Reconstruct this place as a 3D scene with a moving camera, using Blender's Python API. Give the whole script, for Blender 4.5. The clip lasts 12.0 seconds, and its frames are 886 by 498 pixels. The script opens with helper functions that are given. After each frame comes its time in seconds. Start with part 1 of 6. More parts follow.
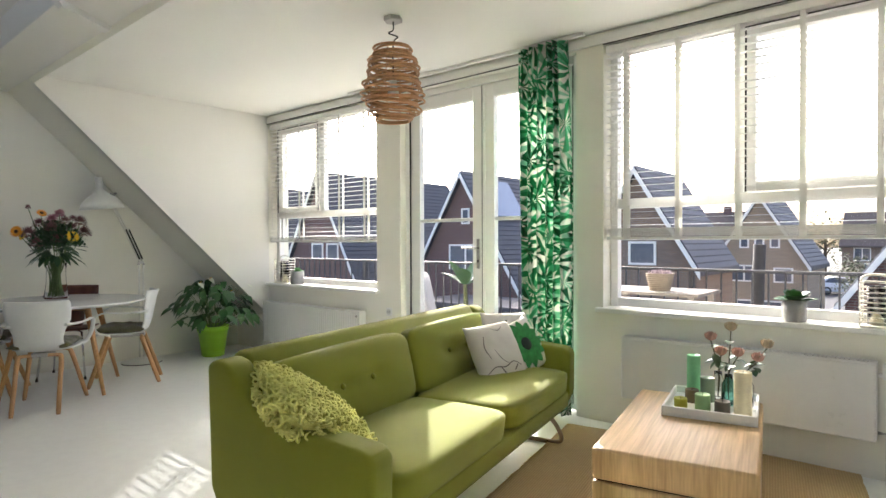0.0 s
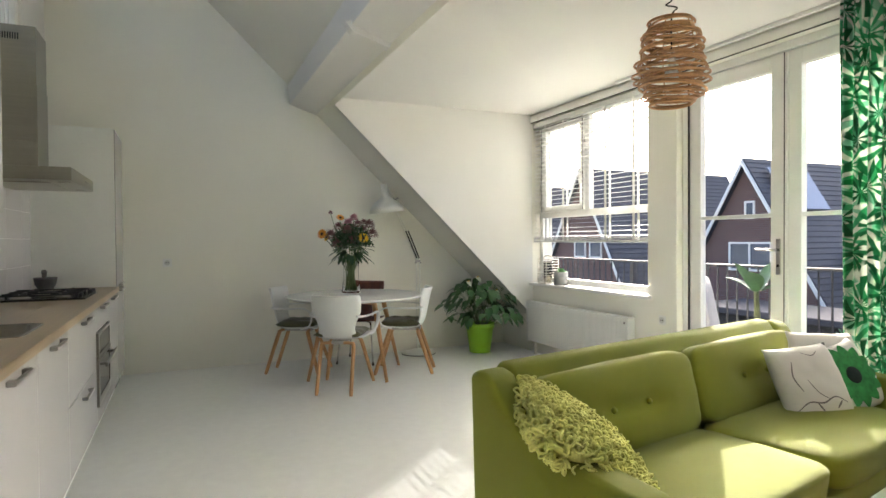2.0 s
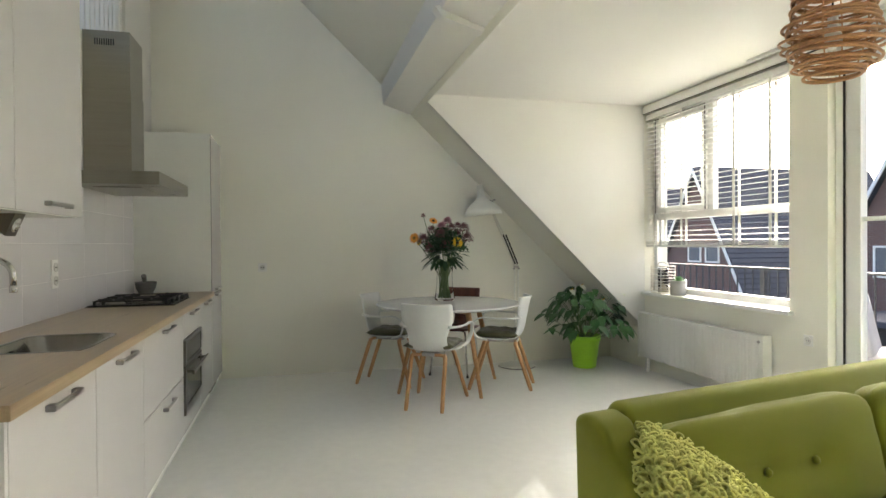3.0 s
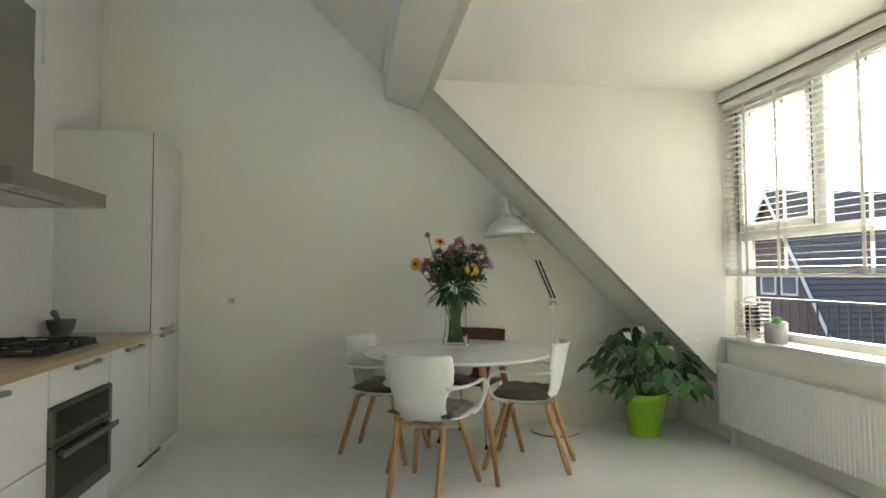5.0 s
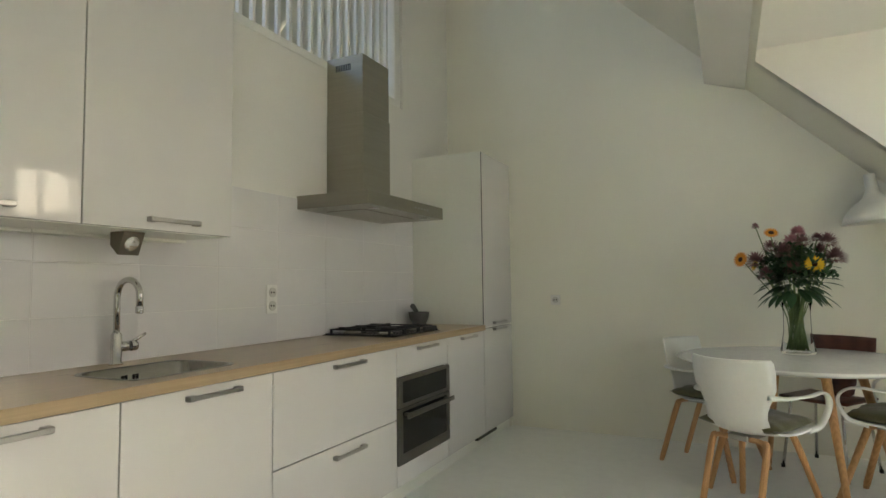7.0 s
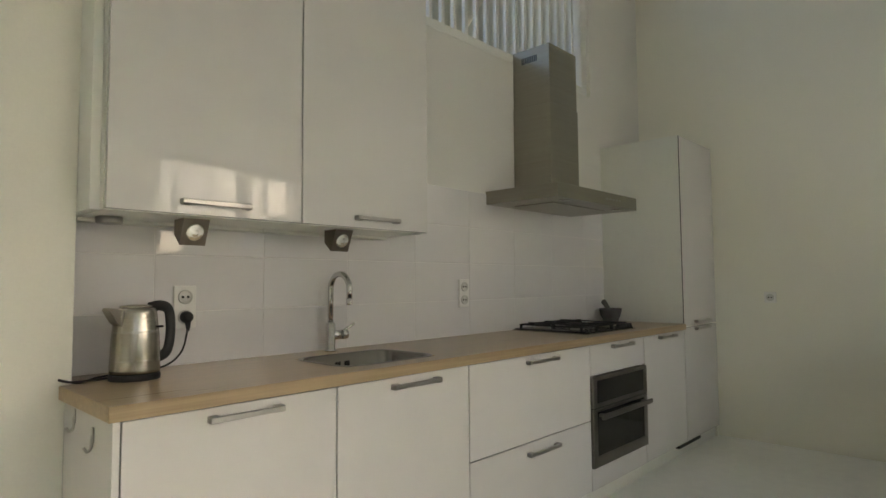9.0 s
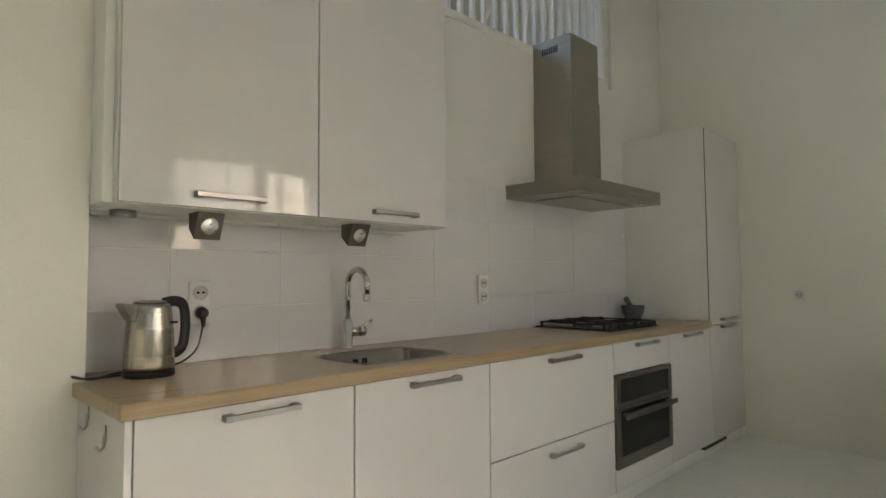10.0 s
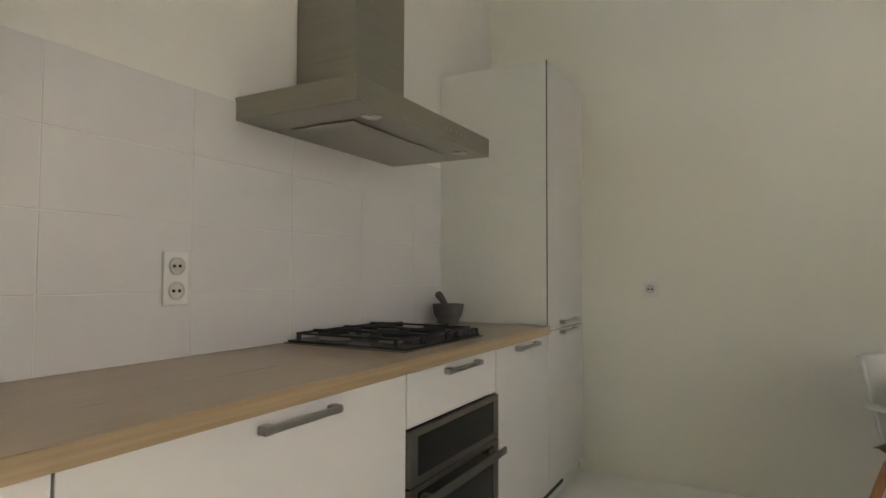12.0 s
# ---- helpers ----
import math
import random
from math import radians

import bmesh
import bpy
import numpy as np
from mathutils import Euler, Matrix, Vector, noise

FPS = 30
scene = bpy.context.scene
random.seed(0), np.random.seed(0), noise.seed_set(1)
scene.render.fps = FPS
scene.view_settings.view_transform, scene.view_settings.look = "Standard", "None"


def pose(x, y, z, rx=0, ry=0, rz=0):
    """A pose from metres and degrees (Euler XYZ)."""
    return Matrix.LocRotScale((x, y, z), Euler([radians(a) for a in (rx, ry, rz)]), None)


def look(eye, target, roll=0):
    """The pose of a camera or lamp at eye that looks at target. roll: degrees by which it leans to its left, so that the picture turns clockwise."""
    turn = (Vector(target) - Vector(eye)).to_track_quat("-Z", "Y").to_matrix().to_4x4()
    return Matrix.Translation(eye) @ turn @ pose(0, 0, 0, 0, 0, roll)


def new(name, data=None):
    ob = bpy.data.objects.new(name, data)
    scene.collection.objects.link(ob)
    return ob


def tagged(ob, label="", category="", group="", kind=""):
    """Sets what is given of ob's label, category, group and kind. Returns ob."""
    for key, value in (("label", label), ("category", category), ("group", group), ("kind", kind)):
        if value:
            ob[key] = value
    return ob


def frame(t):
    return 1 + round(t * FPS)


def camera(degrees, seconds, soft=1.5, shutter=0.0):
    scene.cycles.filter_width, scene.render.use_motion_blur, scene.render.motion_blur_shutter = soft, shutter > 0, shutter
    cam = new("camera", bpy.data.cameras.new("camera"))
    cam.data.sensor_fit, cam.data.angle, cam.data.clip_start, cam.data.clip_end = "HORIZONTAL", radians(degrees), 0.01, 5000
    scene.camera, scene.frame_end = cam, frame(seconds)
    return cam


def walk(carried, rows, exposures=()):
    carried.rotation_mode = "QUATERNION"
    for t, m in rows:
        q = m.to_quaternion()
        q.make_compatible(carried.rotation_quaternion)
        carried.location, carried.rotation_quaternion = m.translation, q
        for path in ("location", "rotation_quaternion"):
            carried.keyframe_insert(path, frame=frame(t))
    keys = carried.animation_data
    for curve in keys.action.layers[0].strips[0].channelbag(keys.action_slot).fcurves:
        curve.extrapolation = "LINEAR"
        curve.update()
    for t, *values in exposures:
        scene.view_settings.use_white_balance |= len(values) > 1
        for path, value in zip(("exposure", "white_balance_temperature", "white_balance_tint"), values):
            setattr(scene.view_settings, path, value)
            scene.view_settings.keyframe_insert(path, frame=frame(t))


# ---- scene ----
cam = camera(74.3, 12.0)
PATH = [
    (0, (4.473, 0.379, 1.22), (3.166, 1.893, 1.194), -0.2),
    (0.5, (4.429, 0.406, 1.239), (3.002, 1.807, 1.206), -0.4),
    (1, (4.37, 0.432, 1.245), (2.784, 1.65, 1.21), -0.5),
    (1.5, (4.325, 0.464, 1.246), (2.605, 1.483, 1.212), -0.5),
    (2, (4.261, 0.513, 1.248), (2.433, 1.324, 1.217), -0.4),
    (2.5, (4.117, 0.562, 1.25), (2.222, 1.202, 1.224), -0.4),
    (3, (3.903, 0.69, 1.261), (1.963, 1.174, 1.243), -0.4),
    (5, (2.762, 1.295, 1.241), (0.787, 1.597, 1.328), -0.3),
    (5.5, (2.679, 1.479, 1.204), (0.683, 1.48, 1.331), -0.5),
    (6, (2.695, 1.648, 1.195), (0.735, 1.271, 1.319), -0.7),
    (6.5, (2.75, 1.659, 1.196), (0.852, 1.042, 1.321), -0.7),
    (7, (2.787, 1.642, 1.172), (0.991, 0.771, 1.298), -0.7),
    (7.5, (2.776, 1.63, 1.167), (1.085, 0.57, 1.29), -0.6),
    (9.5, (2.769, 1.545, 1.172), (1.352, 0.137, 1.283), -0.4),
    (9.9, (2.745, 1.523, 1.166), (1.334, 0.109, 1.274), -0.4),
    (10.5, (2.608, 1.443, 1.145), (1.199, 0.027, 1.248), -0.4),
    (11, (2.323, 1.235, 1.123), (0.866, -0.132, 1.211), -0.3),
    (11.5, (1.938, 1.029, 1.119), (0.315, -0.136, 1.205), -0.1),
    (12, (1.455, 0.914, 1.128), (-0.299, -0.044, 1.213), 0.2),
]
walk(cam, [(t, look(eye, target, roll)) for t, eye, target, roll in PATH], [(0.0, 2.06, 6200, 13), (1.5, 2.17, 6300, 12), (2.5, 2.16, 6420, 11), (5.0, 2.08, 6550, 6), (5.5, 2.03, 6600, 6), (6.5, 2.16, 6700, 6), (7.5, 1.87, 6800, 7), (9.5, 1.77, 6700, 10), (10.5, 1.87, 6650, 12), (11.0, 2.04, 6650, 13), (12.0, 2.07, 6850, 15)])

# ---- world, sun, large lights ----
SUN_EL, SUN_AZ = radians(28.0), radians(-43.0)
world = bpy.data.worlds.new("sky")
scene.world = world
world.use_nodes = True
wn = world.node_tree.nodes
sky = wn.new("ShaderNodeTexSky")
sky.sky_type = "NISHITA"
sky.sun_disc = False
sky.sun_elevation, sky.sun_rotation = SUN_EL, SUN_AZ
sky.air_density, sky.dust_density, sky.ozone_density = 0.7, 5.0, 1.0
world.node_tree.links.new(sky.outputs[0], wn["Background"].inputs[0])
wn["Background"].inputs[1].default_value = 0.15
sun_data = bpy.data.lights.new("sun", "SUN")
sun_data.energy, sun_data.angle, sun_data.color = 3.1, radians(0.4), (1.0, 0.94, 0.86)
sun = new("sun", sun_data)
to_sun = Vector((math.sin(SUN_AZ) * math.cos(SUN_EL), math.cos(SUN_AZ) * math.cos(SUN_EL), math.sin(SUN_EL)))
sun.matrix_world = look((0, 0, 30), Vector((0, 0, 30)) - to_sun)


# ---- materials ----
def material(name, color, rough=0.5, metal=0.0, vary=0.06, scale=3.0, grain=40.0, bump=0.05, stretch=(1, 1, 1), second=None, mix=0.5, coat=0.0, sheen=0.0, spec=0.5, rough_vary=0.08, coat_rough=0.06):
    """A surface with broad and fine variation of colour and gloss, and fine relief."""
    m = bpy.data.materials.new(name)
    m.use_nodes = True
    nt = m.node_tree
    nodes, links = nt.nodes, nt.links
    p = nodes["Principled BSDF"]
    coord = nodes.new("ShaderNodeTexCoord")
    mapping = nodes.new("ShaderNodeMapping")
    mapping.inputs["Scale"].default_value = stretch
    links.new(coord.outputs["Object"], mapping.inputs["Vector"])
    broad, fine = nodes.new("ShaderNodeTexNoise"), nodes.new("ShaderNodeTexNoise")
    broad.inputs["Scale"].default_value, broad.inputs["Detail"].default_value = scale, 4
    fine.inputs["Scale"].default_value, fine.inputs["Detail"].default_value = grain, 5
    for n in (broad, fine):
        links.new(mapping.outputs[0], n.inputs["Vector"])
    add = nodes.new("ShaderNodeMath")
    add.operation = "MULTIPLY_ADD"
    add.inputs[1].default_value = 0.5
    links.new(fine.outputs[0], add.inputs[0])
    half = nodes.new("ShaderNodeMath")
    half.operation = "MULTIPLY"
    half.inputs[1].default_value = 0.5
    links.new(broad.outputs[0], half.inputs[0])
    links.new(half.outputs[0], add.inputs[2])
    ramp = nodes.new("ShaderNodeValToRGB")
    low = [c * (1 - vary) for c in color] if second is None else list(second)
    high = [min(1, c * (1 + vary)) for c in color]
    ramp.color_ramp.elements[0].position, ramp.color_ramp.elements[1].position = 0.5 - mix * 0.4, 0.5 + mix * 0.4
    ramp.color_ramp.elements[0].color, ramp.color_ramp.elements[1].color = (*low, 1), (*high, 1)
    links.new(add.outputs[0], ramp.inputs[0])
    links.new(ramp.outputs[0], p.inputs["Base Color"])
    rr = nodes.new("ShaderNodeMapRange")
    rr.inputs[3].default_value, rr.inputs[4].default_value = max(0.02, rough - rough_vary), min(1, rough + rough_vary)
    links.new(add.outputs[0], rr.inputs[0])
    links.new(rr.outputs[0], p.inputs["Roughness"])
    p.inputs["Metallic"].default_value = metal
    p.inputs["Coat Weight"].default_value = coat
    p.inputs["Coat Roughness"].default_value = coat_rough
    p.inputs["Sheen Weight"].default_value = sheen
    p.inputs["Specular IOR Level"].default_value = spec
    if bump:
        b = nodes.new("ShaderNodeBump")
        b.inputs["Strength"].default_value, b.inputs["Distance"].default_value = bump, 0.01
        links.new(fine.outputs[0], b.inputs["Height"])
        links.new(b.outputs[0], p.inputs["Normal"])
    return m


def wave_material(name, color, dark, rough=0.45, scale=8.0, distort=6.0, stretch=(1, 1, 1), bump=0.1, direction="X", coat=0.0):
    """Wood with long grain, from stretched waves and noise."""
    m = material(name, color, rough, vary=0.1, stretch=stretch, bump=0, coat=coat)
    nt = m.node_tree
    nodes, links = nt.nodes, nt.links
    p = nodes["Principled BSDF"]
    mapping = [n for n in nodes if n.bl_idname == "ShaderNodeMapping"][0]
    w = nodes.new("ShaderNodeTexWave")
    w.bands_direction = direction
    w.inputs["Scale"].default_value, w.inputs["Distortion"].default_value = scale, distort
    w.inputs["Detail"].default_value, w.inputs["Detail Scale"].default_value = 3.0, 1.6
    links.new(mapping.outputs[0], w.inputs["Vector"])
    old = p.inputs["Base Color"].links[0].from_socket
    mixer = nodes.new("ShaderNodeMix")
    mixer.data_type = "RGBA"
    links.new(w.outputs[1], mixer.inputs[0])
    links.new(old, mixer.inputs[6])
    mixer.inputs[7].default_value = (*dark, 1)
    scaled = nodes.new("ShaderNodeMath")
    scaled.operation = "MULTIPLY"
    scaled.inputs[1].default_value = 0.6
    links.new(w.outputs[1], scaled.inputs[0])
    links.new(scaled.outputs[0], mixer.inputs[0])
    links.new(mixer.outputs[2], p.inputs["Base Color"])
    b = nodes.new("ShaderNodeBump")
    b.inputs["Strength"].default_value, b.inputs["Distance"].default_value = bump, 0.004
    links.new(w.outputs[1], b.inputs["Height"])
    links.new(b.outputs[0], p.inputs["Normal"])
    return m


def glass_material(name, color=(1, 1, 1), rough=0.0, ior=1.45):
    m = bpy.data.materials.new(name)
    m.use_nodes = True
    p = m.node_tree.nodes["Principled BSDF"]
    p.inputs["Base Color"].default_value = (*color, 1)
    p.inputs["Transmission Weight"].default_value = 1.0
    p.inputs["Roughness"].default_value, p.inputs["IOR"].default_value = rough, ior
    return m


WALL = material("wall_paint", (0.84, 0.83, 0.735), 0.85, vary=0.025, scale=1.2, grain=120, bump=0.03)
KWALL = material("kitchen_wall_paint", (0.81, 0.80, 0.755), 0.8, vary=0.025, scale=1.2, grain=120, bump=0.03)
CEIL = material("ceiling_paint", (0.77, 0.765, 0.72), 0.9, vary=0.02, scale=1.0, grain=120, bump=0.03)
FLOOR = material("white_cast_floor", (0.86, 0.87, 0.83), 0.32, vary=0.05, scale=0.9, grain=14, bump=0.015, rough_vary=0.1)
TRIM = material("white_gloss_trim", (0.82, 0.82, 0.78), 0.35, vary=0.03, grain=60, bump=0.02)
FRONT = material("cabinet_gloss_white", (0.69, 0.68, 0.66), 0.05, vary=0.015, grain=3, bump=0.0, coat=0.0, spec=0.35, rough_vary=0.015, coat_rough=0.01)
CARCASS = material("cabinet_side_white", (0.79, 0.80, 0.74), 0.4, vary=0.02)
TILE = material("white_wall_tile", (0.75, 0.74, 0.74), 0.06, vary=0.02, scale=2, grain=5, bump=0.006, coat=0.25, rough_vary=0.03, coat_rough=0.015)
GROUT = material("pale_grout", (0.80, 0.79, 0.775), 0.9, vary=0.1, grain=150, bump=0.1)
STEEL = material("brushed_steel", (0.33, 0.315, 0.262), 0.30, 1.0, vary=0.08, scale=2, grain=60, bump=0.02, stretch=(1, 1, 30))
KETTLE = material("kettle_steel", (0.44, 0.42, 0.375), 0.26, 1.0, vary=0.06, scale=2, grain=60, bump=0.01, stretch=(1, 1, 30))
STEEL_X = material("brushed_steel_sink", (0.31, 0.30, 0.28), 0.20, 1.0, vary=0.15, scale=2, grain=60, bump=0.02, stretch=(1, 30, 30))
HANDLE = material("satin_nickel", (0.42, 0.41, 0.39), 0.33, 1.0, vary=0.05)
CHROME = material("chrome", (0.62, 0.62, 0.61), 0.07, 1.0, vary=0.02, bump=0)
BLACK = material("black_enamel", (0.012, 0.012, 0.013), 0.25, vary=0.2, bump=0.01)
IRON = material("cast_iron", (0.015, 0.015, 0.016), 0.6, vary=0.3, grain=150, bump=0.2)
DARK_GLASS = material("dark_oven_glass", (0.012, 0.012, 0.012), 0.08, vary=0.1, bump=0, coat=0.0, spec=0.3, rough_vary=0.02)
RUBBER = material("black_plastic", (0.02, 0.02, 0.02), 0.45, vary=0.15)
STONE = material("dark_granite", (0.11, 0.11, 0.105), 0.6, vary=0.35, scale=20, grain=160, bump=0.15)
WORKTOP = material("oak_worktop", (0.44, 0.335, 0.205), 0.30, second=(0.32, 0.238, 0.142), mix=0.50, scale=2.2, grain=7, stretch=(0.32, 13, 13), bump=0.02, coat=0.15, vary=0.1)
WORKTOP_EDGE = material("oak_worktop_edge", (0.43, 0.325, 0.19), 0.4, second=(0.30, 0.22, 0.128), mix=0.50, scale=2.2, grain=7, stretch=(0.32, 13, 13), bump=0.02, vary=0.1)
WHITE_PLASTIC = material("white_plastic", (0.80, 0.80, 0.77), 0.4, vary=0.03, bump=0.01)
GLASS = glass_material("clear_glass")
PANE = glass_material("window_glass", (1, 1, 1), 0.0, 1.12)
BULB = material("lamp_reflector", (0.8, 0.8, 0.76), 0.12, 0.8, vary=0.1, scale=60, bump=0.1)


# ---- mesh helpers ----
def box(bm, x0, x1, y0, y1, z0, z1, bevel=0.0, segments=1):
    tmp = bmesh.new() if bevel else bm
    vs = [tmp.verts.new((x, y, z)) for z in (z0, z1) for x, y in ((x0, y0), (x1, y0), (x1, y1), (x0, y1))]
    for f in ((3, 2, 1, 0), (4, 5, 6, 7), (0, 1, 5, 4), (1, 2, 6, 5), (2, 3, 7, 6), (3, 0, 4, 7)):
        tmp.faces.new([vs[i] for i in f])
    if bevel:
        bmesh.ops.bevel(tmp, geom=tmp.edges[:], offset=bevel, segments=segments, profile=0.5, affect="EDGES")
        merge(bm, tmp)


def merge(bm, tmp, m=None):
    """Moves all of tmp into bm."""
    if m is not None:
        bmesh.ops.transform(tmp, matrix=m, verts=tmp.verts[:])
    at = {v: bm.verts.new(v.co) for v in tmp.verts}
    for f in tmp.faces:
        try:
            bm.faces.new([at[v] for v in f.verts]).smooth = f.smooth
        except ValueError:
            pass
    tmp.free()


def prism(bm, pts, axis, a, b):
    """A polygon swept along an axis: pts are the two other coordinates in order."""
    def place(p, v):
        if axis == "x":
            return (v, p[0], p[1])
        if axis == "y":
            return (p[0], v, p[1])
        return (p[0], p[1], v)
    lo, hi = [bm.verts.new(place(p, a)) for p in pts], [bm.verts.new(place(p, b)) for p in pts]
    bm.faces.new(lo), bm.faces.new(hi)
    n = len(pts)
    for i in range(n):
        bm.faces.new((lo[i], lo[(i + 1) % n], hi[(i + 1) % n], hi[i]))


def lathe(bm, profile, segments=24, centre=(0, 0, 0), smooth=True, squash=1.0):
    """Turns (radius, height) pairs round the z axis; ends are closed."""
    rings = []
    for r, z in profile:
        rings.append([bm.verts.new((centre[0] + r * math.cos(6.28319 * i / segments), centre[1] + squash * r * math.sin(6.28319 * i / segments), centre[2] + z)) for i in range(segments)])
    for lo, hi in zip(rings, rings[1:]):
        for i in range(segments):
            f = bm.faces.new((lo[i], lo[(i + 1) % segments], hi[(i + 1) % segments], hi[i]))
            f.smooth = smooth
    bm.faces.new(rings[0]), bm.faces.new(rings[-1])


def tube(bm, points, radius, sides=10, closed=False, caps=True, flat=1.0):
    """A round bar along points; radius is a number or one for each point. flat: height over width."""
    pts = [Vector(p) for p in points]
    n = len(pts)
    rings, side = [], None
    for i, p in enumerate(pts):
        if closed:
            d = pts[(i + 1) % n] - pts[i - 1]
        else:
            d = pts[min(i + 1, n - 1)] - pts[max(i - 1, 0)]
        d.normalize()
        if side is None:
            side = d.cross(Vector((0, 0, 1)))
            if side.length < 0.05:
                side = d.cross(Vector((1, 0, 0)))
        side = (side - d * side.dot(d)).normalized()
        up = d.cross(side)
        r = radius[i] if isinstance(radius, (list, tuple)) else radius
        rings.append([bm.verts.new(p + side * (r * math.cos(6.28319 * k / sides)) + up * (r * flat * math.sin(6.28319 * k / sides))) for k in range(sides)])
    pairs = list(zip(rings, rings[1:])) + ([(rings[-1], rings[0])] if closed else [])
    for lo, hi in pairs:
        for k in range(sides):
            f = bm.faces.new((lo[k], lo[(k + 1) % sides], hi[(k + 1) % sides], hi[k]))
            f.smooth = True
    if caps and not closed:
        bm.faces.new(rings[0]), bm.faces.new(rings[-1])


def curve(points, steps=8):
    """A smooth line through points (Catmull-Rom)."""
    pts = [Vector(p) for p in points]
    pts = [pts[0] * 2 - pts[1]] + pts + [pts[-1] * 2 - pts[-2]]
    out = []
    for i in range(1, len(pts) - 2):
        p0, p1, p2, p3 = pts[i - 1:i + 3]
        for k in range(steps):
            t = k / steps
            out.append(0.5 * (2 * p1 + (p2 - p0) * t + (2 * p0 - 5 * p1 + 4 * p2 - p3) * t * t + (3 * p1 - p0 - 3 * p2 + p3) * t ** 3))
    out.append(pts[-2])
    return out


def mesh_of(name, bm, mat, smooth_angle=None):
    bmesh.ops.recalc_face_normals(bm, faces=bm.faces[:])
    me = bpy.data.meshes.new(name)
    bm.to_mesh(me)
    bm.free()
    me.materials.append(mat)
    return me


def part(name, bm, mat, parent, label=""):
    ob = new(name, mesh_of(name, bm, mat))
    ob.parent = parent
    if label:
        tagged(ob, label)
    return ob


def thing(name, label, category, at=(0, 0, 0), turn=0.0, group="", kind=""):
    ob = new(name)
    ob.empty_display_size = 0.1
    ob.matrix_world = pose(*at, 0, 0, turn)
    return tagged(ob, label, category, group, kind)


def structure(name, bm, mat, label="", category=""):
    return tagged(new(name, mesh_of(name, bm, mat)), label, category, "", "structure")


def B(*args, **kw):
    bm = bmesh.new()
    box(bm, *args, **kw)
    return bm


# ---- the large structure ----
XG, XE, YK, YW, ZC = -1.95, 6.2, -0.595, 4.06, 2.62
CHEEK, LOFT, RIDGE_Y = -1.28, 2.55, -1.0


def roof_z(y):
    return 4.345 - 0.972 * y


structure("floor", B(XG - 0.3, XE + 0.2, YK - 0.3, YW + 0.32, -0.2, 0.0), FLOOR, "smooth white cast floor with a soft sheen", "floor")
bm = bmesh.new()
prism(bm, [(YK - 3.5, -0.2), (YW + 0.3, -0.2), (YW + 0.3, 0.30), (RIDGE_Y, roof_z(RIDGE_Y) + 0.1), (YK - 3.5, 2.4)], "x", XG - 0.2, XG)
structure("wall_west", bm, WALL, "plain off-white painted gable wall", "wall")
bm = bmesh.new()
prism(bm, [(YK - 3.5, -0.2), (YW + 0.3, -0.2), (YW + 0.3, 3.2), (RIDGE_Y, roof_z(RIDGE_Y) + 0.1), (YK - 3.5, 2.4)], "x", XE, XE + 0.2)
structure("wall_east", bm, WALL, "plain off-white painted wall", "wall")
structure("wall_south", B(XG, XE, YK - 0.12, YK, 0, LOFT), KWALL, "off-white painted wall behind the kitchen", "wall")
structure("loft_back_wall", B(XG, XE, YK - 3.6, YK - 3.45, LOFT, 4.2), WALL, "off-white painted wall of the loft", "wall")
structure("loft_floor", B(XG, XE, YK - 3.5, YK - 0.002, LOFT - 0.2, LOFT - 0.002), CEIL, "white floor of the open loft", "floor")

# window wall with its three openings
OPEN = [(-1.28, 0.49, 0.76, 2.53), (0.80, 2.52, 0.02, 2.53), (2.72, 4.55, 0.76, 2.53)]
WT = 0.26
bm = bmesh.new()
xs = [CHEEK - 0.75, OPEN[0][0], OPEN[0][1], OPEN[1][0], OPEN[1][1], OPEN[2][0], OPEN[2][1], XE]
for i in range(7):
    if i % 2:
        _, _, z0, z1 = OPEN[i // 2]
        if z0 > 0.1:
            box(bm, xs[i], xs[i + 1], YW, YW + WT, 0, z0)
        box(bm, xs[i], xs[i + 1], YW, YW + WT, z1, ZC + 0.1)
    else:
        box(bm, xs[i], xs[i + 1], YW, YW + WT, 0, ZC + 0.1)
structure("wall_north", bm, WALL, "off-white painted window wall of the dormer", "wall")

# dormer: flat ceiling, cheek, sloping roof with its purlin
structure("ceiling", B(CHEEK - 0.04, XE, 1.80, YW + 0.3, ZC, ZC + 0.15), CEIL, "flat white dormer ceiling", "ceiling")
bm = bmesh.new()
prism(bm, [(1.78, roof_z(1.78)), (YW - 0.001, roof_z(YW - 0.001)), (YW - 0.001, ZC + 0.1), (1.78, ZC + 0.1)], "x", CHEEK - 0.08, CHEEK)
structure("dormer_cheek", bm, CEIL, "off-white side wall of the dormer under the roof slope", "wall")
bm = bmesh.new()
prism(bm, [(1.5, roof_z(1.5)), (YW + 0.3, roof_z(YW + 0.3)), (YW + 0.3, roof_z(YW + 0.3) + 0.25), (1.5, roof_z(1.5) + 0.25)], "x", XG - 0.1, CHEEK - 0.003)
structure("roof_slope_low", bm, WALL, "sloping off-white attic ceiling", "ceiling")
bm = bmesh.new()
prism(bm, [(1.85, roof_z(1.85)), (RIDGE_Y, roof_z(RIDGE_Y)), (RIDGE_Y, roof_z(RIDGE_Y) + 0.2), (1.85, roof_z(1.85) + 0.2)], "x", XG - 0.1, XE)
structure("roof_slope_high", bm, WALL, "sloping off-white attic ceiling", "ceiling")
bm = bmesh.new()
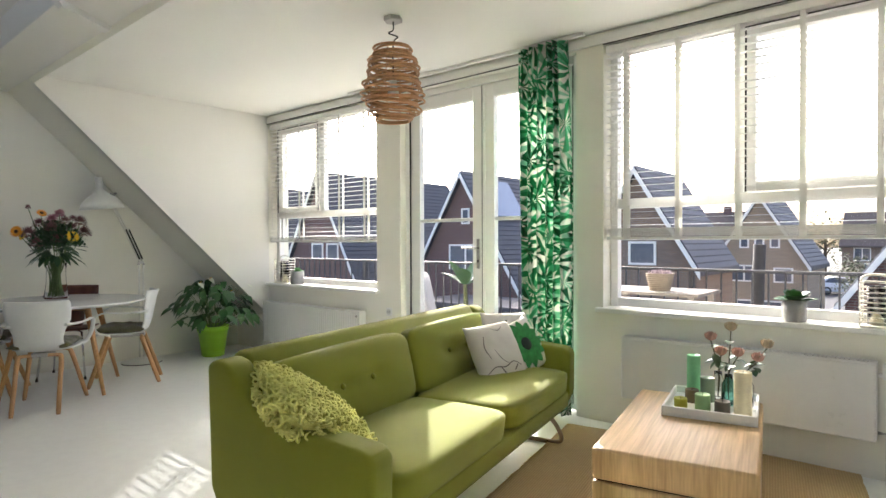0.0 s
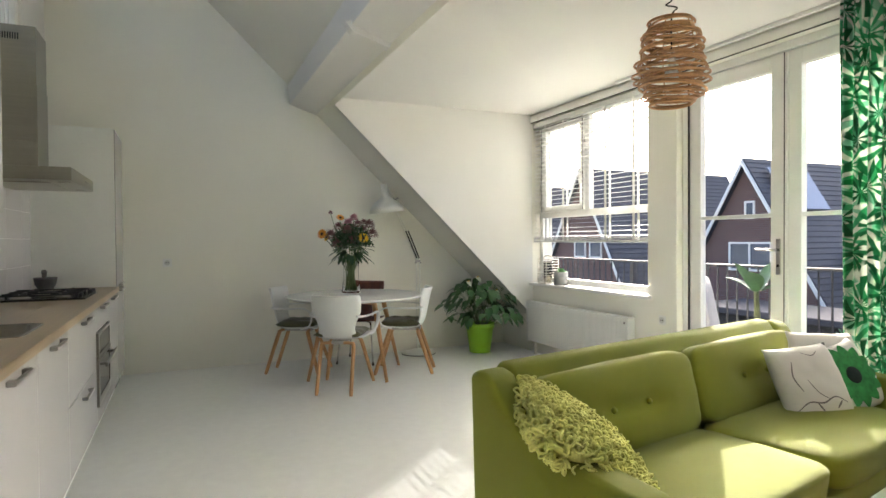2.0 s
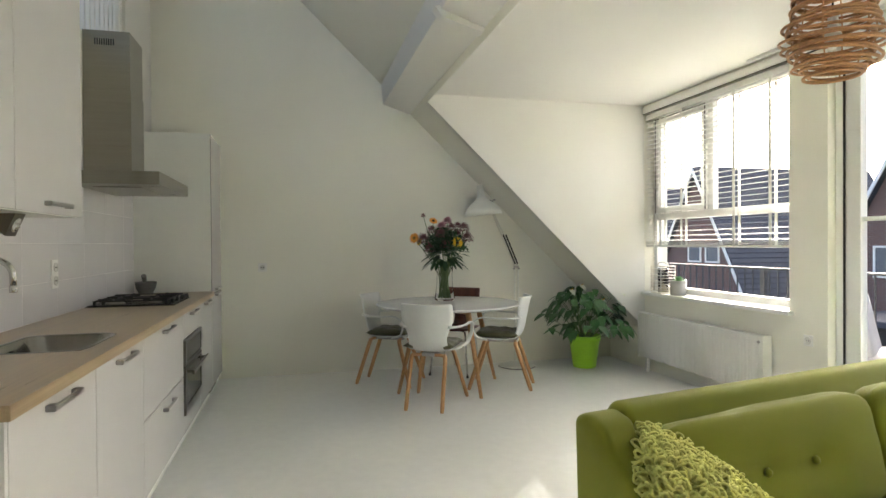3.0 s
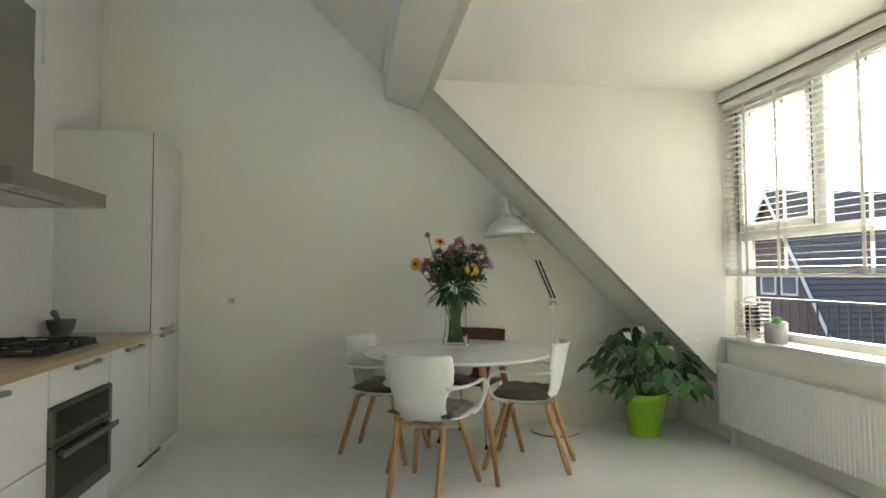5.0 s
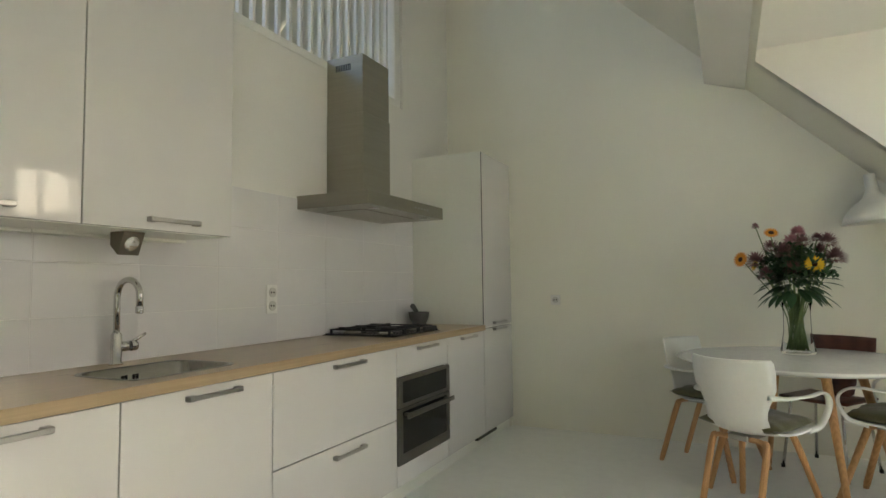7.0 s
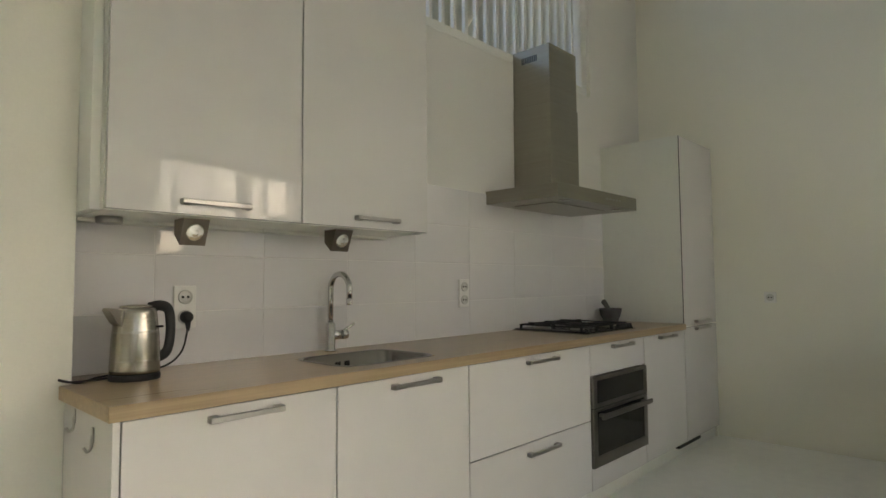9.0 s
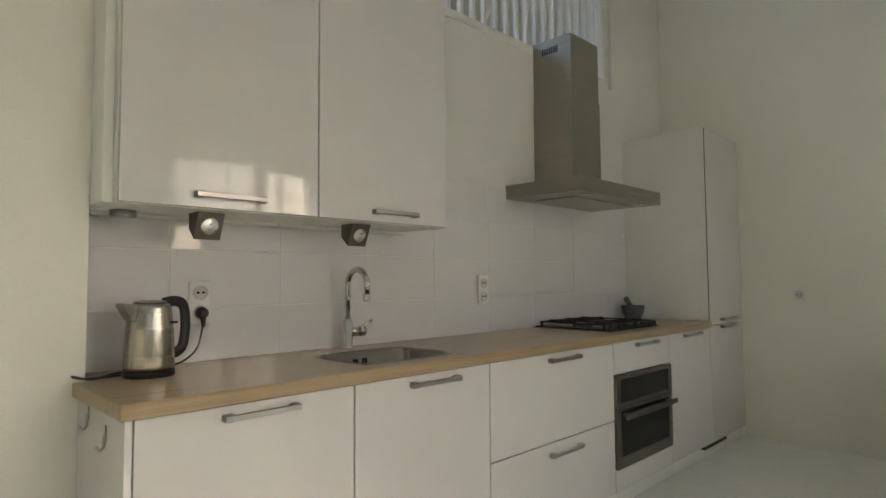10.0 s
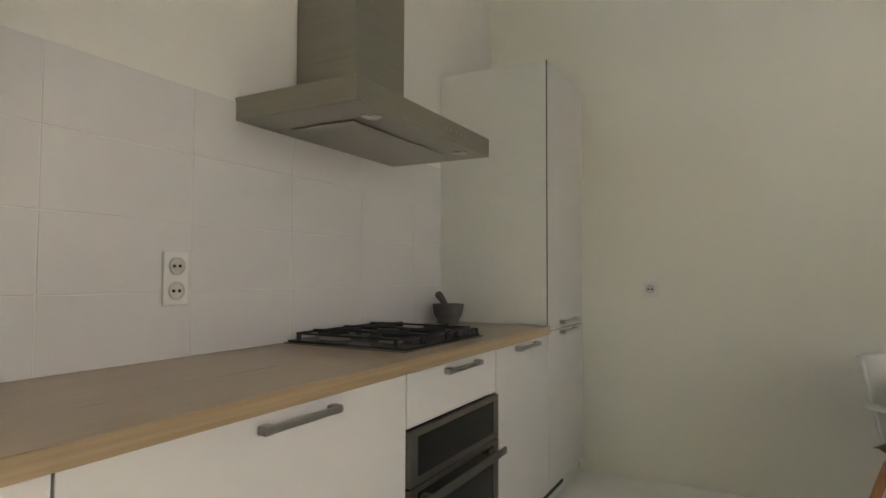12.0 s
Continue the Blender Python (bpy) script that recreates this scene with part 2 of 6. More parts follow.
def back_slope(t0, t1):
    ya, yb, za, zb = RIDGE_Y, YK - 3.5, roof_z(RIDGE_Y), 2.6
    return [(ya + (yb - ya) * t, za + (zb - za) * t + d) for t, d in ((t0, 0), (t1, 0), (t1, 0.2), (t0, 0.2))]


LIGHTS = [(1.0, 3.5), (3.8, 6.05)]
prism(bm, back_slope(0.0, 0.12), "x", XG - 0.1, XE)
prism(bm, back_slope(0.74, 1.0), "x", XG - 0.1, XE)
edges_x = [XG - 0.1] + [v for a in LIGHTS for v in a] + [XE]
for k in range(0, len(edges_x), 2):
    prism(bm, back_slope(0.12, 0.74), "x", edges_x[k], edges_x[k + 1])
structure("roof_slope_back", bm, WALL, "sloping off-white attic ceiling", "ceiling")
bm = bmesh.new()
prism(bm, [(1.81, 2.575), (1.54, 2.665), (1.52, 2.90), (1.81, 2.9)], "x", XG, XE)
structure("roof_purlin", bm, CEIL, "white boxed roof beam along the dormer", "beam")
bm = bmesh.new()
prism(bm, [(1.50, 2.68), (1.545, 2.62), (1.80, 2.545), (1.815, 2.58), (1.56, 2.70)], "x", 0.42, 0.50)
structure("purlin_joint_cover", bm, CEIL, "small white joint cover on the roof beam", "beam")

# ---- kitchen ----
CT = 0.88          # top of the worktop
FY = 0.0           # face of the fronts


def bar_handle(parent, x0, x1, z, y, name="handle"):
    """A squared bar handle on two feet."""
    bm = bmesh.new()
    box(bm, x0, x1, y + 0.018, y + 0.030, z - 0.008, z + 0.008, 0.002)
    box(bm, x0, x0 + 0.028, y, y + 0.028, z - 0.010, z + 0.010, 0.003)
    box(bm, x1 - 0.028, x1, y, y + 0.028, z - 0.010, z + 0.010, 0.003)
    return part(name, bm, HANDLE, parent, "satin nickel bar handle")


def front(parent, x0, x1, z0, z1, y=FY, name="door"):
    return part(name, B(x0 + 0.0026, x1 - 0.0026, y - 0.018, y, z0 + 0.0026, z1 - 0.0026, bevel=0.0012), FRONT, parent, "glossy white front")


UNITS = [(1.617, 2.262), (0.966, 1.617), (0.0, 0.966), (-0.645, 0.0), (-1.277, -0.645)]
PL, UB = 0.085, 0.838


def base_unit(x0, x1, label):
    u = thing("base_cabinet", label, "kitchen cabinet", (0, 0, 0), group="base cabinets under the worktop")
    bm = bmesh.new()
    box(bm, x0 + 0.001, x0 + 0.018, YK + 0.004, FY - 0.02, PL, UB)
    box(bm, x1 - 0.018, x1 - 0.001, YK + 0.004, FY - 0.02, PL, UB)
    box(bm, x0 + 0.018, x1 - 0.018, YK + 0.004, FY - 0.02, PL, PL + 0.018)
    box(bm, x0 + 0.018, x1 - 0.018, YK + 0.004, YK + 0.012, PL + 0.018, UB)
    part("body", bm, CARCASS, u)
    part("plinth", B(x0, x1, FY - 0.05, FY - 0.032, 0, PL, bevel=0.001), CARCASS, u)
    return u


u = base_unit(*UNITS[0], "white glossy base cabinet at the open end of the worktop")
d = front(u, 1.617, 2.262, PL, UB)
bar_handle(d, 1.822, 2.048, 0.805, FY)
ep = part("end_panel", B(2.2635, 2.281, -0.417, FY, 0, UB, bevel=0.001), FRONT, u, "white end panel with two metal hooks")
for hy, hz in ((-0.305, 0.795), (-0.145, 0.77)):
    bm = bmesh.new()
    tube(bm, curve([(2.283, hy, hz + 0.015), (2.285, hy, hz), (2.286, hy, hz - 0.018), (2.295, hy, hz - 0.026), (2.303, hy, hz - 0.014)], 5), 0.004, 8)
    box(bm, 2.281, 2.285, hy - 0.008, hy + 0.008, hz - 0.005, hz + 0.035, 0.001)
    part("hook", bm, HANDLE, ep, "small metal hook")
u = base_unit(*UNITS[1], "white glossy base cabinet under the sink")
d = front(u, 0.966, 1.617, PL, UB)
bar_handle(d, 1.150, 1.388, 0.805, FY)
u = base_unit(*UNITS[2], "wide white drawer cabinet with two deep drawers")
for z0, z1, hz in ((PL, 0.446, 0.395), (0.446, UB, 0.806)):
    d = front(u, 0.0, 0.966, z0, z1, name="drawer_front")
    bar_handle(d, 0.328, 0.575, hz, FY)
u = base_unit(*UNITS[3], "white cabinet with a built-in oven below a drawer")
d = front(u, -0.645, 0.0, 0.672, UB, name="drawer_front")
bar_handle(d, -0.475, -0.228, 0.812, FY)
part("filler_panel", B(-0.6435, -0.0015, FY - 0.018, FY, PL, 0.198, bevel=0.001), FRONT, u)
u = base_unit(*UNITS[4], "white glossy base cabinet beside the tall cabinet")
d = front(u, -1.277, -0.645, PL, UB)
bar_handle(d, -1.10, -0.85, 0.815, FY)
OVEN_STEEL = material("dark_brushed_steel", (0.20, 0.19, 0.17), 0.34, 1.0, vary=0.08, scale=2, grain=60, bump=0.02, stretch=(1, 1, 30))
oven = thing("oven", "built-in compact oven with dark glass door", "oven", (0, FY, 0.2))
part("body", B(-0.63, -0.015, -0.5, -0.004, 0.004, 0.466), BLACK, oven)
bm = bmesh.new()
for a in ((-0.643, -0.002, 0.0, 0.056), (-0.643, -0.002, 0.284, 0.300), (-0.643, -0.600, 0.056, 0.284), (-0.045, -0.002, 0.056, 0.284)):
    box(bm, a[0], a[1], -0.003, 0.014, a[2], a[3], 0.001)
part("door_frame", bm, OVEN_STEEL, oven, "brushed steel surround")
part("door_glass", B(-0.5995, -0.0455, -0.002, 0.010, 0.0565, 0.2835), DARK_GLASS, oven, "dark glass")
part("door_gap", B(-0.640, -0.004, -0.003, 0.009, 0.3002, 0.3058), BLACK, oven, "dark gap above the door")
bm = bmesh.new()
for a in ((-0.643, -0.002, 0.306, 0.328), (-0.643, -0.002, 0.448, 0.468), (-0.643, -0.600, 0.328, 0.448), (-0.045, -0.002, 0.328, 0.448)):
    box(bm, a[0], a[1], -0.003, 0.014, a[2], a[3], 0.001)
part("panel_frame", bm, OVEN_STEEL, oven, "brushed steel control surround")
part("control_panel", B(-0.5995, -0.0455, -0.002, 0.011, 0.3285, 0.4475), DARK_GLASS, oven, "black glass control panel")
bm = bmesh.new()
box(bm, -0.622, -0.025, 0.046, 0.060, 0.252, 0.280, 0.004)
for x in (-0.57, -0.075):
    box(bm, x - 0.012, x + 0.012, 0.010, 0.048, 0.258, 0.274, 0.002)
part("handle", bm, OVEN_STEEL, oven, "steel bar handle")

tall = thing("tall_cabinet", "tall white cabinet housing a built-in fridge", "kitchen cabinet", (0, 0, 0))
TX0, TX1, TT = -1.90, -1.279, 2.185
part("body", B(TX0 + 0.001, TX1 - 0.001, YK + 0.004, FY - 0.022, PL, TT), CARCASS, tall)
part("side_panel", B(TX1 - 0.0005, TX1 + 0.012, YK + 0.003, FY - 0.003, CT + 0.001, TT, bevel=0.001), CARCASS, tall)
d = front(tall, TX0, TX1, PL, 0.852)
bar_handle(d, -1.72, -1.46, 0.835, FY)
d = front(tall, TX0, TX1, 0.858, TT)
bar_handle(d, -1.72, -1.46, 0.885, FY)
part("plinth", B(TX0, TX1, FY - 0.05, FY - 0.032, 0, PL, bevel=0.001), CARCASS, tall)
part("door_seal", B(TX1 + 0.0008, TX1 + 0.0105, FY - 0.0026, FY + 0.0005, CT + 0.002, TT - 0.004), RUBBER, tall, "dark gap beside the door")
part("vent_grille", B(-1.53, -1.15, FY - 0.034, FY - 0.006, 0.060, 0.078, bevel=0.001), BLACK, tall, "black slotted vent")
structure("kitchen_filler_strip", B(XG + 0.001, TX0 - 0.001, YK + 0.004, FY - 0.022, 0, TT), WALL, "narrow wall filler beside the tall cabinet", "trim")

# worktop with the sink opening
SX0, SX1, SY0, SY1 = 1.073, 1.517, -0.412, -0.078
WX0, WX1, WY0, WY1 = -1.262, 2.296, YK + 0.002, 0.02
top = thing("worktop", "oak-look laminate kitchen worktop with a square edge", "worktop")
bm = bmesh.new()
z0 = CT - 0.039
outer = [bm.verts.new((x, y, z)) for z in (z0, CT) for x, y in ((WX0, WY0), (2.260, WY0), (2.260, -0.418), (WX1 - 0.003, -0.418), (WX1 - 0.003, WY1 - 0.003), (WX0, WY1 - 0.003))]
inner = [bm.verts.new((x, y, z)) for z in (z0, CT) for x, y in ((SX0, SY0), (SX1, SY0), (SX1, SY1), (SX0, SY1))]
for k in range(6):
    bm.faces.new((outer[k], outer[(k + 1) % 6], outer[(k + 1) % 6 + 6], outer[k + 6]))
for k in range(4):
    bm.faces.new((inner[(k + 1) % 4], inner[k], inner[k + 4], inner[(k + 1) % 4 + 4]))
for o_, i_ in ((0, 0), (6, 4)):
    for q in ((outer[o_], outer[o_ + 1], outer[o_ + 2], inner[i_ + 1], inner[i_]), (outer[o_ + 2], outer[o_ + 3], outer[o_ + 4], inner[i_ + 2], inner[i_ + 1]), (outer[o_ + 4], outer[o_ + 5], inner[i_ + 3], inner[i_ + 2]), (outer[o_ + 5], outer[o_], inner[i_], inner[i_ + 3])):
        bm.faces.new(q)
part("slab", bm, WORKTOP, top)
bm = bmesh.new()
box(bm, WX0, WX1, WY1 - 0.0028, WY1, z0, CT - 0.001, 0.0008)
box(bm, WX1 - 0.0028, WX1, -0.417, WY1 - 0.003, z0, CT - 0.001, 0.0008)
part("edge_band", bm, WORKTOP_EDGE, top)

sink = thing("sink", "inset stainless steel sink bowl with rounded corners", "sink", (1.295, -0.245, CT))


def round_rect(w, d, r, n=6):
    out = []
    for cx, cy, a0 in ((w - r, d - r, 0), (r - w, d - r, 90), (r - w, r - d, 180), (w - r, r - d, 270)):
        for k in range(n + 1):
            a = radians(a0 + 90 * k / n)
            out.append((cx + r * math.cos(a), cy + r * math.sin(a)))
    return out


bm = bmesh.new()
rings = []
for w, dd, r, z in ((0.236, 0.181, 0.085, 0.0005), (0.235, 0.18, 0.085, 0.0022), (0.221, 0.166, 0.075, 0.0025), (0.215, 0.160, 0.07, -0.004), (0.207, 0.152, 0.07, -0.12), (0.186, 0.131, 0.06, -0.155), (0.05, 0.05, 0.045, -0.16)):
    rings.append([bm.verts.new((x, y, z)) for x, y in round_rect(w, dd, r)])
for lo, hi in zip(rings, rings[1:]):
    n = len(lo)
    for i in range(n):
        bm.faces.new((lo[i], lo[(i + 1) % n], hi[(i + 1) % n], hi[i])).smooth = True
bm.faces.new(rings[-1])
part("bowl", bm, STEEL_X, sink)
for x in (-0.030, -0.016, 0.016, 0.030):
    part("overflow_slot", B(x - 0.0028, x + 0.0028, -0.158, -0.1530, -0.050, -0.028), BLACK, sink, "dark overflow slot")
bm = bmesh.new()
lathe(bm, [(0.038, -0.1595), (0.040, -0.157), (0.022, -0.156), (0.018, -0.158)], 20)
part("drain", bm, CHROME, sink, "chrome drain")

tap = thing("kitchen_tap", "chrome gooseneck mixer tap behind the sink", "tap", (1.268, -0.525, CT))
bm = bmesh.new()
lathe(bm, [(0.027, 0.0), (0.027, 0.006), (0.021, 0.010), (0.021, 0.115), (0.017, 0.122), (0.013, 0.126)], 20)
part("body", bm, CHROME, tap)
bm = bmesh.new()
pts = [(0, 0, 0.12), (0, 0, 0.235)] + [(0, 0.066 - 0.066 * math.cos(radians(a)), 0.265 + 0.066 * math.sin(radians(a))) for a in range(0, 181, 15)] + [(0, 0.132, 0.227)]
tube(bm, pts, 0.0125, 14)
part("spout", bm, CHROME, tap)
bm = bmesh.new()
lathe(bm, [(0.0135, 0.201), (0.0145, 0.203), (0.0145, 0.227), (0.012, 0.229)], 14, (0, 0.132, 0))
part("aerator", bm, CHROME, tap)
bm = bmesh.new()
tube(bm, [(0, 0, 0.068), (-0.056, 0, 0.068)], 0.020, 18)
tube(bm, [(-0.058, 0, 0.068), (-0.084, 0, 0.068)], 0.021, 18)
tube(bm, [(-0.068, 0, 0.082), (-0.128, 0.0, 0.112)], [0.0075, 0.006], 10)
part("lever", bm, CHROME, tap)

hob = thing("gas_hob", "black gas hob with cast-iron pan supports", "hob", (-0.388, -0.315, CT))
hob.scale = (0.86, 1.0, 1.0)
part("steel_plate", B(-0.335, 0.335, -0.262, 0.250, 0.0005, 0.006, bevel=0.002), STEEL_X, hob, "thin steel edge")
part("glass_plate", B(-0.325, 0.325, -0.252, 0.240, 0.0062, 0.013, bevel=0.003), BLACK, hob)
for bx, by, br in ((-0.21, -0.12, 0.037), (-0.21, 0.10, 0.045), (0.0, 0.0, 0.06), (0.21, -0.12, 0.045), (0.19, 0.11, 0.03)):
    bm = bmesh.new()
    lathe(bm, [(br + 0.012, 0.0132), (br + 0.010, 0.020), (br, 0.022), (br, 0.028), (br * 0.9, 0.032)], 20, (bx, by, 0))
    bn = part("burner", bm, STEEL, hob, "aluminium gas burner")
    bm = bmesh.new()
    lathe(bm, [(br * 0.86, 0.0322), (br * 0.86, 0.038), (br * 0.7, 0.040)], 20, (bx, by, 0))
    part("burner_cap", bm, IRON, bn, "black enamel cap")
for gx0, gx1 in ((-0.31, -0.105), (-0.10, 0.10), (0.105, 0.31)):
    bm = bmesh.new()
    zc = 0.036
    for y in (-0.22, 0.20):
        box(bm, gx0, gx1, y - 0.004, y + 0.004, zc - 0.004, zc + 0.004, 0.002)
    for x in (gx0 + 0.006, gx1 - 0.006):
        box(bm, x - 0.004, x + 0.004, -0.22, 0.20, zc - 0.004, zc + 0.004, 0.002)
        for y in (-0.215, 0.195):
            box(bm, x - 0.007, x + 0.007, y - 0.007, y + 0.007, 0.0132, zc, 0.002)
    mx = (gx0 + gx1) / 2
    for y0, y1 in ((-0.22, -0.06), (0.04, 0.20)):
        box(bm, mx - 0.005, mx + 0.005, y0, y1, zc - 0.003, zc + 0.010, 0.002)
    for y in (-0.12, 0.10):
        box(bm, gx0, gx0 + 0.07, y - 0.005, y + 0.005, zc - 0.003, zc + 0.010, 0.002)
        box(bm, gx1 - 0.07, gx1, y - 0.005, y + 0.005, zc - 0.003, zc + 0.010, 0.002)
    part("pan_support", bm, IRON, hob, "cast-iron pan support")
for kx in (-0.305, -0.265, -0.225, -0.185, -0.145):
    bm = bmesh.new()
    lathe(bm, [(0.017, 0.0132), (0.017, 0.022), (0.014, 0.034), (0.012, 0.035)], 14, (kx, 0.222 if kx < 0 else 0.215, 0))
    part("knob", bm, RUBBER if kx < 0 else HANDLE, hob)

mortar = thing("mortar", "dark granite mortar with its pestle on the worktop", "mortar", (-1.135, -0.47, CT))
bm = bmesh.new()
lathe(bm, [(0.052, 0.0), (0.056, 0.010), (0.054, 0.016), (0.070, 0.045), (0.078, 0.085), (0.079, 0.098), (0.069, 0.098), (0.060, 0.06), (0.03, 0.03)], 28)
part("bowl", bm, STONE, mortar)
bm = bmesh.new()
tube(bm, [(-0.02, -0.01, 0.055), (0.035, 0.0, 0.100), (0.125, 0.015, 0.148), (0.134, 0.017, 0.152)], [0.020, 0.015, 0.019, 0.012], 12)
part("pestle", bm, STONE, mortar)

# extractor hood
hood = thing("extractor_hood", "brushed steel chimney extractor hood on the wall", "extractor hood", (-0.343, YK, 1.625))
HW, HD = 0.465, 0.495
bm = bmesh.new()
box(bm, -HW, HW, 0.002, HD, 0.0, 0.078, 0.002)
part("canopy", bm, STEEL, hood)
part("grease_filter", B(-0.30, 0.30, 0.09, 0.36, -0.006, -0.0004, bevel=0.002), STEEL, hood, "steel grease filter")
for x in (-0.32, 0.30):
    bm = bmesh.new()
    lathe(bm, [(0.020, -0.005), (0.034, -0.004), (0.034, -0.0004)], 20, (x, 0.43, 0))
    part("hood_lamp", bm, BULB, hood, "round halogen lamp, unlit")
for k in range(5):
    part("button", B(-0.24 + k * 0.040, -0.222 + k * 0.040, HD + 0.0002, HD + 0.006, 0.034, 0.044, bevel=0.002), HANDLE, hood, "small push button")
bm = bmesh.new()
box(bm, -0.135, 0.18, 0.002, 0.275, 0.0785, 0.62, 0.002)
part("chimney_lower", bm, STEEL, hood)
bm = bmesh.new()
box(bm, -0.131, 0.176, 0.002, 0.271, 0.62, 0.985, 0.002)
part("chimney_upper", bm, STEEL, hood)
bm = bmesh.new()
for k in range(9):
    box(bm, 0.1762, 0.1772, 0.07 + k * 0.013, 0.077 + k * 0.013, 0.895, 0.935)
part("chimney_vent", bm, BLACK, hood, "dark vent slots")

# wall cabinets
DARK_STEEL = material("dark_satin_steel", (0.17, 0.15, 0.125), 0.4, 1.0, vary=0.08)
WB, WTOP, WFY = 1.388, 2.55, -0.25
for x0, x1, hx0, hx1 in ((1.591, 2.236, 1.80, 2.03), (0.945, 1.591, 1.13, 1.355)):
    c = thing("wall_cabinet", "glossy white wall cabinet above the worktop", "kitchen cabinet", (0, 0, 0), group="wall cabinets")
    part("body", B(x0 + 0.001, x1 - 0.001, YK + 0.003, WFY - 0.022, WB, WTOP), CARCASS, c)
    d = front(c, x0, x1, WB, WTOP, WFY)
    bar_handle(d, hx0, hx1, WB + 0.04, WFY)
    part("light_rail", B(x0 + 0.002, x1 - 0.002, YK + 0.003, YK + 0.07, WB - 0.012, WB - 0.0005, bevel=0.001), CARCASS, c)
    if x1 > 2:
        part("filler_panel", B(x1 + 0.0005, 2.2625, YK + 0.003, -0.30, WB + 0.002, WTOP), CARCASS, c)
for x in (1.935, 1.335):
    s = thing("cabinet_spotlight", "wedge-shaped steel spotlight under the wall cabinet", "spotlight", (x, YK + 0.20, WB - 0.0005), group="spotlights under the wall cabinets")
    bm = bmesh.new()
    prism(bm, [(-0.02, 0.0), (0.058, 0.0), (0.022, -0.086), (-0.02, -0.050)], "x", -0.043, 0.043)
    part("housing", bm, DARK_STEEL, s)
    bm = bmesh.new()
    lathe(bm, [(0.029, 0.0), (0.030, 0.003), (0.026, 0.006), (0.016, 0.003), (0.007, 0.008)], 24)
    bmesh.ops.transform(bm, matrix=Matrix.Translation((0, 0.0405, -0.0432)) @ Matrix.Rotation(radians(-112.7), 4, "X"), verts=bm.verts[:])
    part("bulb", bm, BULB, s, "halogen bulb, unlit")
puck = thing("puck_light", "small round grey light under the wall cabinet", "spotlight", (2.16, YK + 0.13, WB - 0.0005))
bm = bmesh.new()
lathe(bm, [(0.035, -0.022), (0.038, -0.02), (0.038, -0.0), (0.03, 0.0)], 20)
part("housing", bm, HANDLE, puck)

# kettle with its lead
kettle = thing("kettle", "brushed steel electric kettle with black handle, on the worktop", "kettle", (2.07, -0.40, CT))
bm = bmesh.new()
lathe(bm, [(0.069, 0.0), (0.070, 0.010), (0.068, 0.018)], 32)
part("base", bm, RUBBER, kettle, "black plastic base")
bm = bmesh.new()
lathe(bm, [(0.067, 0.0185), (0.0685, 0.03), (0.065, 0.12), (0.057, 0.195), (0.054, 0.206), (0.045, 0.210)], 32)
prism(bm, [(0.05, 0.205), (0.05, 0.15), (0.072, 0.17), (0.095, 0.205), (0.092, 0.212), (0.06, 0.207)], "y", -0.018, 0.018)
part("body", bm, KETTLE, kettle)
bm = bmesh.new()
lathe(bm, [(0.045, 0.2102), (0.044, 0.216), (0.02, 0.219)], 24)
part("lid", bm, KETTLE, kettle)
bm = bmesh.new()
tube(bm, curve([(-0.045, 0, 0.208), (-0.085, 0, 0.213), (-0.115, 0, 0.195), (-0.122, 0, 0.13), (-0.112, 0, 0.075), (-0.088, 0, 0.058), (-0.074, 0, 0.062)], 6), 0.011, 10, flat=1.5)
part("handle", bm, RUBBER, kettle, "black plastic handle")
part("brand_plate", B(-0.050, -0.028, 0.0525, 0.0565, 0.150, 0.156), BLACK, kettle, "small dark mark")
kettle.matrix_world = pose(2.10, -0.39, CT, 0, 0, 18) @ Matrix.Scale(1.05, 4)
bm = bmesh.new()
tube(bm, curve([(1.87, YK + 0.045, 1.06), (1.875, YK + 0.05, 1.0), (1.90, YK + 0.06, 0.93), (1.96, YK + 0.06, 0.889), (2.06, YK + 0.06, 0.8845), (2.18, YK + 0.12, 0.8845), (2.25, -0.40, 0.8855), (2.31, -0.36, 0.905), (2.27, -0.37, 0.893), (2.15, -0.44, 0.8845), (2.10, -0.46, 0.8848)], 8), 0.0035, 8)
lead = new("kettle_lead", mesh_of("kettle_lead", bm, RUBBER))
tagged(lead, "black power lead looping behind the kettle", "cable")


OUTLET = material("socket_insert_plastic", (0.60, 0.60, 0.57), 0.35, vary=0.03)


def socket_plate(x, z, w, h, gangs, along, at, label, facing):
    """A wall plate with round recessed outlets. facing: 'y' on the kitchen wall, 'x' on the gable."""
    s = thing("wall_socket", label, "wall socket", at, 0 if facing == "y" else -90)
    part("plate", B(-w / 2, w / 2, 0.001, 0.010, -h / 2, h / 2, bevel=0.003), WHITE_PLASTIC, s)
    for k in range(gangs):
        oz = (k - (gangs - 1) / 2) * along
        bm = bmesh.new()
        lathe(bm, [(0.026, 0.0), (0.026, 0.006), (0.0215, 0.006), (0.0215, 0.001)], 20)
        bmesh.ops.transform(bm, matrix=Matrix.Translation((0, 0.0102, oz)) @ Matrix.Rotation(radians(-90), 4, "X"), verts=bm.verts[:])
        o = part("outlet", bm, OUTLET, s)
        bm = bmesh.new()
        for dx in (-0.0095, 0.0095):
            lathe(bm, [(0.0048, 0.0), (0.0048, 0.0012)], 8, (dx, 0, 0))
        bmesh.ops.transform(bm, matrix=Matrix.Translation((0, 0.0122, oz)) @ Matrix.Rotation(radians(-90), 4, "X"), verts=bm.verts[:])
        part("pin_hole", bm, BLACK, o, "dark pin holes")
    return s


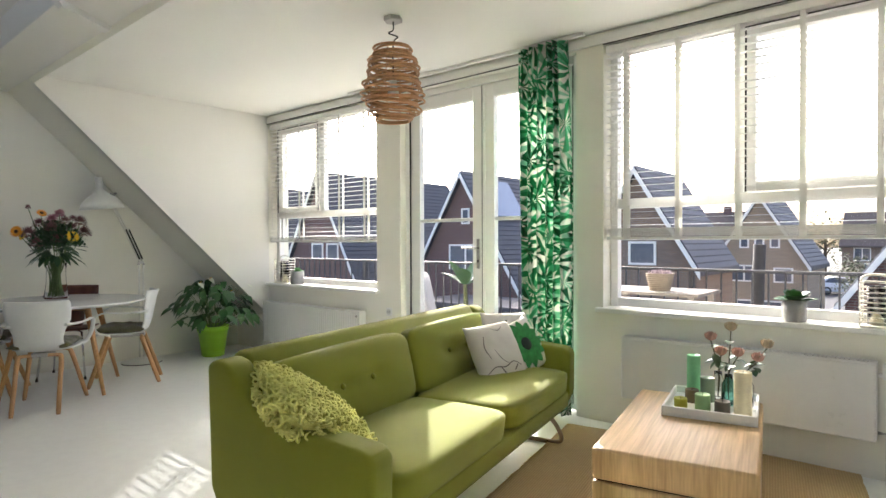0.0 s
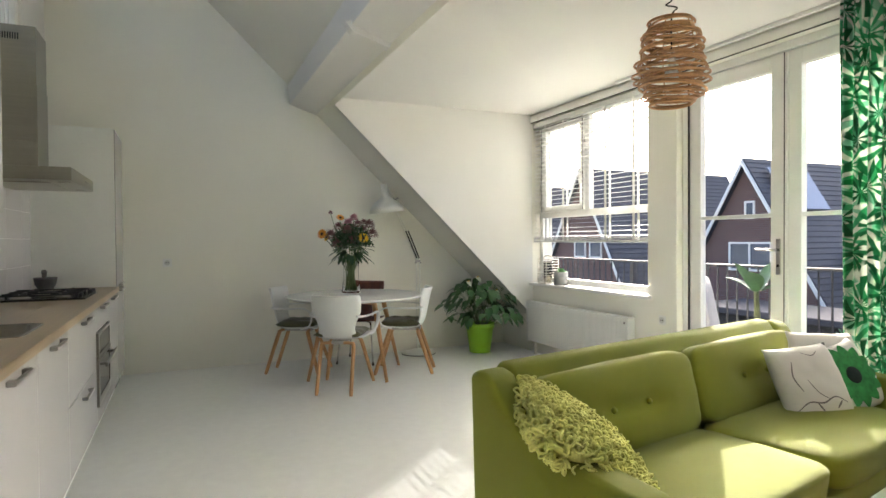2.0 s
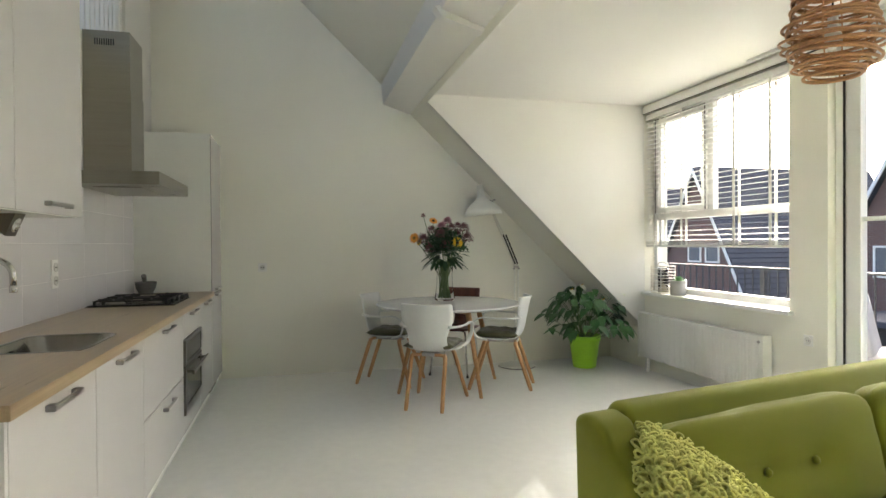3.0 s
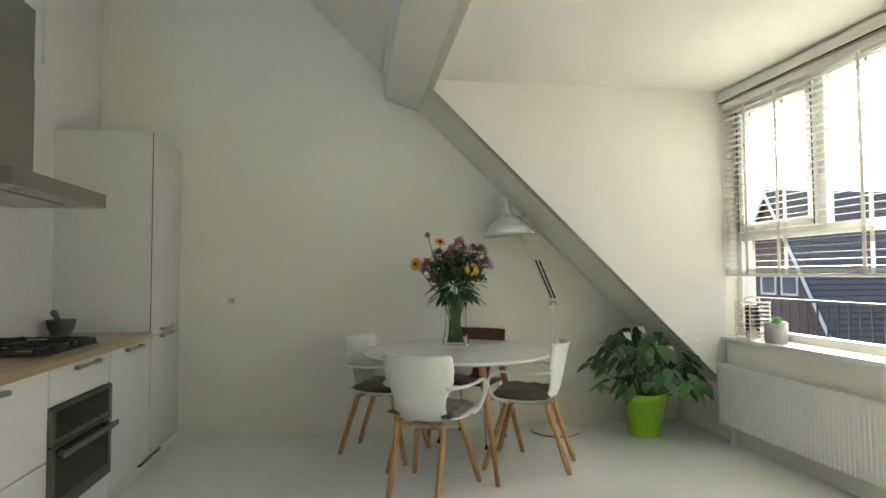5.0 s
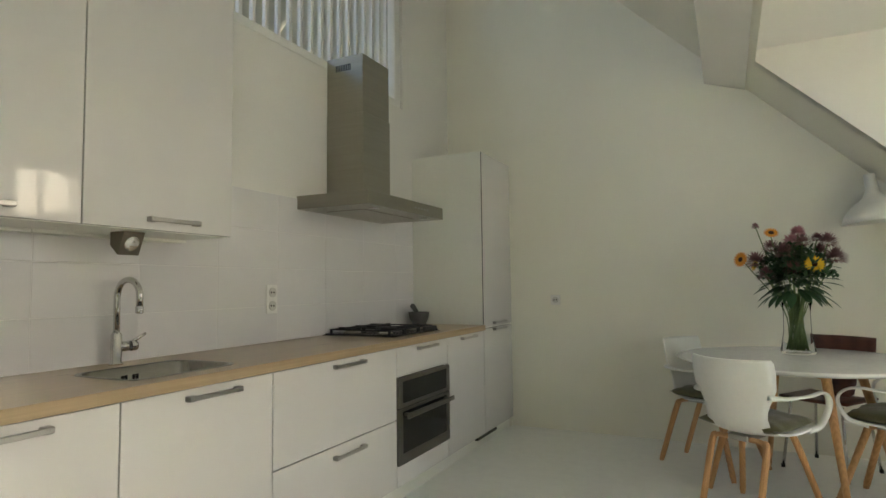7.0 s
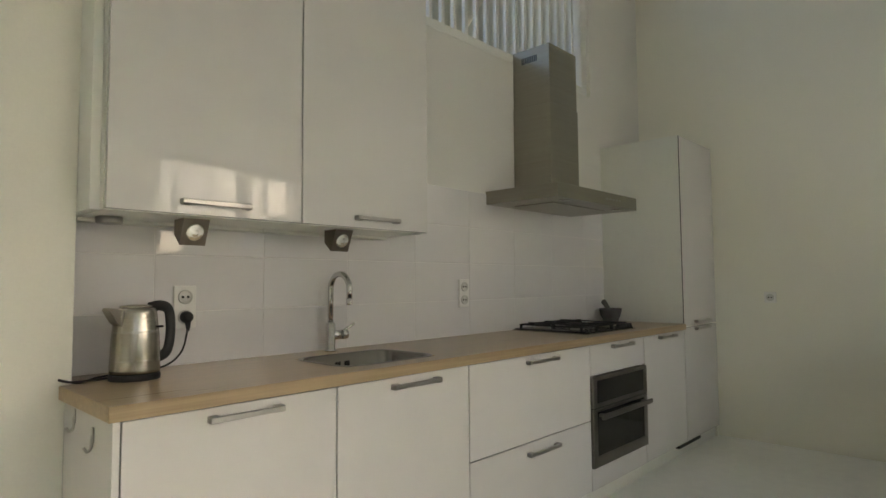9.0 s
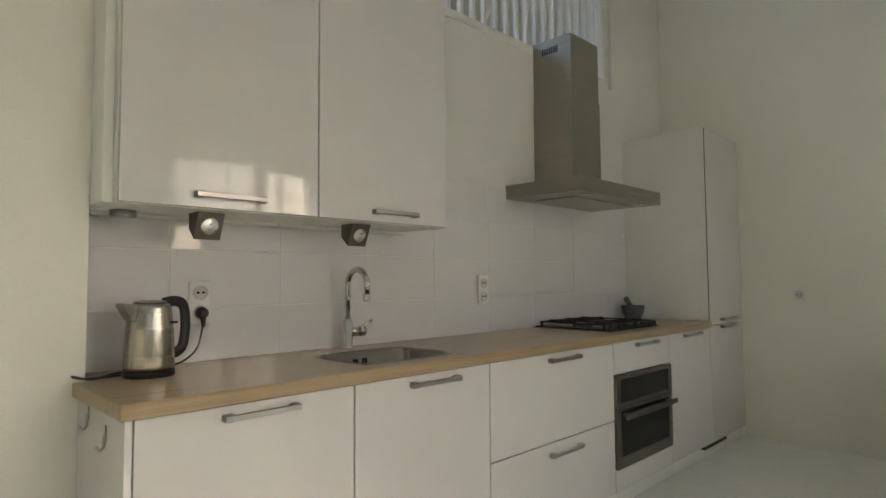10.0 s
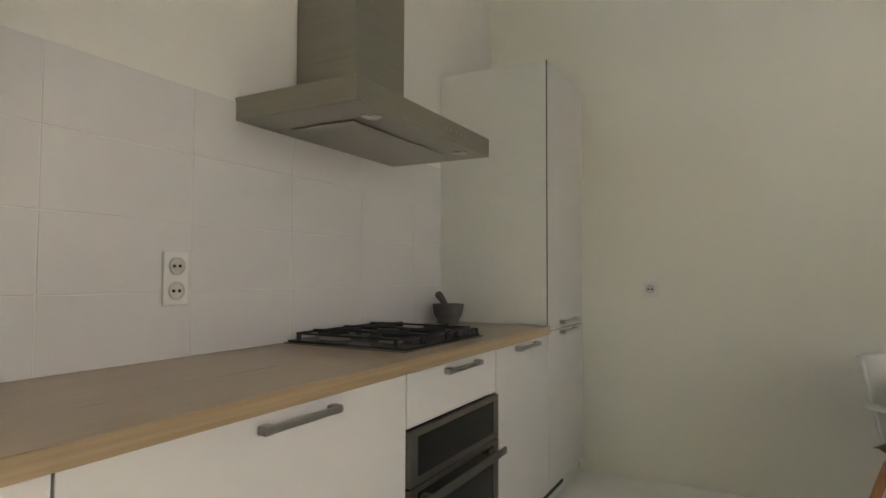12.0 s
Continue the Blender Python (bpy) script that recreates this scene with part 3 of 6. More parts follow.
socket_plate(0, 0, 0.082, 0.155, 2, 0.072, (0.337, YK + 0.009, 1.112), "white double wall socket on the tiled splashback", "y")
socket_plate(0, 0, 0.082, 0.155, 2, 0.072, (1.87, YK + 0.009, 1.09), "white double wall socket with a black plug in it", "y")
socket_plate(0, 0, 0.08, 0.08, 1, 0, (XG, 0.367, 1.047), "white single wall socket on the bare wall", "x")
plug = thing("power_plug", "black round power plug in the socket", "plug", (1.87, YK + 0.0205, 1.054))
bm = bmesh.new()
lathe(bm, [(0.02, 0.0), (0.022, 0.01), (0.018, 0.03), (0.010, 0.036)], 18)
bmesh.ops.transform(bm, matrix=Matrix.Rotation(radians(-90), 4, "X"), verts=bm.verts[:])
tube(bm, [(0, 0.022, -0.005), (0, 0.026, -0.035), (0, 0.026, -0.05)], [0.012, 0.008, 0.005], 10)
part("body", bm, RUBBER, plug)

# loft balustrade on top of the kitchen wall
rail = thing("balustrade", "white painted balustrade along the open loft", "railing", (0, YK - 0.06, LOFT))
part("bottom_rail", B(-1.05, 5.8, -0.035, 0.062, 0.0, 0.055, bevel=0.004), TRIM, rail)
part("top_rail", B(-1.05, 5.8, -0.03, 0.03, 0.92, 0.96, bevel=0.006), TRIM, rail)
part("newel", B(-1.13, -1.052, -0.04, 0.04, 0.0, 1.02, bevel=0.004), TRIM, rail)
bm = bmesh.new()
box(bm, -0.013, 0.013, -0.013, 0.013, 0.055, 0.92, 0.002)
bal = mesh_of("baluster", bm, TRIM)
for k in range(68):
    o = new("baluster", bal)
    o.parent = rail
    o.location = (-0.98 + k * 0.10, 0, 0)

# tiled splashback, tile by tile
splash = structure("splashback", B(-1.266, 2.228, YK + 0.0005, YK + 0.0071, CT + 0.001, 1.690), GROUT, "pale grout behind white wall tiles", "wall")
tiles = {}
joints = [2.226] + [1.976 - k * 0.4235 for k in range(8)] + [-1.266]
rows_z = [CT + 0.003, 1.073, 1.2775, 1.482, 1.6885]
for j in range(4):
    for a, b in zip(joints, joints[1:]):
        zt = rows_z[j + 1]
        key = (round(a - b, 3), round(zt - rows_z[j], 3))
        if key not in tiles:
            tiles[key] = mesh_of("tile", B(-(a - b) / 2 + 0.0015, (a - b) / 2 - 0.0015, 0.0, 0.006, 0.0015, zt - rows_z[j] - 0.0015, bevel=0.0012), TILE)
        o = new("tile", tiles[key])
        o.parent = splash
        o.location = ((a + b) / 2, YK + 0.0025, rows_z[j])

# ---- windows, balcony door, blinds, curtain, radiators ----
structure("wall_south_pier", B(2.2635, XE, YK, -0.42, 0, LOFT + 0.0), WALL, "off-white painted wall beside the kitchen", "wall")
structure("wall_south_upper", B(XG, -1.135, YK - 0.12, YK, LOFT, 4.9), KWALL, "off-white painted wall beside the loft", "wall")
for x0_, x1_ in LIGHTS:
    rw = thing("roof_window", "roof window over the loft", "window", kind="structure")
    q = back_slope(0.12, 0.74)
    for tag, a_, b_ in (("frame_side", x0_, x0_ + 0.06), ("frame_side", x1_ - 0.06, x1_)):
        fb_ = bmesh.new()
        prism(fb_, [(y, z + 0.02) for y, z in q], "x", a_, b_)
        part(tag, fb_, TRIM, rw)
FY0, FY1 = 4.165, 4.225


def frame_bars(parent, x0, x1, z0, z1, w, y0=FY0, y1=FY1, name="frame", bottom=None):
    """A rectangular frame of four bars."""
    bm = bmesh.new()
    wb = w if bottom is None else bottom
    box(bm, x0, x0 + w, y0, y1, z0, z1, 0.003)
    box(bm, x1 - w, x1, y0, y1, z0, z1, 0.003)
    box(bm, x0 + w, x1 - w, y0, y1, z1 - w, z1, 0.003)
    box(bm, x0 + w, x1 - w, y0, y1, z0, z0 + wb, 0.003)
    return part(name, bm, TRIM, parent)


def pane(parent, x0, x1, z0, z1, y=4.197):
    o = part("pane", B(x0, x1, y, y + 0.006, z0, z1), PANE, parent, "clear glass pane")
    o.visible_shadow = False
    return o


def window(name, label, x0, x1, z0, z1, mull, trans, casement_left):
    w = thing(name, label, "window", kind="structure")
    frame_bars(w, x0, x1, z0, z1, 0.05, bottom=0.06)
    part("mullion", B(mull - 0.033, mull + 0.033, FY0 + 0.002, FY1 - 0.002, trans + 0.032, z1 - 0.05, bevel=0.003), TRIM, w)
    part("transom", B(x0 + 0.05, x1 - 0.05, FY0 + 0.001, FY1 - 0.001, trans - 0.032, trans + 0.032, bevel=0.003), TRIM, w)
    pane(w, x0 + 0.045, x1 - 0.045, z0 + 0.055, trans - 0.03)
    for a, b, sash in ((x0 + 0.05, mull - 0.033, casement_left), (mull + 0.033, x1 - 0.05, not casement_left)):
        if sash:
            s = frame_bars(w, a + 0.004, b - 0.004, trans + 0.036, z1 - 0.054, 0.058, FY0 - 0.02, FY1 - 0.015, "sash")
            bm = bmesh.new()
            hx = (b - 0.03) if casement_left else (a + 0.03)
            zz = (trans + z1) / 2 - 0.12
            box(bm, hx - 0.010, hx + 0.010, FY0 - 0.028, FY0 - 0.0205, zz - 0.04, zz + 0.04, 0.002)
            tube(bm, [(hx, FY0 - 0.028, zz), (hx, FY0 - 0.05, zz), (hx + 0.01, FY0 - 0.055, zz - 0.09)], 0.007, 8)
            part("handle", bm, TRIM, s, "white casement handle")
            for q in ((a + 0.004, a + 0.014, trans + 0.036, z1 - 0.064), (b - 0.014, b - 0.004, trans + 0.036, z1 - 0.064), (a + 0.004, b - 0.004, z1 - 0.0635, z1 - 0.0540)):
                part("seal", B(q[0], q[1], FY0 - 0.0225, FY0 - 0.0205, q[2], q[3]), RUBBER, s, "dark rubber seal")
            pane(w, a + 0.05, b - 0.05, trans + 0.085, z1 - 0.105, 4.19)
        else:
            pane(w, a - 0.004, b + 0.004, trans + 0.028, z1 - 0.046)
    return w


window("window_1", "white timber window with a casement, overlooking brick houses", -1.275, 0.485, 0.775, 2.525, -0.45, 1.51, True)
window("window_3", "wide white timber window with a casement, overlooking a street", 2.725, 4.545, 0.775, 2.525, 3.53, 1.47, False)
structure("window_sill_1", B(-1.2785, 0.53, 4.012, FY0 - 0.001, 0.742, 0.772, bevel=0.004), TRIM, "white painted window sill", "window sill")
structure("window_sill_2", B(2.68, 4.6, 4.012, FY0 - 0.001, 0.742, 0.772, bevel=0.004), TRIM, "white painted window sill", "window sill")
SLAT = material("white_blind_slat", (0.84, 0.84, 0.80), 0.5, vary=0.02)
SLAT_TAPE = material("white_ladder_tape", (0.84, 0.84, 0.80), 0.8, vary=0.02)
for m_, share in ((SLAT, 0.06), (SLAT_TAPE, 0.25)):
    n_ = m_.node_tree.nodes
    thin = n_.new("ShaderNodeBsdfTranslucent")
    thin.inputs[0].default_value = (0.85, 0.85, 0.80, 1)
    both = n_.new("ShaderNodeMixShader")
    both.inputs[0].default_value = share
    m_.node_tree.links.new(n_["Principled BSDF"].outputs[0], both.inputs[1])
    m_.node_tree.links.new(thin.outputs[0], both.inputs[2])
    m_.node_tree.links.new(both.outputs[0], n_["Material Output"].inputs[0])


def blind(x0, x1, top, bottom, tapes, label, stack):
    """A raised-part Venetian blind: head rail, slats, bottom rail with slats stacked on it, ladder tapes."""
    b = thing("venetian_blind", label, "blind", ((x0 + x1) / 2, 4.095, top), group="white Venetian blinds")
    hw = (x1 - x0) / 2
    part("head_rail", B(-hw, hw, -0.03, 0.03, -0.055, -0.002, bevel=0.003), TRIM, b)
    bm = bmesh.new()
    box(bm, -hw, hw, -0.024, 0.024, 0, 0.0022)
    slat = mesh_of("slat", bm, SLAT)
    z = -0.085
    low = bottom - top
    while z > low + 0.03 + stack * 0.004:
        o = new("slat", slat)
        o.parent = b
        o.matrix_local = pose(0, 0, z, 3, 0, 0)
        z -= 0.043
    for k in range(stack):
        o = new("slat", slat)
        o.parent = b
        o.matrix_local = pose(0, 0, low + 0.026 + k * 0.0038, 0, 0, 0)
    part("bottom_rail", B(-hw, hw, -0.026, 0.026, low, low + 0.022, bevel=0.004), TRIM, b)
    mid = (x0 + x1) / 2
    for t in tapes:
        for s in (-0.0265, 0.0265):
            part("ladder_tape", B(t - mid - 0.014, t - mid + 0.014, s - 0.0006, s + 0.0006, low + 0.01, -0.05), SLAT_TAPE, b)
    part("pull_cord", B(-hw + 0.06, -hw + 0.063, -0.035, -0.032, low + 0.15, -0.05), SLAT, b)
    return b


blind(-1.265, 0.475, 2.524, 1.215, (-1.03, -0.715, -0.06, 0.31), "white Venetian blind lowered over two thirds of the window", 7)
blind(2.735, 4.535, 2.524, 1.225, (2.867, 3.203, 3.547, 3.872, 4.213, 4.46), "wide white Venetian blind lowered over two thirds of the window", 14)

door = thing("door_1", "white double balcony door with tall glass panes, closed", "door", kind="structure")
frame_bars(door, 0.802, 2.518, 0.0205, 2.528, 0.055, 4.12, 4.22, "door_frame", bottom=0.03)
for x0, x1, side in ((0.862, 1.655, 1), (1.661, 2.458, -1)):
    leaf = thing("door_leaf", "white door leaf", "door")
    del leaf["label"], leaf["category"]
    leaf.parent = door
    frame_bars(leaf, x0, x1, 0.055, 2.465, 0.105, 4.135, 4.19, "stile_and_rail", bottom=0.18)
    part("glazing_bar", B(x0 + 0.105, x1 - 0.105, 4.14, 4.19, 1.385, 1.412, bevel=0.003), TRIM, leaf)
    pane(leaf, x0 + 0.1, x1 - 0.1, 1.41, 2.365, 4.16)
    pane(leaf, x0 + 0.1, x1 - 0.1, 0.23, 1.387, 4.16)
part("meeting_bead", B(1.632, 1.684, 4.123, 4.1345, 0.06, 2.46, bevel=0.004), TRIM, door)
bm = bmesh.new()
box(bm, 1.592, 1.626, 4.126, 4.1345, 1.00, 1.24, 0.003)
tube(bm, [(1.609, 4.126, 1.165), (1.609, 4.075, 1.165), (1.60, 4.068, 1.165), (1.49, 4.068, 1.168)], 0.009, 10)
part("door_handle", bm, CHROME, door, "chrome lever handle on a long plate")
bm = bmesh.new()
lathe(bm, [(0.009, 0), (0.009, 0.002)], 12)
bmesh.ops.transform(bm, matrix=Matrix.Translation((1.609, 4.1255, 1.06)) @ Matrix.Rotation(radians(90), 4, "X"), verts=bm.verts[:])
part("keyhole", bm, BLACK, door, "dark keyhole")
for x in (0.8595, 2.4605, 1.6575):
    part("seal", B(x - 0.0022, x + 0.0022, 4.1185, 4.1340 if x != 1.6575 else 4.1225, 0.06, 2.46), RUBBER, door, "dark rubber door seal")
for x0, x1 in ((CHEEK + 0.002, 2.10), (2.722, 4.548)):
    structure("lintel_joint", B(x0, x1, YW - 0.016, YW - 0.003, 2.5285, 2.5345), RUBBER, "thin dark joint under the window head", "trim")
structure("head_trim", B(CHEEK + 0.001, XE - 0.4, YW - 0.022, YW - 0.001, 2.535, 2.60, bevel=0.004), TRIM, "white painted trim board above the windows", "trim")
rail_c = structure("curtain_track", B(0.2, 2.62, 3.965, 3.99, ZC - 0.025, ZC - 0.002, bevel=0.002), TRIM, "slim white ceiling curtain track", "trim")

# patterned curtain: printed leaves follow the folds
CURT = bpy.data.materials.new("leaf_print_fabric")
CURT.use_nodes = True
nt = CURT.node_tree
p = nt.nodes["Principled BSDF"]
uv = nt.nodes.new("ShaderNodeUVMap")
uv.uv_map = "UVMap"


def node(kind, *sources, **settings):
    """A node of the curtain's material; sources are sockets or numbers for its inputs in order."""
    nd = nt.nodes.new(kind)
    if "operation" in settings:
        nd.operation = settings["operation"]
    for k, src in enumerate(sources):
        if isinstance(src, (int, float)):
            nd.inputs[k].default_value = src
        elif src is not None:
            nt.links.new(src, nd.inputs[k])
    return nd


def calc(operation, *sources):
    return node("ShaderNodeMath", *sources, operation=operation).outputs[0]


def over(base, color, mask):
    mx = nt.nodes.new("ShaderNodeMix")
    mx.data_type = "RGBA"
    nt.links.new(mask, mx.inputs[0])
    if isinstance(base, tuple):
        mx.inputs[6].default_value = (*base, 1)
    else:
        nt.links.new(base, mx.inputs[6])
    mx.inputs[7].default_value = (*color, 1)
    return mx.outputs[2]


def palm_leaves(scale, shift, fingers, reach, thin):
    """A mask of fan-shaped palm leaves, one in each cell of a loose grid, with split fingers."""
    mp = nt.nodes.new("ShaderNodeMapping")
    mp.inputs["Location"].default_value = (shift, shift * 1.7, 0)
    nt.links.new(uv.outputs[0], mp.inputs[0])
    vo = nt.nodes.new("ShaderNodeTexVoronoi")
    vo.voronoi_dimensions = "2D"
    vo.inputs["Scale"].default_value = scale
    nt.links.new(mp.outputs[0], vo.inputs["Vector"])
    off = node("ShaderNodeVectorMath", mp.outputs[0], vo.outputs["Position"], operation="SUBTRACT").outputs[0]
    xyz = node("ShaderNodeSeparateXYZ", off)
    rnd = node("ShaderNodeSeparateColor", vo.outputs["Color"])
    ang = calc("ARCTAN2", xyz.outputs[1], xyz.outputs[0])
    rad = node("ShaderNodeVectorMath", off, operation="LENGTH").outputs["Value"]
    bend = calc("MULTIPLY_ADD", rad, 9.0, calc("MULTIPLY", rnd.outputs[0], 6.28))
    split = calc("SINE", calc("MULTIPLY_ADD", ang, float(fingers), bend))
    lobe = calc("SINE", calc("ADD", ang, calc("MULTIPLY", rnd.outputs[1], 6.28)))
    limit = calc("MULTIPLY_ADD", lobe, reach * 0.35, reach)
    inside = calc("MULTIPLY", calc("SUBTRACT", limit, rad), 60.0)
    finger = calc("MULTIPLY", calc("ADD", split, thin), 4.0)
    both = node("ShaderNodeMath", calc("MINIMUM", inside, finger), 0.0, operation="ADD")
    both.use_clamp = True
    return both.outputs[0]


c = over((0.82, 0.83, 0.76), (0.30, 0.62, 0.45), palm_leaves(3.1, 2.2, 11, 0.19, 0.10))
c = over(c, (0.07, 0.42, 0.20), palm_leaves(2.8, 5.6, 13, 0.21, 0.0))
c = over(c, (0.025, 0.25, 0.10), palm_leaves(3.2, 8.3, 11, 0.17, -0.05))
c = over(c, (0.012, 0.13, 0.055), palm_leaves(4.0, 11.9, 9, 0.10, -0.05))
nt.links.new(c, p.inputs["Base Color"])
p.inputs["Roughness"].default_value = 0.85
p.inputs["Sheen Weight"].default_value = 0.2
tr = nt.nodes.new("ShaderNodeBsdfTranslucent")
nt.links.new(c, tr.inputs[0])
ms = nt.nodes.new("ShaderNodeMixShader")
ms.inputs[0].default_value = 0.40
nt.links.new(p.outputs[0], ms.inputs[1])
nt.links.new(tr.outputs[0], ms.inputs[2])
nt.links.new(ms.outputs[0], nt.nodes["Material Output"].inputs[0])
bm = bmesh.new()
layer = bm.loops.layers.uv.new("UVMap")
cols, rws = 90, 26
grid = []
for j in range(rws + 1):
    z = 0.02 + (ZC - 0.045) * j / rws
    row = []
    for i in range(cols + 1):
        u = i / cols
        fold = 0.05 * math.sin(u * 40 + 0.7 * math.sin(u * 9)) * (0.75 + 0.25 * math.sin(z * 1.3 + u * 6)) + 0.008 * math.sin(u * 97)
        x = 2.125 + 0.38 * u + 0.012 * math.sin(z * 2 + u * 5) + (0.03 * (1 - z / 2.6)) * u
        row.append(bm.verts.new((x, 3.955 + fold, z)))
    grid.append(row)
for j in range(rws):
    for i in range(cols):
        f = bm.faces.new((grid[j][i], grid[j][i + 1], grid[j + 1][i + 1], grid[j + 1][i]))
        f.smooth = True
        for lp, (a, b) in zip(f.loops, ((i, j), (i + 1, j), (i + 1, j + 1), (i, j + 1))):
            lp[layer].uv = (a / cols * 0.95, b / rws * 2.6)
cur = new("curtain", mesh_of("curtain", bm, CURT))
so = cur.modifiers.new("thickness", "SOLIDIFY")
so.thickness = 0.002
tagged(cur, "floor-length curtain printed with green leaves, drawn aside", "curtain")

RAD = material("radiator_enamel", (0.80, 0.80, 0.76), 0.3, vary=0.02, bump=0.01)
r1 = thing("radiator", "white panel radiator with vertical grooves under the window", "radiator", (0, 0, 0.13))
bm = bmesh.new()
pts, n = [], 46
X0, X1 = -1.262, 0.345
for i in range(n):
    a = X0 + 0.02 + (X1 - X0 - 0.04) * i / n
    s = (X1 - X0 - 0.04) / n
    pts += [(a, 3.963), (a + s * 0.55, 3.963), (a + s * 0.7, 3.967), (a + s * 0.9, 3.967)]
pts += [(X1 - 0.02, 3.963), (X1, 3.97), (X1, 3.985), (X0, 3.985), (X0, 3.97)]
prism(bm, pts, "z", 0.012, 0.428)
part("front_panel", bm, RAD, r1)
part("top_grille", B(X0, X1, 3.9655, 4.045, 0.4285, 0.44, bevel=0.003), RAD, r1)
part("back_panel", B(X0, X1, 4.02, 4.045, 0.01, 0.428), RAD, r1)
for x in (X1 - 0.012, X0 - 0.003):
    part("side_cover", B(x, x + 0.015, 3.9665, 4.0475, 0.0, 0.444, bevel=0.002), RAD, r1)
bm = bmesh.new()
lathe(bm, [(0.011, 0), (0.011, 0.008), (0.006, 0.010)], 12)
bmesh.ops.transform(bm, matrix=Matrix.Translation((X1 - 0.03, 3.963, 0.395)) @ Matrix.Rotation(radians(90), 4, "X"), verts=bm.verts[:])
part("bleed_screw", bm, HANDLE, r1, "small metal bleed valve")
for x in (-1.15, 0.2):
    part("bracket", B(x - 0.015, x + 0.015, 3.99, 4.02, -0.13, 0.02), RAD, r1)
r2 = thing("radiator", "white flat-front panel radiator with a slotted top", "radiator", (2.895, 0, 0.215))
RW = 1.31
part("front_panel", B(0, RW, 3.955, 3.972, 0, 0.385, bevel=0.004), RAD, r2)
part("back_panel", B(0.01, RW - 0.01, 4.01, 4.045, 0.01, 0.38), RAD, r2)
bm = bmesh.new()
box(bm, 0, RW, 3.955, 3.962, 0.3855, 0.396)
box(bm, 0, RW, 4.04, 4.047, 0.3855, 0.396)
for k in range(66):
    box(bm, k * 0.0199, k * 0.0199 + 0.009, 3.9625, 4.0395, 0.3855, 0.394)
part("top_grille", bm, RAD, r2, "slotted white top grille")
for x in (-0.0035, RW + 0.0005):
    part("side_cover", B(x, x + 0.003, 3.957, 4.047, 0.0, 0.394), RAD, r2)
bm = bmesh.new()
tube(bm, [(RW + 0.01, 4.0, 0.33), (RW + 0.05, 4.0, 0.33)], 0.012, 10)
lathe(bm, [(0.02, -0.02), (0.024, 0.0), (0.024, 0.05), (0.018, 0.06)], 16, (RW + 0.05, 4.0, 0.33))
part("valve", bm, WHITE_PLASTIC, r2, "white thermostatic valve")
bm = bmesh.new()
tube(bm, [(RW + 0.01, 4.0, 0.04), (RW + 0.05, 4.0, 0.04), (RW + 0.05, 4.0, -0.215)], 0.009, 10)
part("pipe", bm, HANDLE, r2, "thin metal pipe")
socket_plate(0, 0, 0.075, 0.075, 1, 0, (0.66, YW - 0.0, 0.585), "white single wall socket beside the balcony door", "y").matrix_world = pose(0.655, YW, 0.585, 0, 0, 180)

# sill objects
WICK = material("white_wicker", (0.78, 0.75, 0.66), 0.7, vary=0.2, grain=90, bump=0.2)
CONCRETE = material("grey_concrete_pot", (0.36, 0.36, 0.34), 0.85, vary=0.12, scale=20, grain=120, bump=0.2)
LEAF = material("green_leaf", (0.04, 0.12, 0.032), 0.42, vary=0.35, scale=5, grain=30, bump=0.05)
LEAF_LIGHT = material("light_green_leaf", (0.16, 0.34, 0.13), 0.45, vary=0.3, scale=8, grain=30)
SOIL = material("potting_soil", (0.03, 0.022, 0.016), 0.95, vary=0.3, grain=80, bump=0.4)
WAX = material("cream_wax", (0.82, 0.74, 0.52), 0.5, vary=0.05, bump=0.02)


def lantern(x, y, w, h, label):
    """A square wire-and-cane lantern basket with a candle inside."""
    b = thing("cane_lantern", label, "lantern", (x, y, 0.7725))
    hw = w / 2
    part("base", B(-hw, hw, -hw, hw, 0, 0.012, bevel=0.002), WICK, b)
    for sx in (-1, 1):
        for sy in (-1, 1):
            bm = bmesh.new()
            tube(bm, [(sx * hw * 0.96, sy * hw * 0.96, 0.0122), (sx * hw * 0.96, sy * hw * 0.96, h)], 0.004, 8)
            part("post", bm, WICK, b)
    n = 9
    for k in range(n):
        z = 0.03 + (h - 0.035) * k / (n - 1)
        bm = bmesh.new()
        wob = [(random.uniform(-0.002, 0.002), random.uniform(-0.002, 0.002)) for _ in range(4)]
        tube(bm, [(-hw + wob[0][0], -hw, z), (hw, -hw + wob[1][1], z + wob[0][1]), (hw + wob[2][0], hw, z), (-hw, hw, z + wob[3][1])], 0.0036, 6, closed=True)
        part("cane_band", bm, WICK, b)
    bm = bmesh.new()
    tube(bm, curve([(-hw, 0, h), (-hw * 0.8, 0, h + 0.025), (0, 0, h + 0.035), (hw * 0.8, 0, h + 0.025), (hw, 0, h)], 5), 0.006, 8)
    part("handle", bm, WICK, b, "twisted cane handle")
    bm = bmesh.new()
    lathe(bm, [(hw * 0.45, 0.0125), (hw * 0.45, h * 0.6), (hw * 0.4, h * 0.61)], 18)
    part("candle", bm, WAX, b, "cream candle")
    bm = bmesh.new()
    lathe(bm, [(hw * 0.6, 0.0125), (hw * 0.62, h * 0.9), (hw * 0.6, h * 0.9), (hw * 0.58, 0.014)], 20)
    part("glass_liner", bm, GLASS, b, "clear glass liner")
    return b


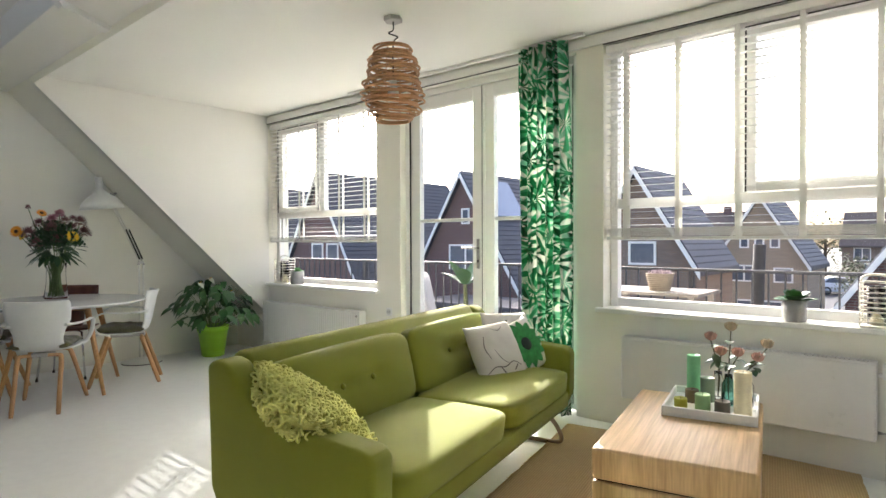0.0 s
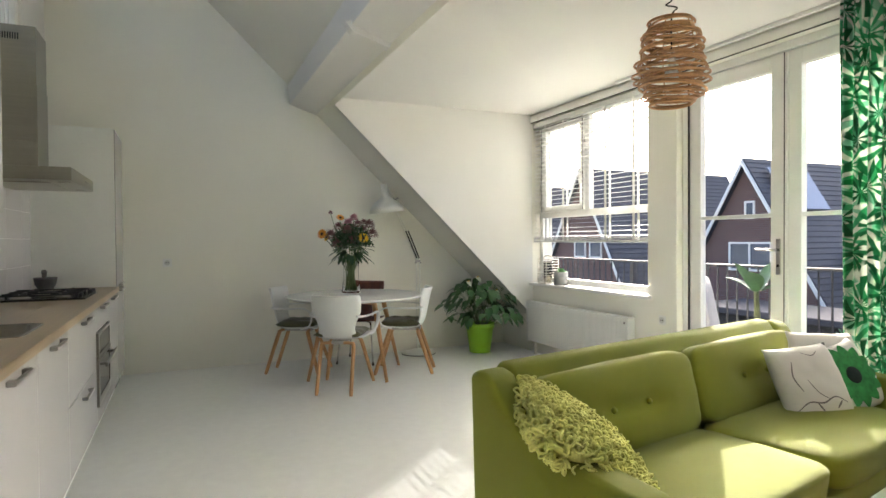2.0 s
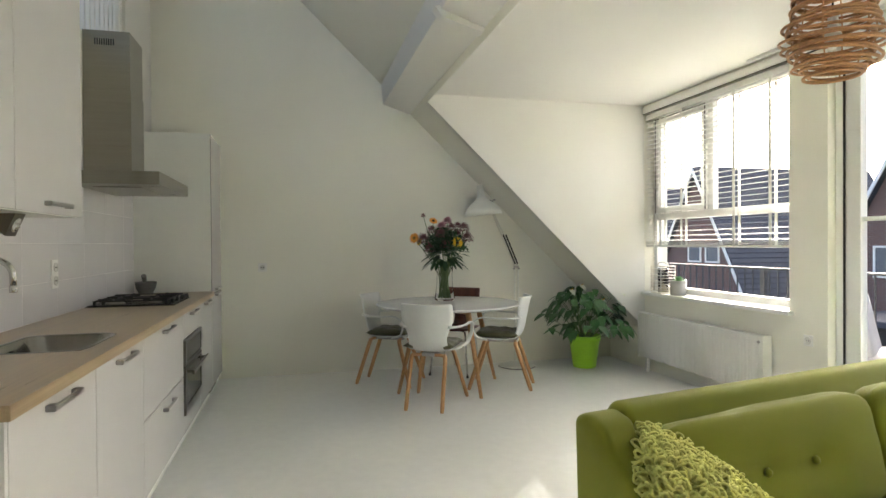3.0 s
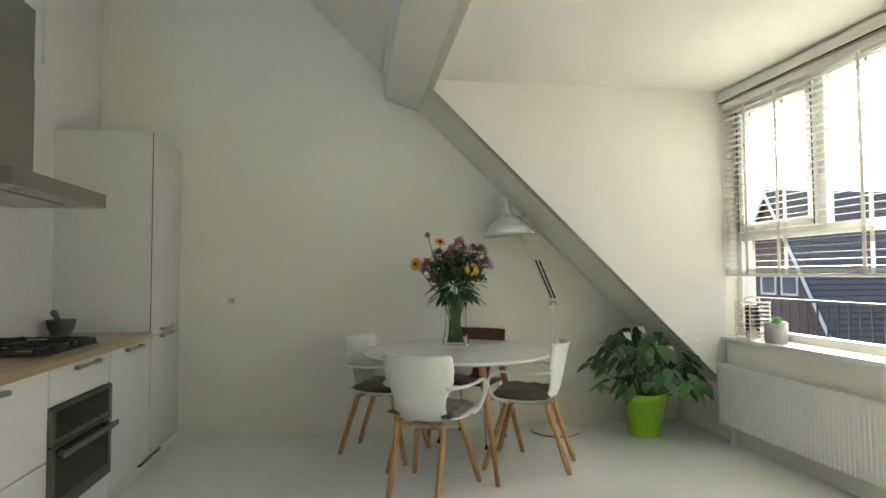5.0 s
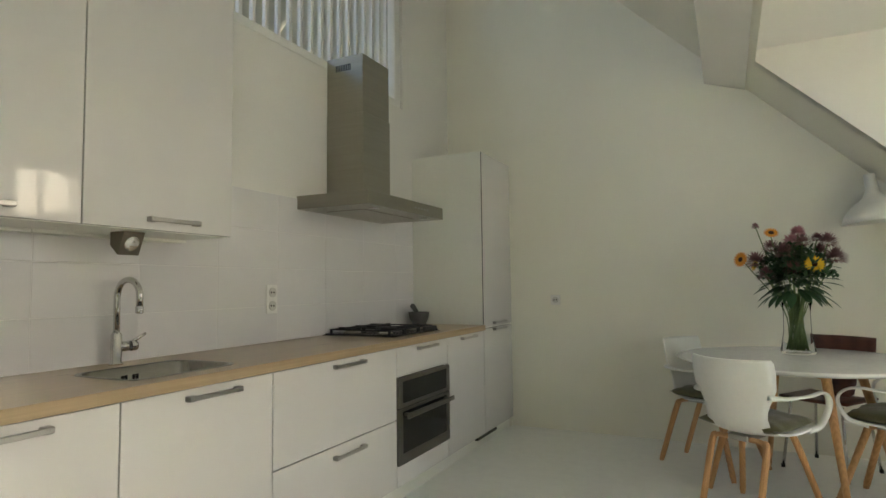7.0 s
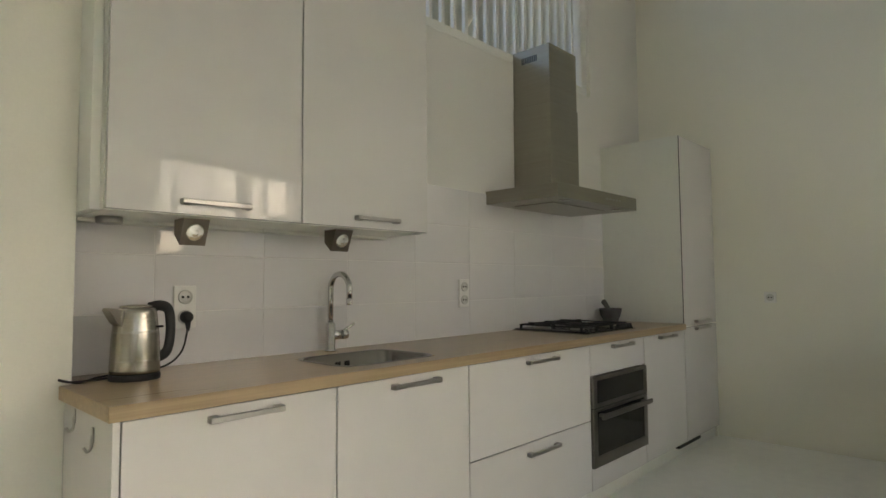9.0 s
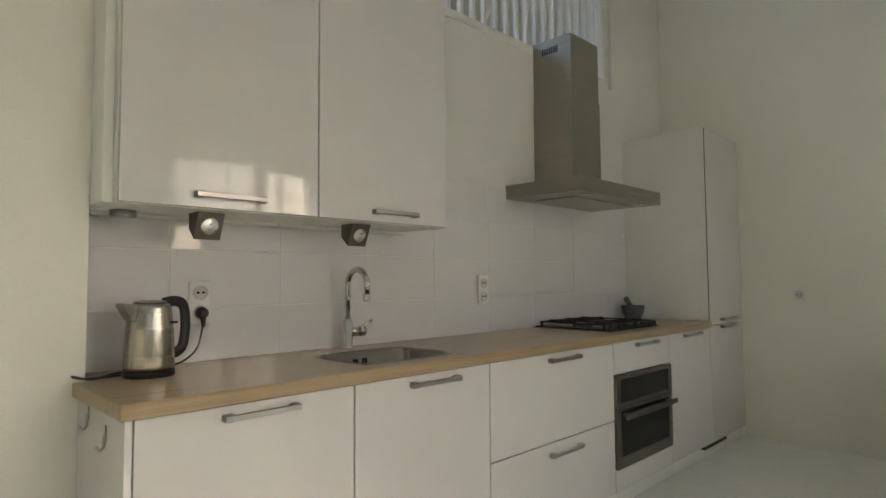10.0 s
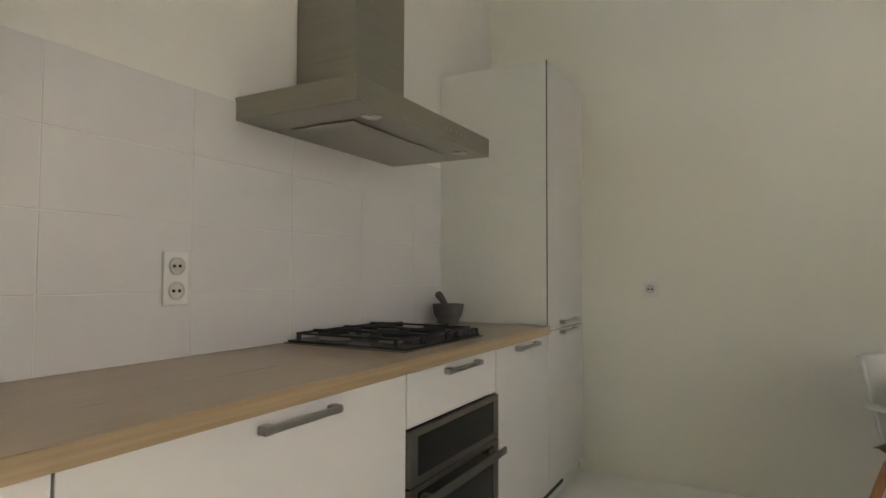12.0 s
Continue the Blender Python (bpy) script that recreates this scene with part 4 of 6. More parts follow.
def leaf_blade(bm, base, tip, width, droop=0.0, fold=0.25, segs=6, heart=False):
    """One pointed leaf from base to tip, folded along its midrib."""
    base, tip = Vector(base), Vector(tip)
    d = tip - base
    side = d.cross(Vector((0, 0, 1)))
    if side.length < 1e-4:
        side = Vector((1, 0, 0))
    side.normalize()
    up = side.cross(d).normalized()
    rows = []
    for i in range(segs + 1):
        t = i / segs
        if heart:
            w = width * math.sin(math.pi * min(1, t ** 0.62 * 0.93 + 0.07)) ** 0.8
        else:
            w = width * math.sin(math.pi * (0.06 + 0.94 * t)) ** 0.75
        w = max(w, 0.0008)
        c = base + d * t + Vector((0, 0, -droop * t * t)) 
        rows.append([bm.verts.new(c + side * w + up * w * fold), bm.verts.new(c), bm.verts.new(c - side * w + up * w * fold)])
    for a, b in zip(rows, rows[1:]):
        for k in (0, 1):
            bm.faces.new((a[k], a[k + 1], b[k + 1], b[k])).smooth = True


def pot_plant(x, y, r, h, label, spread, height, count, mat, width):
    p_ = thing("pot_plant", label, "plant", (x, y, 0.7725))
    bm = bmesh.new()
    lathe(bm, [(r * 0.92, 0.0), (r * 0.98, 0.004), (r, h * 0.5), (r, h), (r * 0.9, h), (r * 0.88, h * 0.85)], 24)
    part("pot", bm, CONCRETE, p_, "grey concrete pot")
    bm = bmesh.new()
    lathe(bm, [(r * 0.87, h * 0.84), (r * 0.3, h * 0.87)], 16)
    part("soil", bm, SOIL, p_)
    for k in range(count):
        a, e = k * 2.4, random.uniform(0.25, 1.2)
        rr, zz = spread * math.cos(e) * random.uniform(0.8, 1.1), h * 0.9 + height * math.sin(e)
        bm = bmesh.new()
        leaf_blade(bm, (0.012 * math.cos(a), 0.012 * math.sin(a), h * 0.88), (rr * math.cos(a), rr * math.sin(a), zz), width * random.uniform(0.8, 1.1), 0.01, 0.3, 5)
        part("leaf", bm, mat, p_)
    return p_


lantern(-1.02, 4.09, 0.16, 0.265, "small square white cane lantern on the window sill")
pot_plant(-0.79, 4.09, 0.072, 0.135, "small succulent in a grey concrete pot on the window sill", 0.085, 0.07, 30, LEAF_LIGHT, 0.012)
lantern(4.20, 4.09, 0.135, 0.235, "square white cane lantern with a candle on the window sill")
pot_plant(3.835, 4.085, 0.060, 0.120, "round-leaved green plant in a patterned grey pot on the sill", 0.115, 0.085, 44, LEAF, 0.030)

# ---- dining corner ----
SHELL = material("white_shell_plastic", (0.78, 0.79, 0.76), 0.38, vary=0.03, bump=0.015)
BEECH = wave_material("oiled_oak_leg", (0.56, 0.31, 0.13), (0.40, 0.20, 0.08), 0.42, scale=3, distort=3, stretch=(12, 12, 1), bump=0.04)
OLIVE = material("olive_velvet_cushion", (0.105, 0.10, 0.045), 0.9, vary=0.3, scale=14, grain=120, bump=0.2, sheen=0.4)
TABLETOP = material("white_table_laminate", (0.78, 0.79, 0.77), 0.2, vary=0.02, bump=0.006, coat=0.2)
BROWN = wave_material("dark_stained_wood", (0.12, 0.035, 0.02), (0.06, 0.018, 0.012), 0.4, scale=3, distort=3, stretch=(1, 10, 10), bump=0.03)


def sheet(bm, rows, thick):
    """A curved sheet of even thickness from a grid of points."""
    tmp = bmesh.new()
    vs = [[tmp.verts.new(p) for p in r] for r in rows]
    for a, b in zip(vs, vs[1:]):
        for i in range(len(a) - 1):
            tmp.faces.new((a[i], a[i + 1], b[i + 1], b[i])).smooth = True
    bmesh.ops.recalc_face_normals(tmp, faces=tmp.faces[:])
    bmesh.ops.solidify(tmp, geom=tmp.faces[:], thickness=thick)
    for f in tmp.faces:
        f.smooth = True
    merge(bm, tmp)


def pad(bm, w, d, h, n=14, power=3.0, wrinkle=0.0, seed=0):
    """A soft cushion lying flat: w by d, h thick at its middle, pinched at the rim."""
    top, bot = [], []
    for j in range(n + 1):
        rt, rb = [], []
        for i in range(n + 1):
            u, v = 2 * i / n - 1, 2 * j / n - 1
            k = max(0.0, (1 - abs(u) ** power) * (1 - abs(v) ** power)) ** 0.5
            pinch = 1 - 0.05 * (abs(u * v)) + 0.03 * abs(u * v) ** 3
            x, y = u * w / 2 * (1 - 0.04 * (1 - abs(v) ** 2) * 0), v * d / 2
            x, y = x * (1 - 0.05 * (1 - v * v) * abs(u) ** 4), y * (1 - 0.05 * (1 - u * u) * abs(v) ** 4)
            z = h / 2 * k
            if wrinkle:
                z += wrinkle * k * noise.noise((u * 3 + seed, v * 3, seed))
            rt.append(bm.verts.new((x * pinch, y * pinch, z)))
            rb.append(rt[-1] if abs(u) == 1 or abs(v) == 1 else bm.verts.new((x * pinch, y * pinch, -h / 2 * k)))
        top.append(rt), bot.append(rb)
    for g in (top, bot):
        for a, b in zip(g, g[1:]):
            for i in range(n):
                try:
                    bm.faces.new((a[i], a[i + 1], b[i + 1], b[i])).smooth = True
                except ValueError:
                    pass


def shell_chair(at, turn):
    """An armchair with a one-piece shell on four bent wooden legs; it faces local +y."""
    ch = thing("dining_chair", "white plastic shell armchair with oak legs and olive cushion", "chair", at, turn, "white shell chairs round the dining table")
    prof = [(0.215, 0.425, 0.205), (0.19, 0.442, 0.215), (0.10, 0.437, 0.222), (0.0, 0.43, 0.215), (-0.07, 0.43, 0.19), (-0.13, 0.441, 0.168), (-0.168, 0.47, 0.153), (-0.188, 0.51, 0.148), (-0.198, 0.55, 0.152), (-0.206, 0.585, 0.165), (-0.213, 0.62, 0.18), (-0.222, 0.66, 0.199), (-0.238, 0.74, 0.205), (-0.252, 0.79, 0.20), (-0.262, 0.805, 0.19)]
    rows = []
    for k, (y, z, w) in enumerate(prof):
        t = k / (len(prof) - 1)
        r = []
        for i in range(13):
            u = i / 6 - 1
            r.append((w * u, y + 0.085 * t * u * u, z + 0.022 * (1 - t) * u * u))
        rows.append(r)
    bm = bmesh.new()
    sheet(bm, rows, 0.010)
    part("shell", bm, SHELL, ch)
    for s in (-1, 1):
        bm = bmesh.new()
        tube(bm, curve([(s * 0.168, -0.178, 0.628), (s * 0.222, -0.115, 0.625), (s * 0.262, 0.02, 0.628), (s * 0.275, 0.13, 0.635), (s * 0.272, 0.20, 0.60), (s * 0.262, 0.215, 0.54), (s * 0.238, 0.18, 0.465), (s * 0.212, 0.10, 0.44)], 6), [0.026] * 4 + [0.020] * 5 + [0.016] * 33 + [0.018], 10, flat=0.45)
        part("armrest", bm, SHELL, ch)
    for sx in (-1, 1):
        for sy in (-1, 1):
            bm = bmesh.new()
            fx, fy = (0.142, -0.268) if sy < 0 else (0.212, 0.262)
            tube(bm, curve([(sx * 0.035, sy * 0.125, 0.405), (sx * 0.11, sy * 0.135, 0.404), (sx * 0.135, sy * 0.142, 0.375), (sx * (0.135 + (fx - 0.135) * 0.5), (sy * 0.142 + fy) / 2, 0.19), (sx * fx, fy, 0.0)], 6), [0.014] * 8 + [0.0185] * 8 + [0.0175] * 8 + [0.014], 10, flat=0.9)
            part("leg", bm, BEECH, ch)
    part("seat_bracket", B(-0.05, 0.05, -0.15, 0.15, 0.396, 0.426, bevel=0.004), HANDLE, ch)
    bm = bmesh.new()
    pad(bm, 0.41, 0.39, 0.066, 14, 5.0, 0.016, at[0])
    bmesh.ops.translate(bm, verts=bm.verts[:], vec=(0, 0.03, 0.473))
    part("seat_cushion", bm, OLIVE, ch, "olive velvet seat cushion")
    return ch


def facing(dx, dy):
    return math.degrees(math.atan2(-dx, dy))


shell_chair((-0.605, 1.73, 0), facing(-0.87, 0.49))
shell_chair((-1.405, 1.505, 0), facing(0.48, 0.87))
shell_chair((-0.994, 2.441, 0), facing(-0.446, -0.895))

bc = thing("wooden_chair", "dark brown wooden chair with thin steel legs", "chair", (-1.61, 2.18, 0), facing(0.82, -0.57))
bm = bmesh.new()
rows = [[(0.20 * u, 0.19 - 0.01 * u * u - 0.36 * j / 5, 0.445 + 0.008 * u * u) for u in (-1, -0.5, 0, 0.5, 1)] for j in range(6)]
sheet(bm, rows, 0.012)
part("seat", bm, BROWN, bc)
bm = bmesh.new()
rows = [[(0.19 * u, -0.235 + 0.035 * u * u - 0.02 * j / 4, 0.70 + 0.115 * j / 4) for u in (-1, -0.66, -0.33, 0, 0.33, 0.66, 1)] for j in range(5)]
sheet(bm, rows, 0.012)
part("backrest", bm, BROWN, bc)
bm = bmesh.new()
rows = [[(0.07 * u, y, z) for u in (-1, 0, 1)] for y, z in ((-0.10, 0.44), (-0.17, 0.455), (-0.205, 0.52), (-0.225, 0.62), (-0.24, 0.72))]
sheet(bm, rows, 0.012)
part("back_splat", bm, BROWN, bc)
for sx in (-1, 1):
    for sy in (-1, 1):
        bm = bmesh.new()
        tube(bm, [(sx * 0.08, sy * 0.08, 0.428), (sx * 0.15, sy * 0.14, 0.42), (sx * 0.19, sy * 0.19, 0.004)], 0.009, 10)
        lg = part("leg", bm, CHROME, bc, "thin chromed steel leg")
        bm = bmesh.new()
        lathe(bm, [(0.012, 0.0), (0.012, 0.02)], 10, (sx * 0.19, sy * 0.19, 0))
        part("foot", bm, RUBBER, lg, "black rubber foot")

table = thing("dining_table", "round white dining table on splayed oak legs", "table", (-1.10, 1.985, 0))
bm = bmesh.new()
lathe(bm, [(0.56, 0.712), (0.60, 0.716), (0.632, 0.728), (0.638, 0.735), (0.632, 0.74), (0.60, 0.7405)], 64)
part("tabletop", bm, TABLETOP, table)
for a in (17, 107, 197, 287):
    ca, sa = math.cos(radians(a)), math.sin(radians(a))
    bm = bmesh.new()
    tube(bm, [(0.30 * ca, 0.30 * sa, 0.711), (0.32 * ca, 0.32 * sa, 0.66), (0.50 * ca, 0.50 * sa, 0.0)], [0.024, 0.024, 0.014], 12)
    part("leg", bm, BEECH, table)
bm = bmesh.new()
for a in (17, 107):
    ca, sa = math.cos(radians(a)), math.sin(radians(a))
    tmp = bmesh.new()
    box(tmp, -0.31, 0.31, -0.02, 0.02, 0.665 if a == 17 else 0.667, 0.711 if a == 17 else 0.710, 0.003)
    merge(bm, tmp, Matrix.Rotation(radians(a), 4, "Z"))
part("cross_rail", bm, BEECH, table)

# vase of flowers
THIN_GLASS = glass_material("thin_vase_glass", (1, 1, 1), 0.0, 1.06)
vase = thing("flower_vase", "clear glass vase holding a mixed autumn bouquet", "vase", (-1.335, 2.01, 0.7408))
bm = bmesh.new()
lathe(bm, [(0.074, 0.0), (0.079, 0.01), (0.062, 0.11), (0.06, 0.2), (0.066, 0.255), (0.0635, 0.255), (0.0575, 0.2), (0.0595, 0.11), (0.075, 0.014), (0.01, 0.012)], 32)
part("glass", bm, THIN_GLASS, vase)
STEM = material("flower_stem", (0.13, 0.20, 0.07), 0.5, vary=0.3)
DARKLEAF = material("dark_bouquet_leaf", (0.035, 0.09, 0.03), 0.5, vary=0.35, scale=8)
YELLOW = material("yellow_petal", (0.80, 0.50, 0.02), 0.6, vary=0.12)
ORANGE = material("orange_petal", (0.75, 0.30, 0.03), 0.6, vary=0.15)
PINK = material("dusky_pink_petal", (0.55, 0.25, 0.30), 0.7, vary=0.2)
MAUVE = material("mauve_seed_head", (0.25, 0.13, 0.13), 0.8, vary=0.4, scale=30, grain=120)
BRISTLE = material("brown_flower_heart", (0.06, 0.03, 0.012), 0.9, vary=0.3)


def daisy(parent, c, n, r, petal, heart_r):
    """A flower head with a ring of petals, facing n."""
    q = Vector(n).normalized().to_track_quat("Z", "Y").to_matrix().to_4x4()
    m = Matrix.Translation(c) @ q
    bm = bmesh.new()
    for ring, (cnt, lift) in enumerate(((18, 0.004), (15, 0.010))):
        for k in range(cnt):
            a = 6.28319 * k / cnt + ring * 0.2
            leaf_blade(bm, (heart_r * 0.6 * math.cos(a), heart_r * 0.6 * math.sin(a), lift), (r * math.cos(a) * (1 - 0.1 * ring), r * math.sin(a) * (1 - 0.1 * ring), lift + 0.006), r * 0.13, 0, 0.1, 4)
    bmesh.ops.transform(bm, matrix=m, verts=bm.verts[:])
    hd = part("flower_head", bm, petal, parent)
    bm = bmesh.new()
    lathe(bm, [(heart_r, 0.004), (heart_r, 0.012), (heart_r * 0.6, 0.018), (heart_r * 0.1, 0.016)], 14)
    bmesh.ops.transform(bm, matrix=m, verts=bm.verts[:])
    part("heart", bm, BRISTLE, hd, "dark flower heart")


def stem_line(parent, tip, base=None, r=0.0026):
    b = base or (random.uniform(-0.04, 0.04), random.uniform(-0.04, 0.04), 0.02)
    bm = bmesh.new()
    k = Vector((tip[0] * 0.25, tip[1] * 0.25, 0.22))
    tube(bm, curve([b, k, tip], 5), r, 6)
    part("stem", bm, STEM, parent)


for tip, n, petal, r in (((0.09, 0.075, 0.44), (0.9, 0.1, 0.35), YELLOW, 0.047), ((0.02, -0.235, 0.475), (0.7, -0.6, 0.2), ORANGE, 0.042), ((0.05, -0.10, 0.60), (0.6, 0.1, 0.6), ORANGE, 0.036), ((-0.12, -0.16, 0.45), (0.2, -0.8, 0.3), YELLOW, 0.04)):
    daisy(vase, tip, n, r, petal, 0.013)
    stem_line(vase, (tip[0] - 0.01 * n[0], tip[1] - 0.01 * n[1], tip[2] - 0.008))


def blossom(parent, c, r, mat, n, petal):
    """A round head of many small petals or florets."""
    bm = bmesh.new()
    for k in range(n):
        z = 1 - 1.5 * (k + 0.5) / n
        a = k * 2.39996
        s = math.sqrt(max(0, 1 - z * z))
        d = Vector((s * math.cos(a), s * math.sin(a), z))
        rr = r * random.uniform(0.8, 1.1)
        leaf_blade(bm, Vector(c) + d * rr * 0.35, Vector(c) + d * rr + Vector((0, 0, 0.2 * petal)), petal, 0, 0.3, 3)
    part("blossom", bm, mat, parent)


for tip, r, mat, n, pt in (((0.02, 0.02, 0.60), 0.042, PINK, 60, 0.010), ((0.06, 0.14, 0.545), 0.055, MAUVE, 130, 0.004), ((0.08, -0.05, 0.50), 0.06, MAUVE, 130, 0.004), ((-0.05, 0.12, 0.50), 0.055, MAUVE, 110, 0.004), ((0.0, -0.10, 0.53), 0.05, MAUVE, 110, 0.004), ((0.10, 0.03, 0.55), 0.045, MAUVE, 100, 0.004), ((-0.08, 0.0, 0.56), 0.05, PINK, 60, 0.009), ((0.03, 0.10, 0.57), 0.035, MAUVE, 90, 0.004), ((0.0, -0.165, 0.645), 0.022, MAUVE, 40, 0.006), ((0.02, -0.17, 0.46), 0.062, MAUVE, 150, 0.004), ((0.05, -0.13, 0.39), 0.05, MAUVE, 120, 0.004), ((0.04, 0.17, 0.47), 0.06, MAUVE, 150, 0.004), ((0.1, -0.02, 0.42), 0.05, MAUVE, 120, 0.004)):
    blossom(vase, tip, r, mat, n, pt)
    stem_line(vase, tip)
for k in range(130):
    a, e = k * 2.4, random.uniform(-0.5, 1.1)
    d = Vector((math.cos(a) * math.cos(e), math.sin(a) * math.cos(e), math.sin(e)))
    c = Vector((0, 0, 0.34)) + d * random.uniform(0.04, 0.12)
    bm = bmesh.new()
    leaf_blade(bm, c, c + d * random.uniform(0.06, 0.10) + Vector((0, 0, -0.02)), random.uniform(0.014, 0.022), 0.015, 0.25, 5)
    part("leaf", bm, DARKLEAF, vase)
for k in range(30):
    a = k * 2.4
    bm = bmesh.new()
    ra, rb = 0.052 * math.sqrt(random.random()), 0.048 * math.sqrt(random.random())
    ab = a + 2.2 + random.uniform(-0.8, 0.8)
    tube(bm, [(ra * math.cos(a), ra * math.sin(a), 0.016), (rb * math.cos(ab), rb * math.sin(ab), 0.30)], random.uniform(0.0026, 0.0042), 6)
    part("stem", bm, STEM, vase)
bm = bmesh.new()
for k in range(1500):
    a, e = k * 2.4, random.uniform(-0.1, 1.5)
    d = Vector((math.cos(a) * math.cos(e), math.sin(a) * math.cos(e), math.sin(e) * 0.9))
    c = Vector((0.0, 0.0, 0.38)) + d * random.uniform(0.05, 0.18)
    leaf_blade(bm, c, c + Vector((random.uniform(-1, 1), random.uniform(-1, 1), random.uniform(-0.3, 1))).normalized() * 0.036, 0.009, 0, 0.2, 3)
tagged(part("filler_foliage", bm, DARKLEAF, vase), kind="stuff")

vase.scale = (1.2, 1.2, 1.2)

# floor lamp
lamp = thing("floor_lamp", "white jointed floor lamp with a bell shade, unlit", "floor lamp", (-1.735, 2.87, 0))
LW = material("white_lacquer", (0.76, 0.76, 0.70), 0.35, vary=0.03)
bm = bmesh.new()
lathe(bm, [(0.185, 0.0), (0.187, 0.012), (0.15, 0.02), (0.05, 0.05), (0.03, 0.055)], 40)
part("base", bm, LW, lamp)
bm = bmesh.new()
lathe(bm, [(0.188, 0.0), (0.1885, 0.005), (0.187, 0.008)], 40)
part("base_ring", bm, RUBBER, lamp, "dark rubber ring")
for s in (-0.019, 0.019):
    bm = bmesh.new()
    tube(bm, [(0, s, 0.05), (0, s, 1.02)], 0.0075, 10)
    part("pole", bm, LW, lamp)
bm = bmesh.new()
box(bm, -0.008, 0.008, -0.027, 0.027, 1.005, 1.03, 0.003)
for s in (-0.024, 0.024):
    tube(bm, [(-0.018, s, 1.0), (0.022, s, 1.0)], 0.008, 8)
part("joint", bm, HANDLE, lamp, "steel joint with knobs")
for s in (0.0, 0.028):
    bm = bmesh.new()
    tube(bm, [(0.004, -0.02 + s, 1.03), (0.004, -0.155 + s, 1.34), (0.004, -0.27 + s * 0.5, 1.60)], 0.006, 8)
    part("arm", bm, LW, lamp)
    bm = bmesh.new()
    tube(bm, [(0.014, -0.018 + s, 1.05), (0.014, -0.145 + s, 1.35)], 0.0075, 8)
    part("spring", bm, IRON, lamp, "dark tension spring")
bm = bmesh.new()
lathe(bm, [(0.03, 0.305), (0.033, 0.30), (0.035, 0.20), (0.06, 0.155), (0.125, 0.11), (0.17, 0.06), (0.195, 0.0), (0.191, 0.0), (0.166, 0.058), (0.12, 0.104), (0.05, 0.15), (0.02, 0.19)], 40)
bmesh.ops.transform(bm, matrix=Matrix.Translation((0.02, -0.36, 1.545)) @ Matrix.Rotation(radians(6), 4, "X"), verts=bm.verts[:])
part("shade", bm, LW, lamp)
bm = bmesh.new()
tube(bm, [(0.02, -0.27, 1.60), (0.02, -0.25, 1.68), (0.02, -0.29, 1.70)], 0.006, 8)
tube(bm, [(0.0, -0.245, 1.70), (0.045, -0.245, 1.70)], 0.010, 8)
part("shade_joint", bm, HANDLE, lamp, "steel swivel")
bm = bmesh.new()
lathe(bm, [(0.014, 0.08), (0.03, 0.05), (0.03, 0.03), (0.01, 0.012)], 16, (0.02, -0.36, 1.55))
part("bulb", bm, WHITE_PLASTIC, lamp, "unlit bulb")

# anthurium in its lime pot
plant = thing("potted_anthurium", "dark-leaved plant with white flowers in a lime green pot", "plant", (-1.52, 3.52, 0))
LIME = material("lime_plastic", (0.36, 0.72, 0.045), 0.45, vary=0.04, bump=0.02)
SPATHE = material("white_spathe", (0.72, 0.74, 0.60), 0.45, vary=0.08)
bm = bmesh.new()
lathe(bm, [(0.108, 0.0), (0.115, 0.006), (0.150, 0.27), (0.159, 0.272), (0.165, 0.325), (0.157, 0.325), (0.149, 0.29), (0.146, 0.27)], 40)
part("pot", bm, LIME, plant)
bm = bmesh.new()
lathe(bm, [(0.147, 0.280), (0.05, 0.29)], 24)
part("soil", bm, SOIL, plant)
for k in range(140):
    a = k * 2.39996 + random.uniform(-0.2, 0.2)
    lev = random.random()
    rad = 0.16 + 0.52 * (1 - lev) ** 0.7 * random.uniform(0.7, 1.05)
    zt = 0.40 + 0.40 * lev
    bx, by = rad * math.cos(a), rad * math.sin(a)
    if bx < -0.22:
        bx = -0.22
    if by > 0.46:
        by = 0.46
    start = Vector((bx * 0.72, by * 0.72, zt + 0.02))
    L = random.uniform(0.085, 0.145)
    b_ = a + random.uniform(-0.9, 0.9)
    dirn = Vector((math.cos(b_), math.sin(b_), random.uniform(-1.1, 0.0))).normalized()
    end = start + dirn * L
    lim = 0.86 - 0.85 * max(0, by) if bx < 0.2 else 0.85
    start.z, end.z = min(start.z, lim), min(end.z, lim)
    if end.x < -0.36:
        end.x = -0.36
    bm = bmesh.new()
    leaf_blade(bm, start, end, L * 0.34, 0.045, 0.14, 7, True)
    part("leaf", bm, LEAF, plant)
    if k % 3 == 0:
        bm = bmesh.new()
        tube(bm, curve([(0.02 * math.cos(a), 0.02 * math.sin(a), 0.265), (start.x * 0.5, start.y * 0.5, start.z * 0.75), tuple(start)], 4), 0.003, 5)
        part("stem", bm, STEM, plant)
for sx, sy, sz in ((0.10, -0.20, 0.80), (0.16, 0.22, 0.74), (0.20, 0.29, 0.79), (0.05, -0.06, 0.84), (0.18, 0.10, 0.70)):
    bm = bmesh.new()
    leaf_blade(bm, (sx, sy, sz), (sx + 0.06, sy + 0.02, sz - 0.06), 0.033, 0.0, 0.15, 7, True)
    sp = part("flower", bm, SPATHE, plant, "white heart-shaped flower")
    bm = bmesh.new()
    tube(bm, [(sx + 0.005, sy, sz - 0.005), (sx + 0.035, sy + 0.01, sz + 0.01)], [0.005, 0.003], 8)
    part("spadix", bm, YELLOW, sp)
    bm = bmesh.new()
    tube(bm, curve([(sx * 0.2, sy * 0.2, 0.27), (sx * 0.6, sy * 0.6, sz * 0.8), (sx, sy, sz)], 5), 0.003, 6)
    part("stem", bm, STEM, plant)

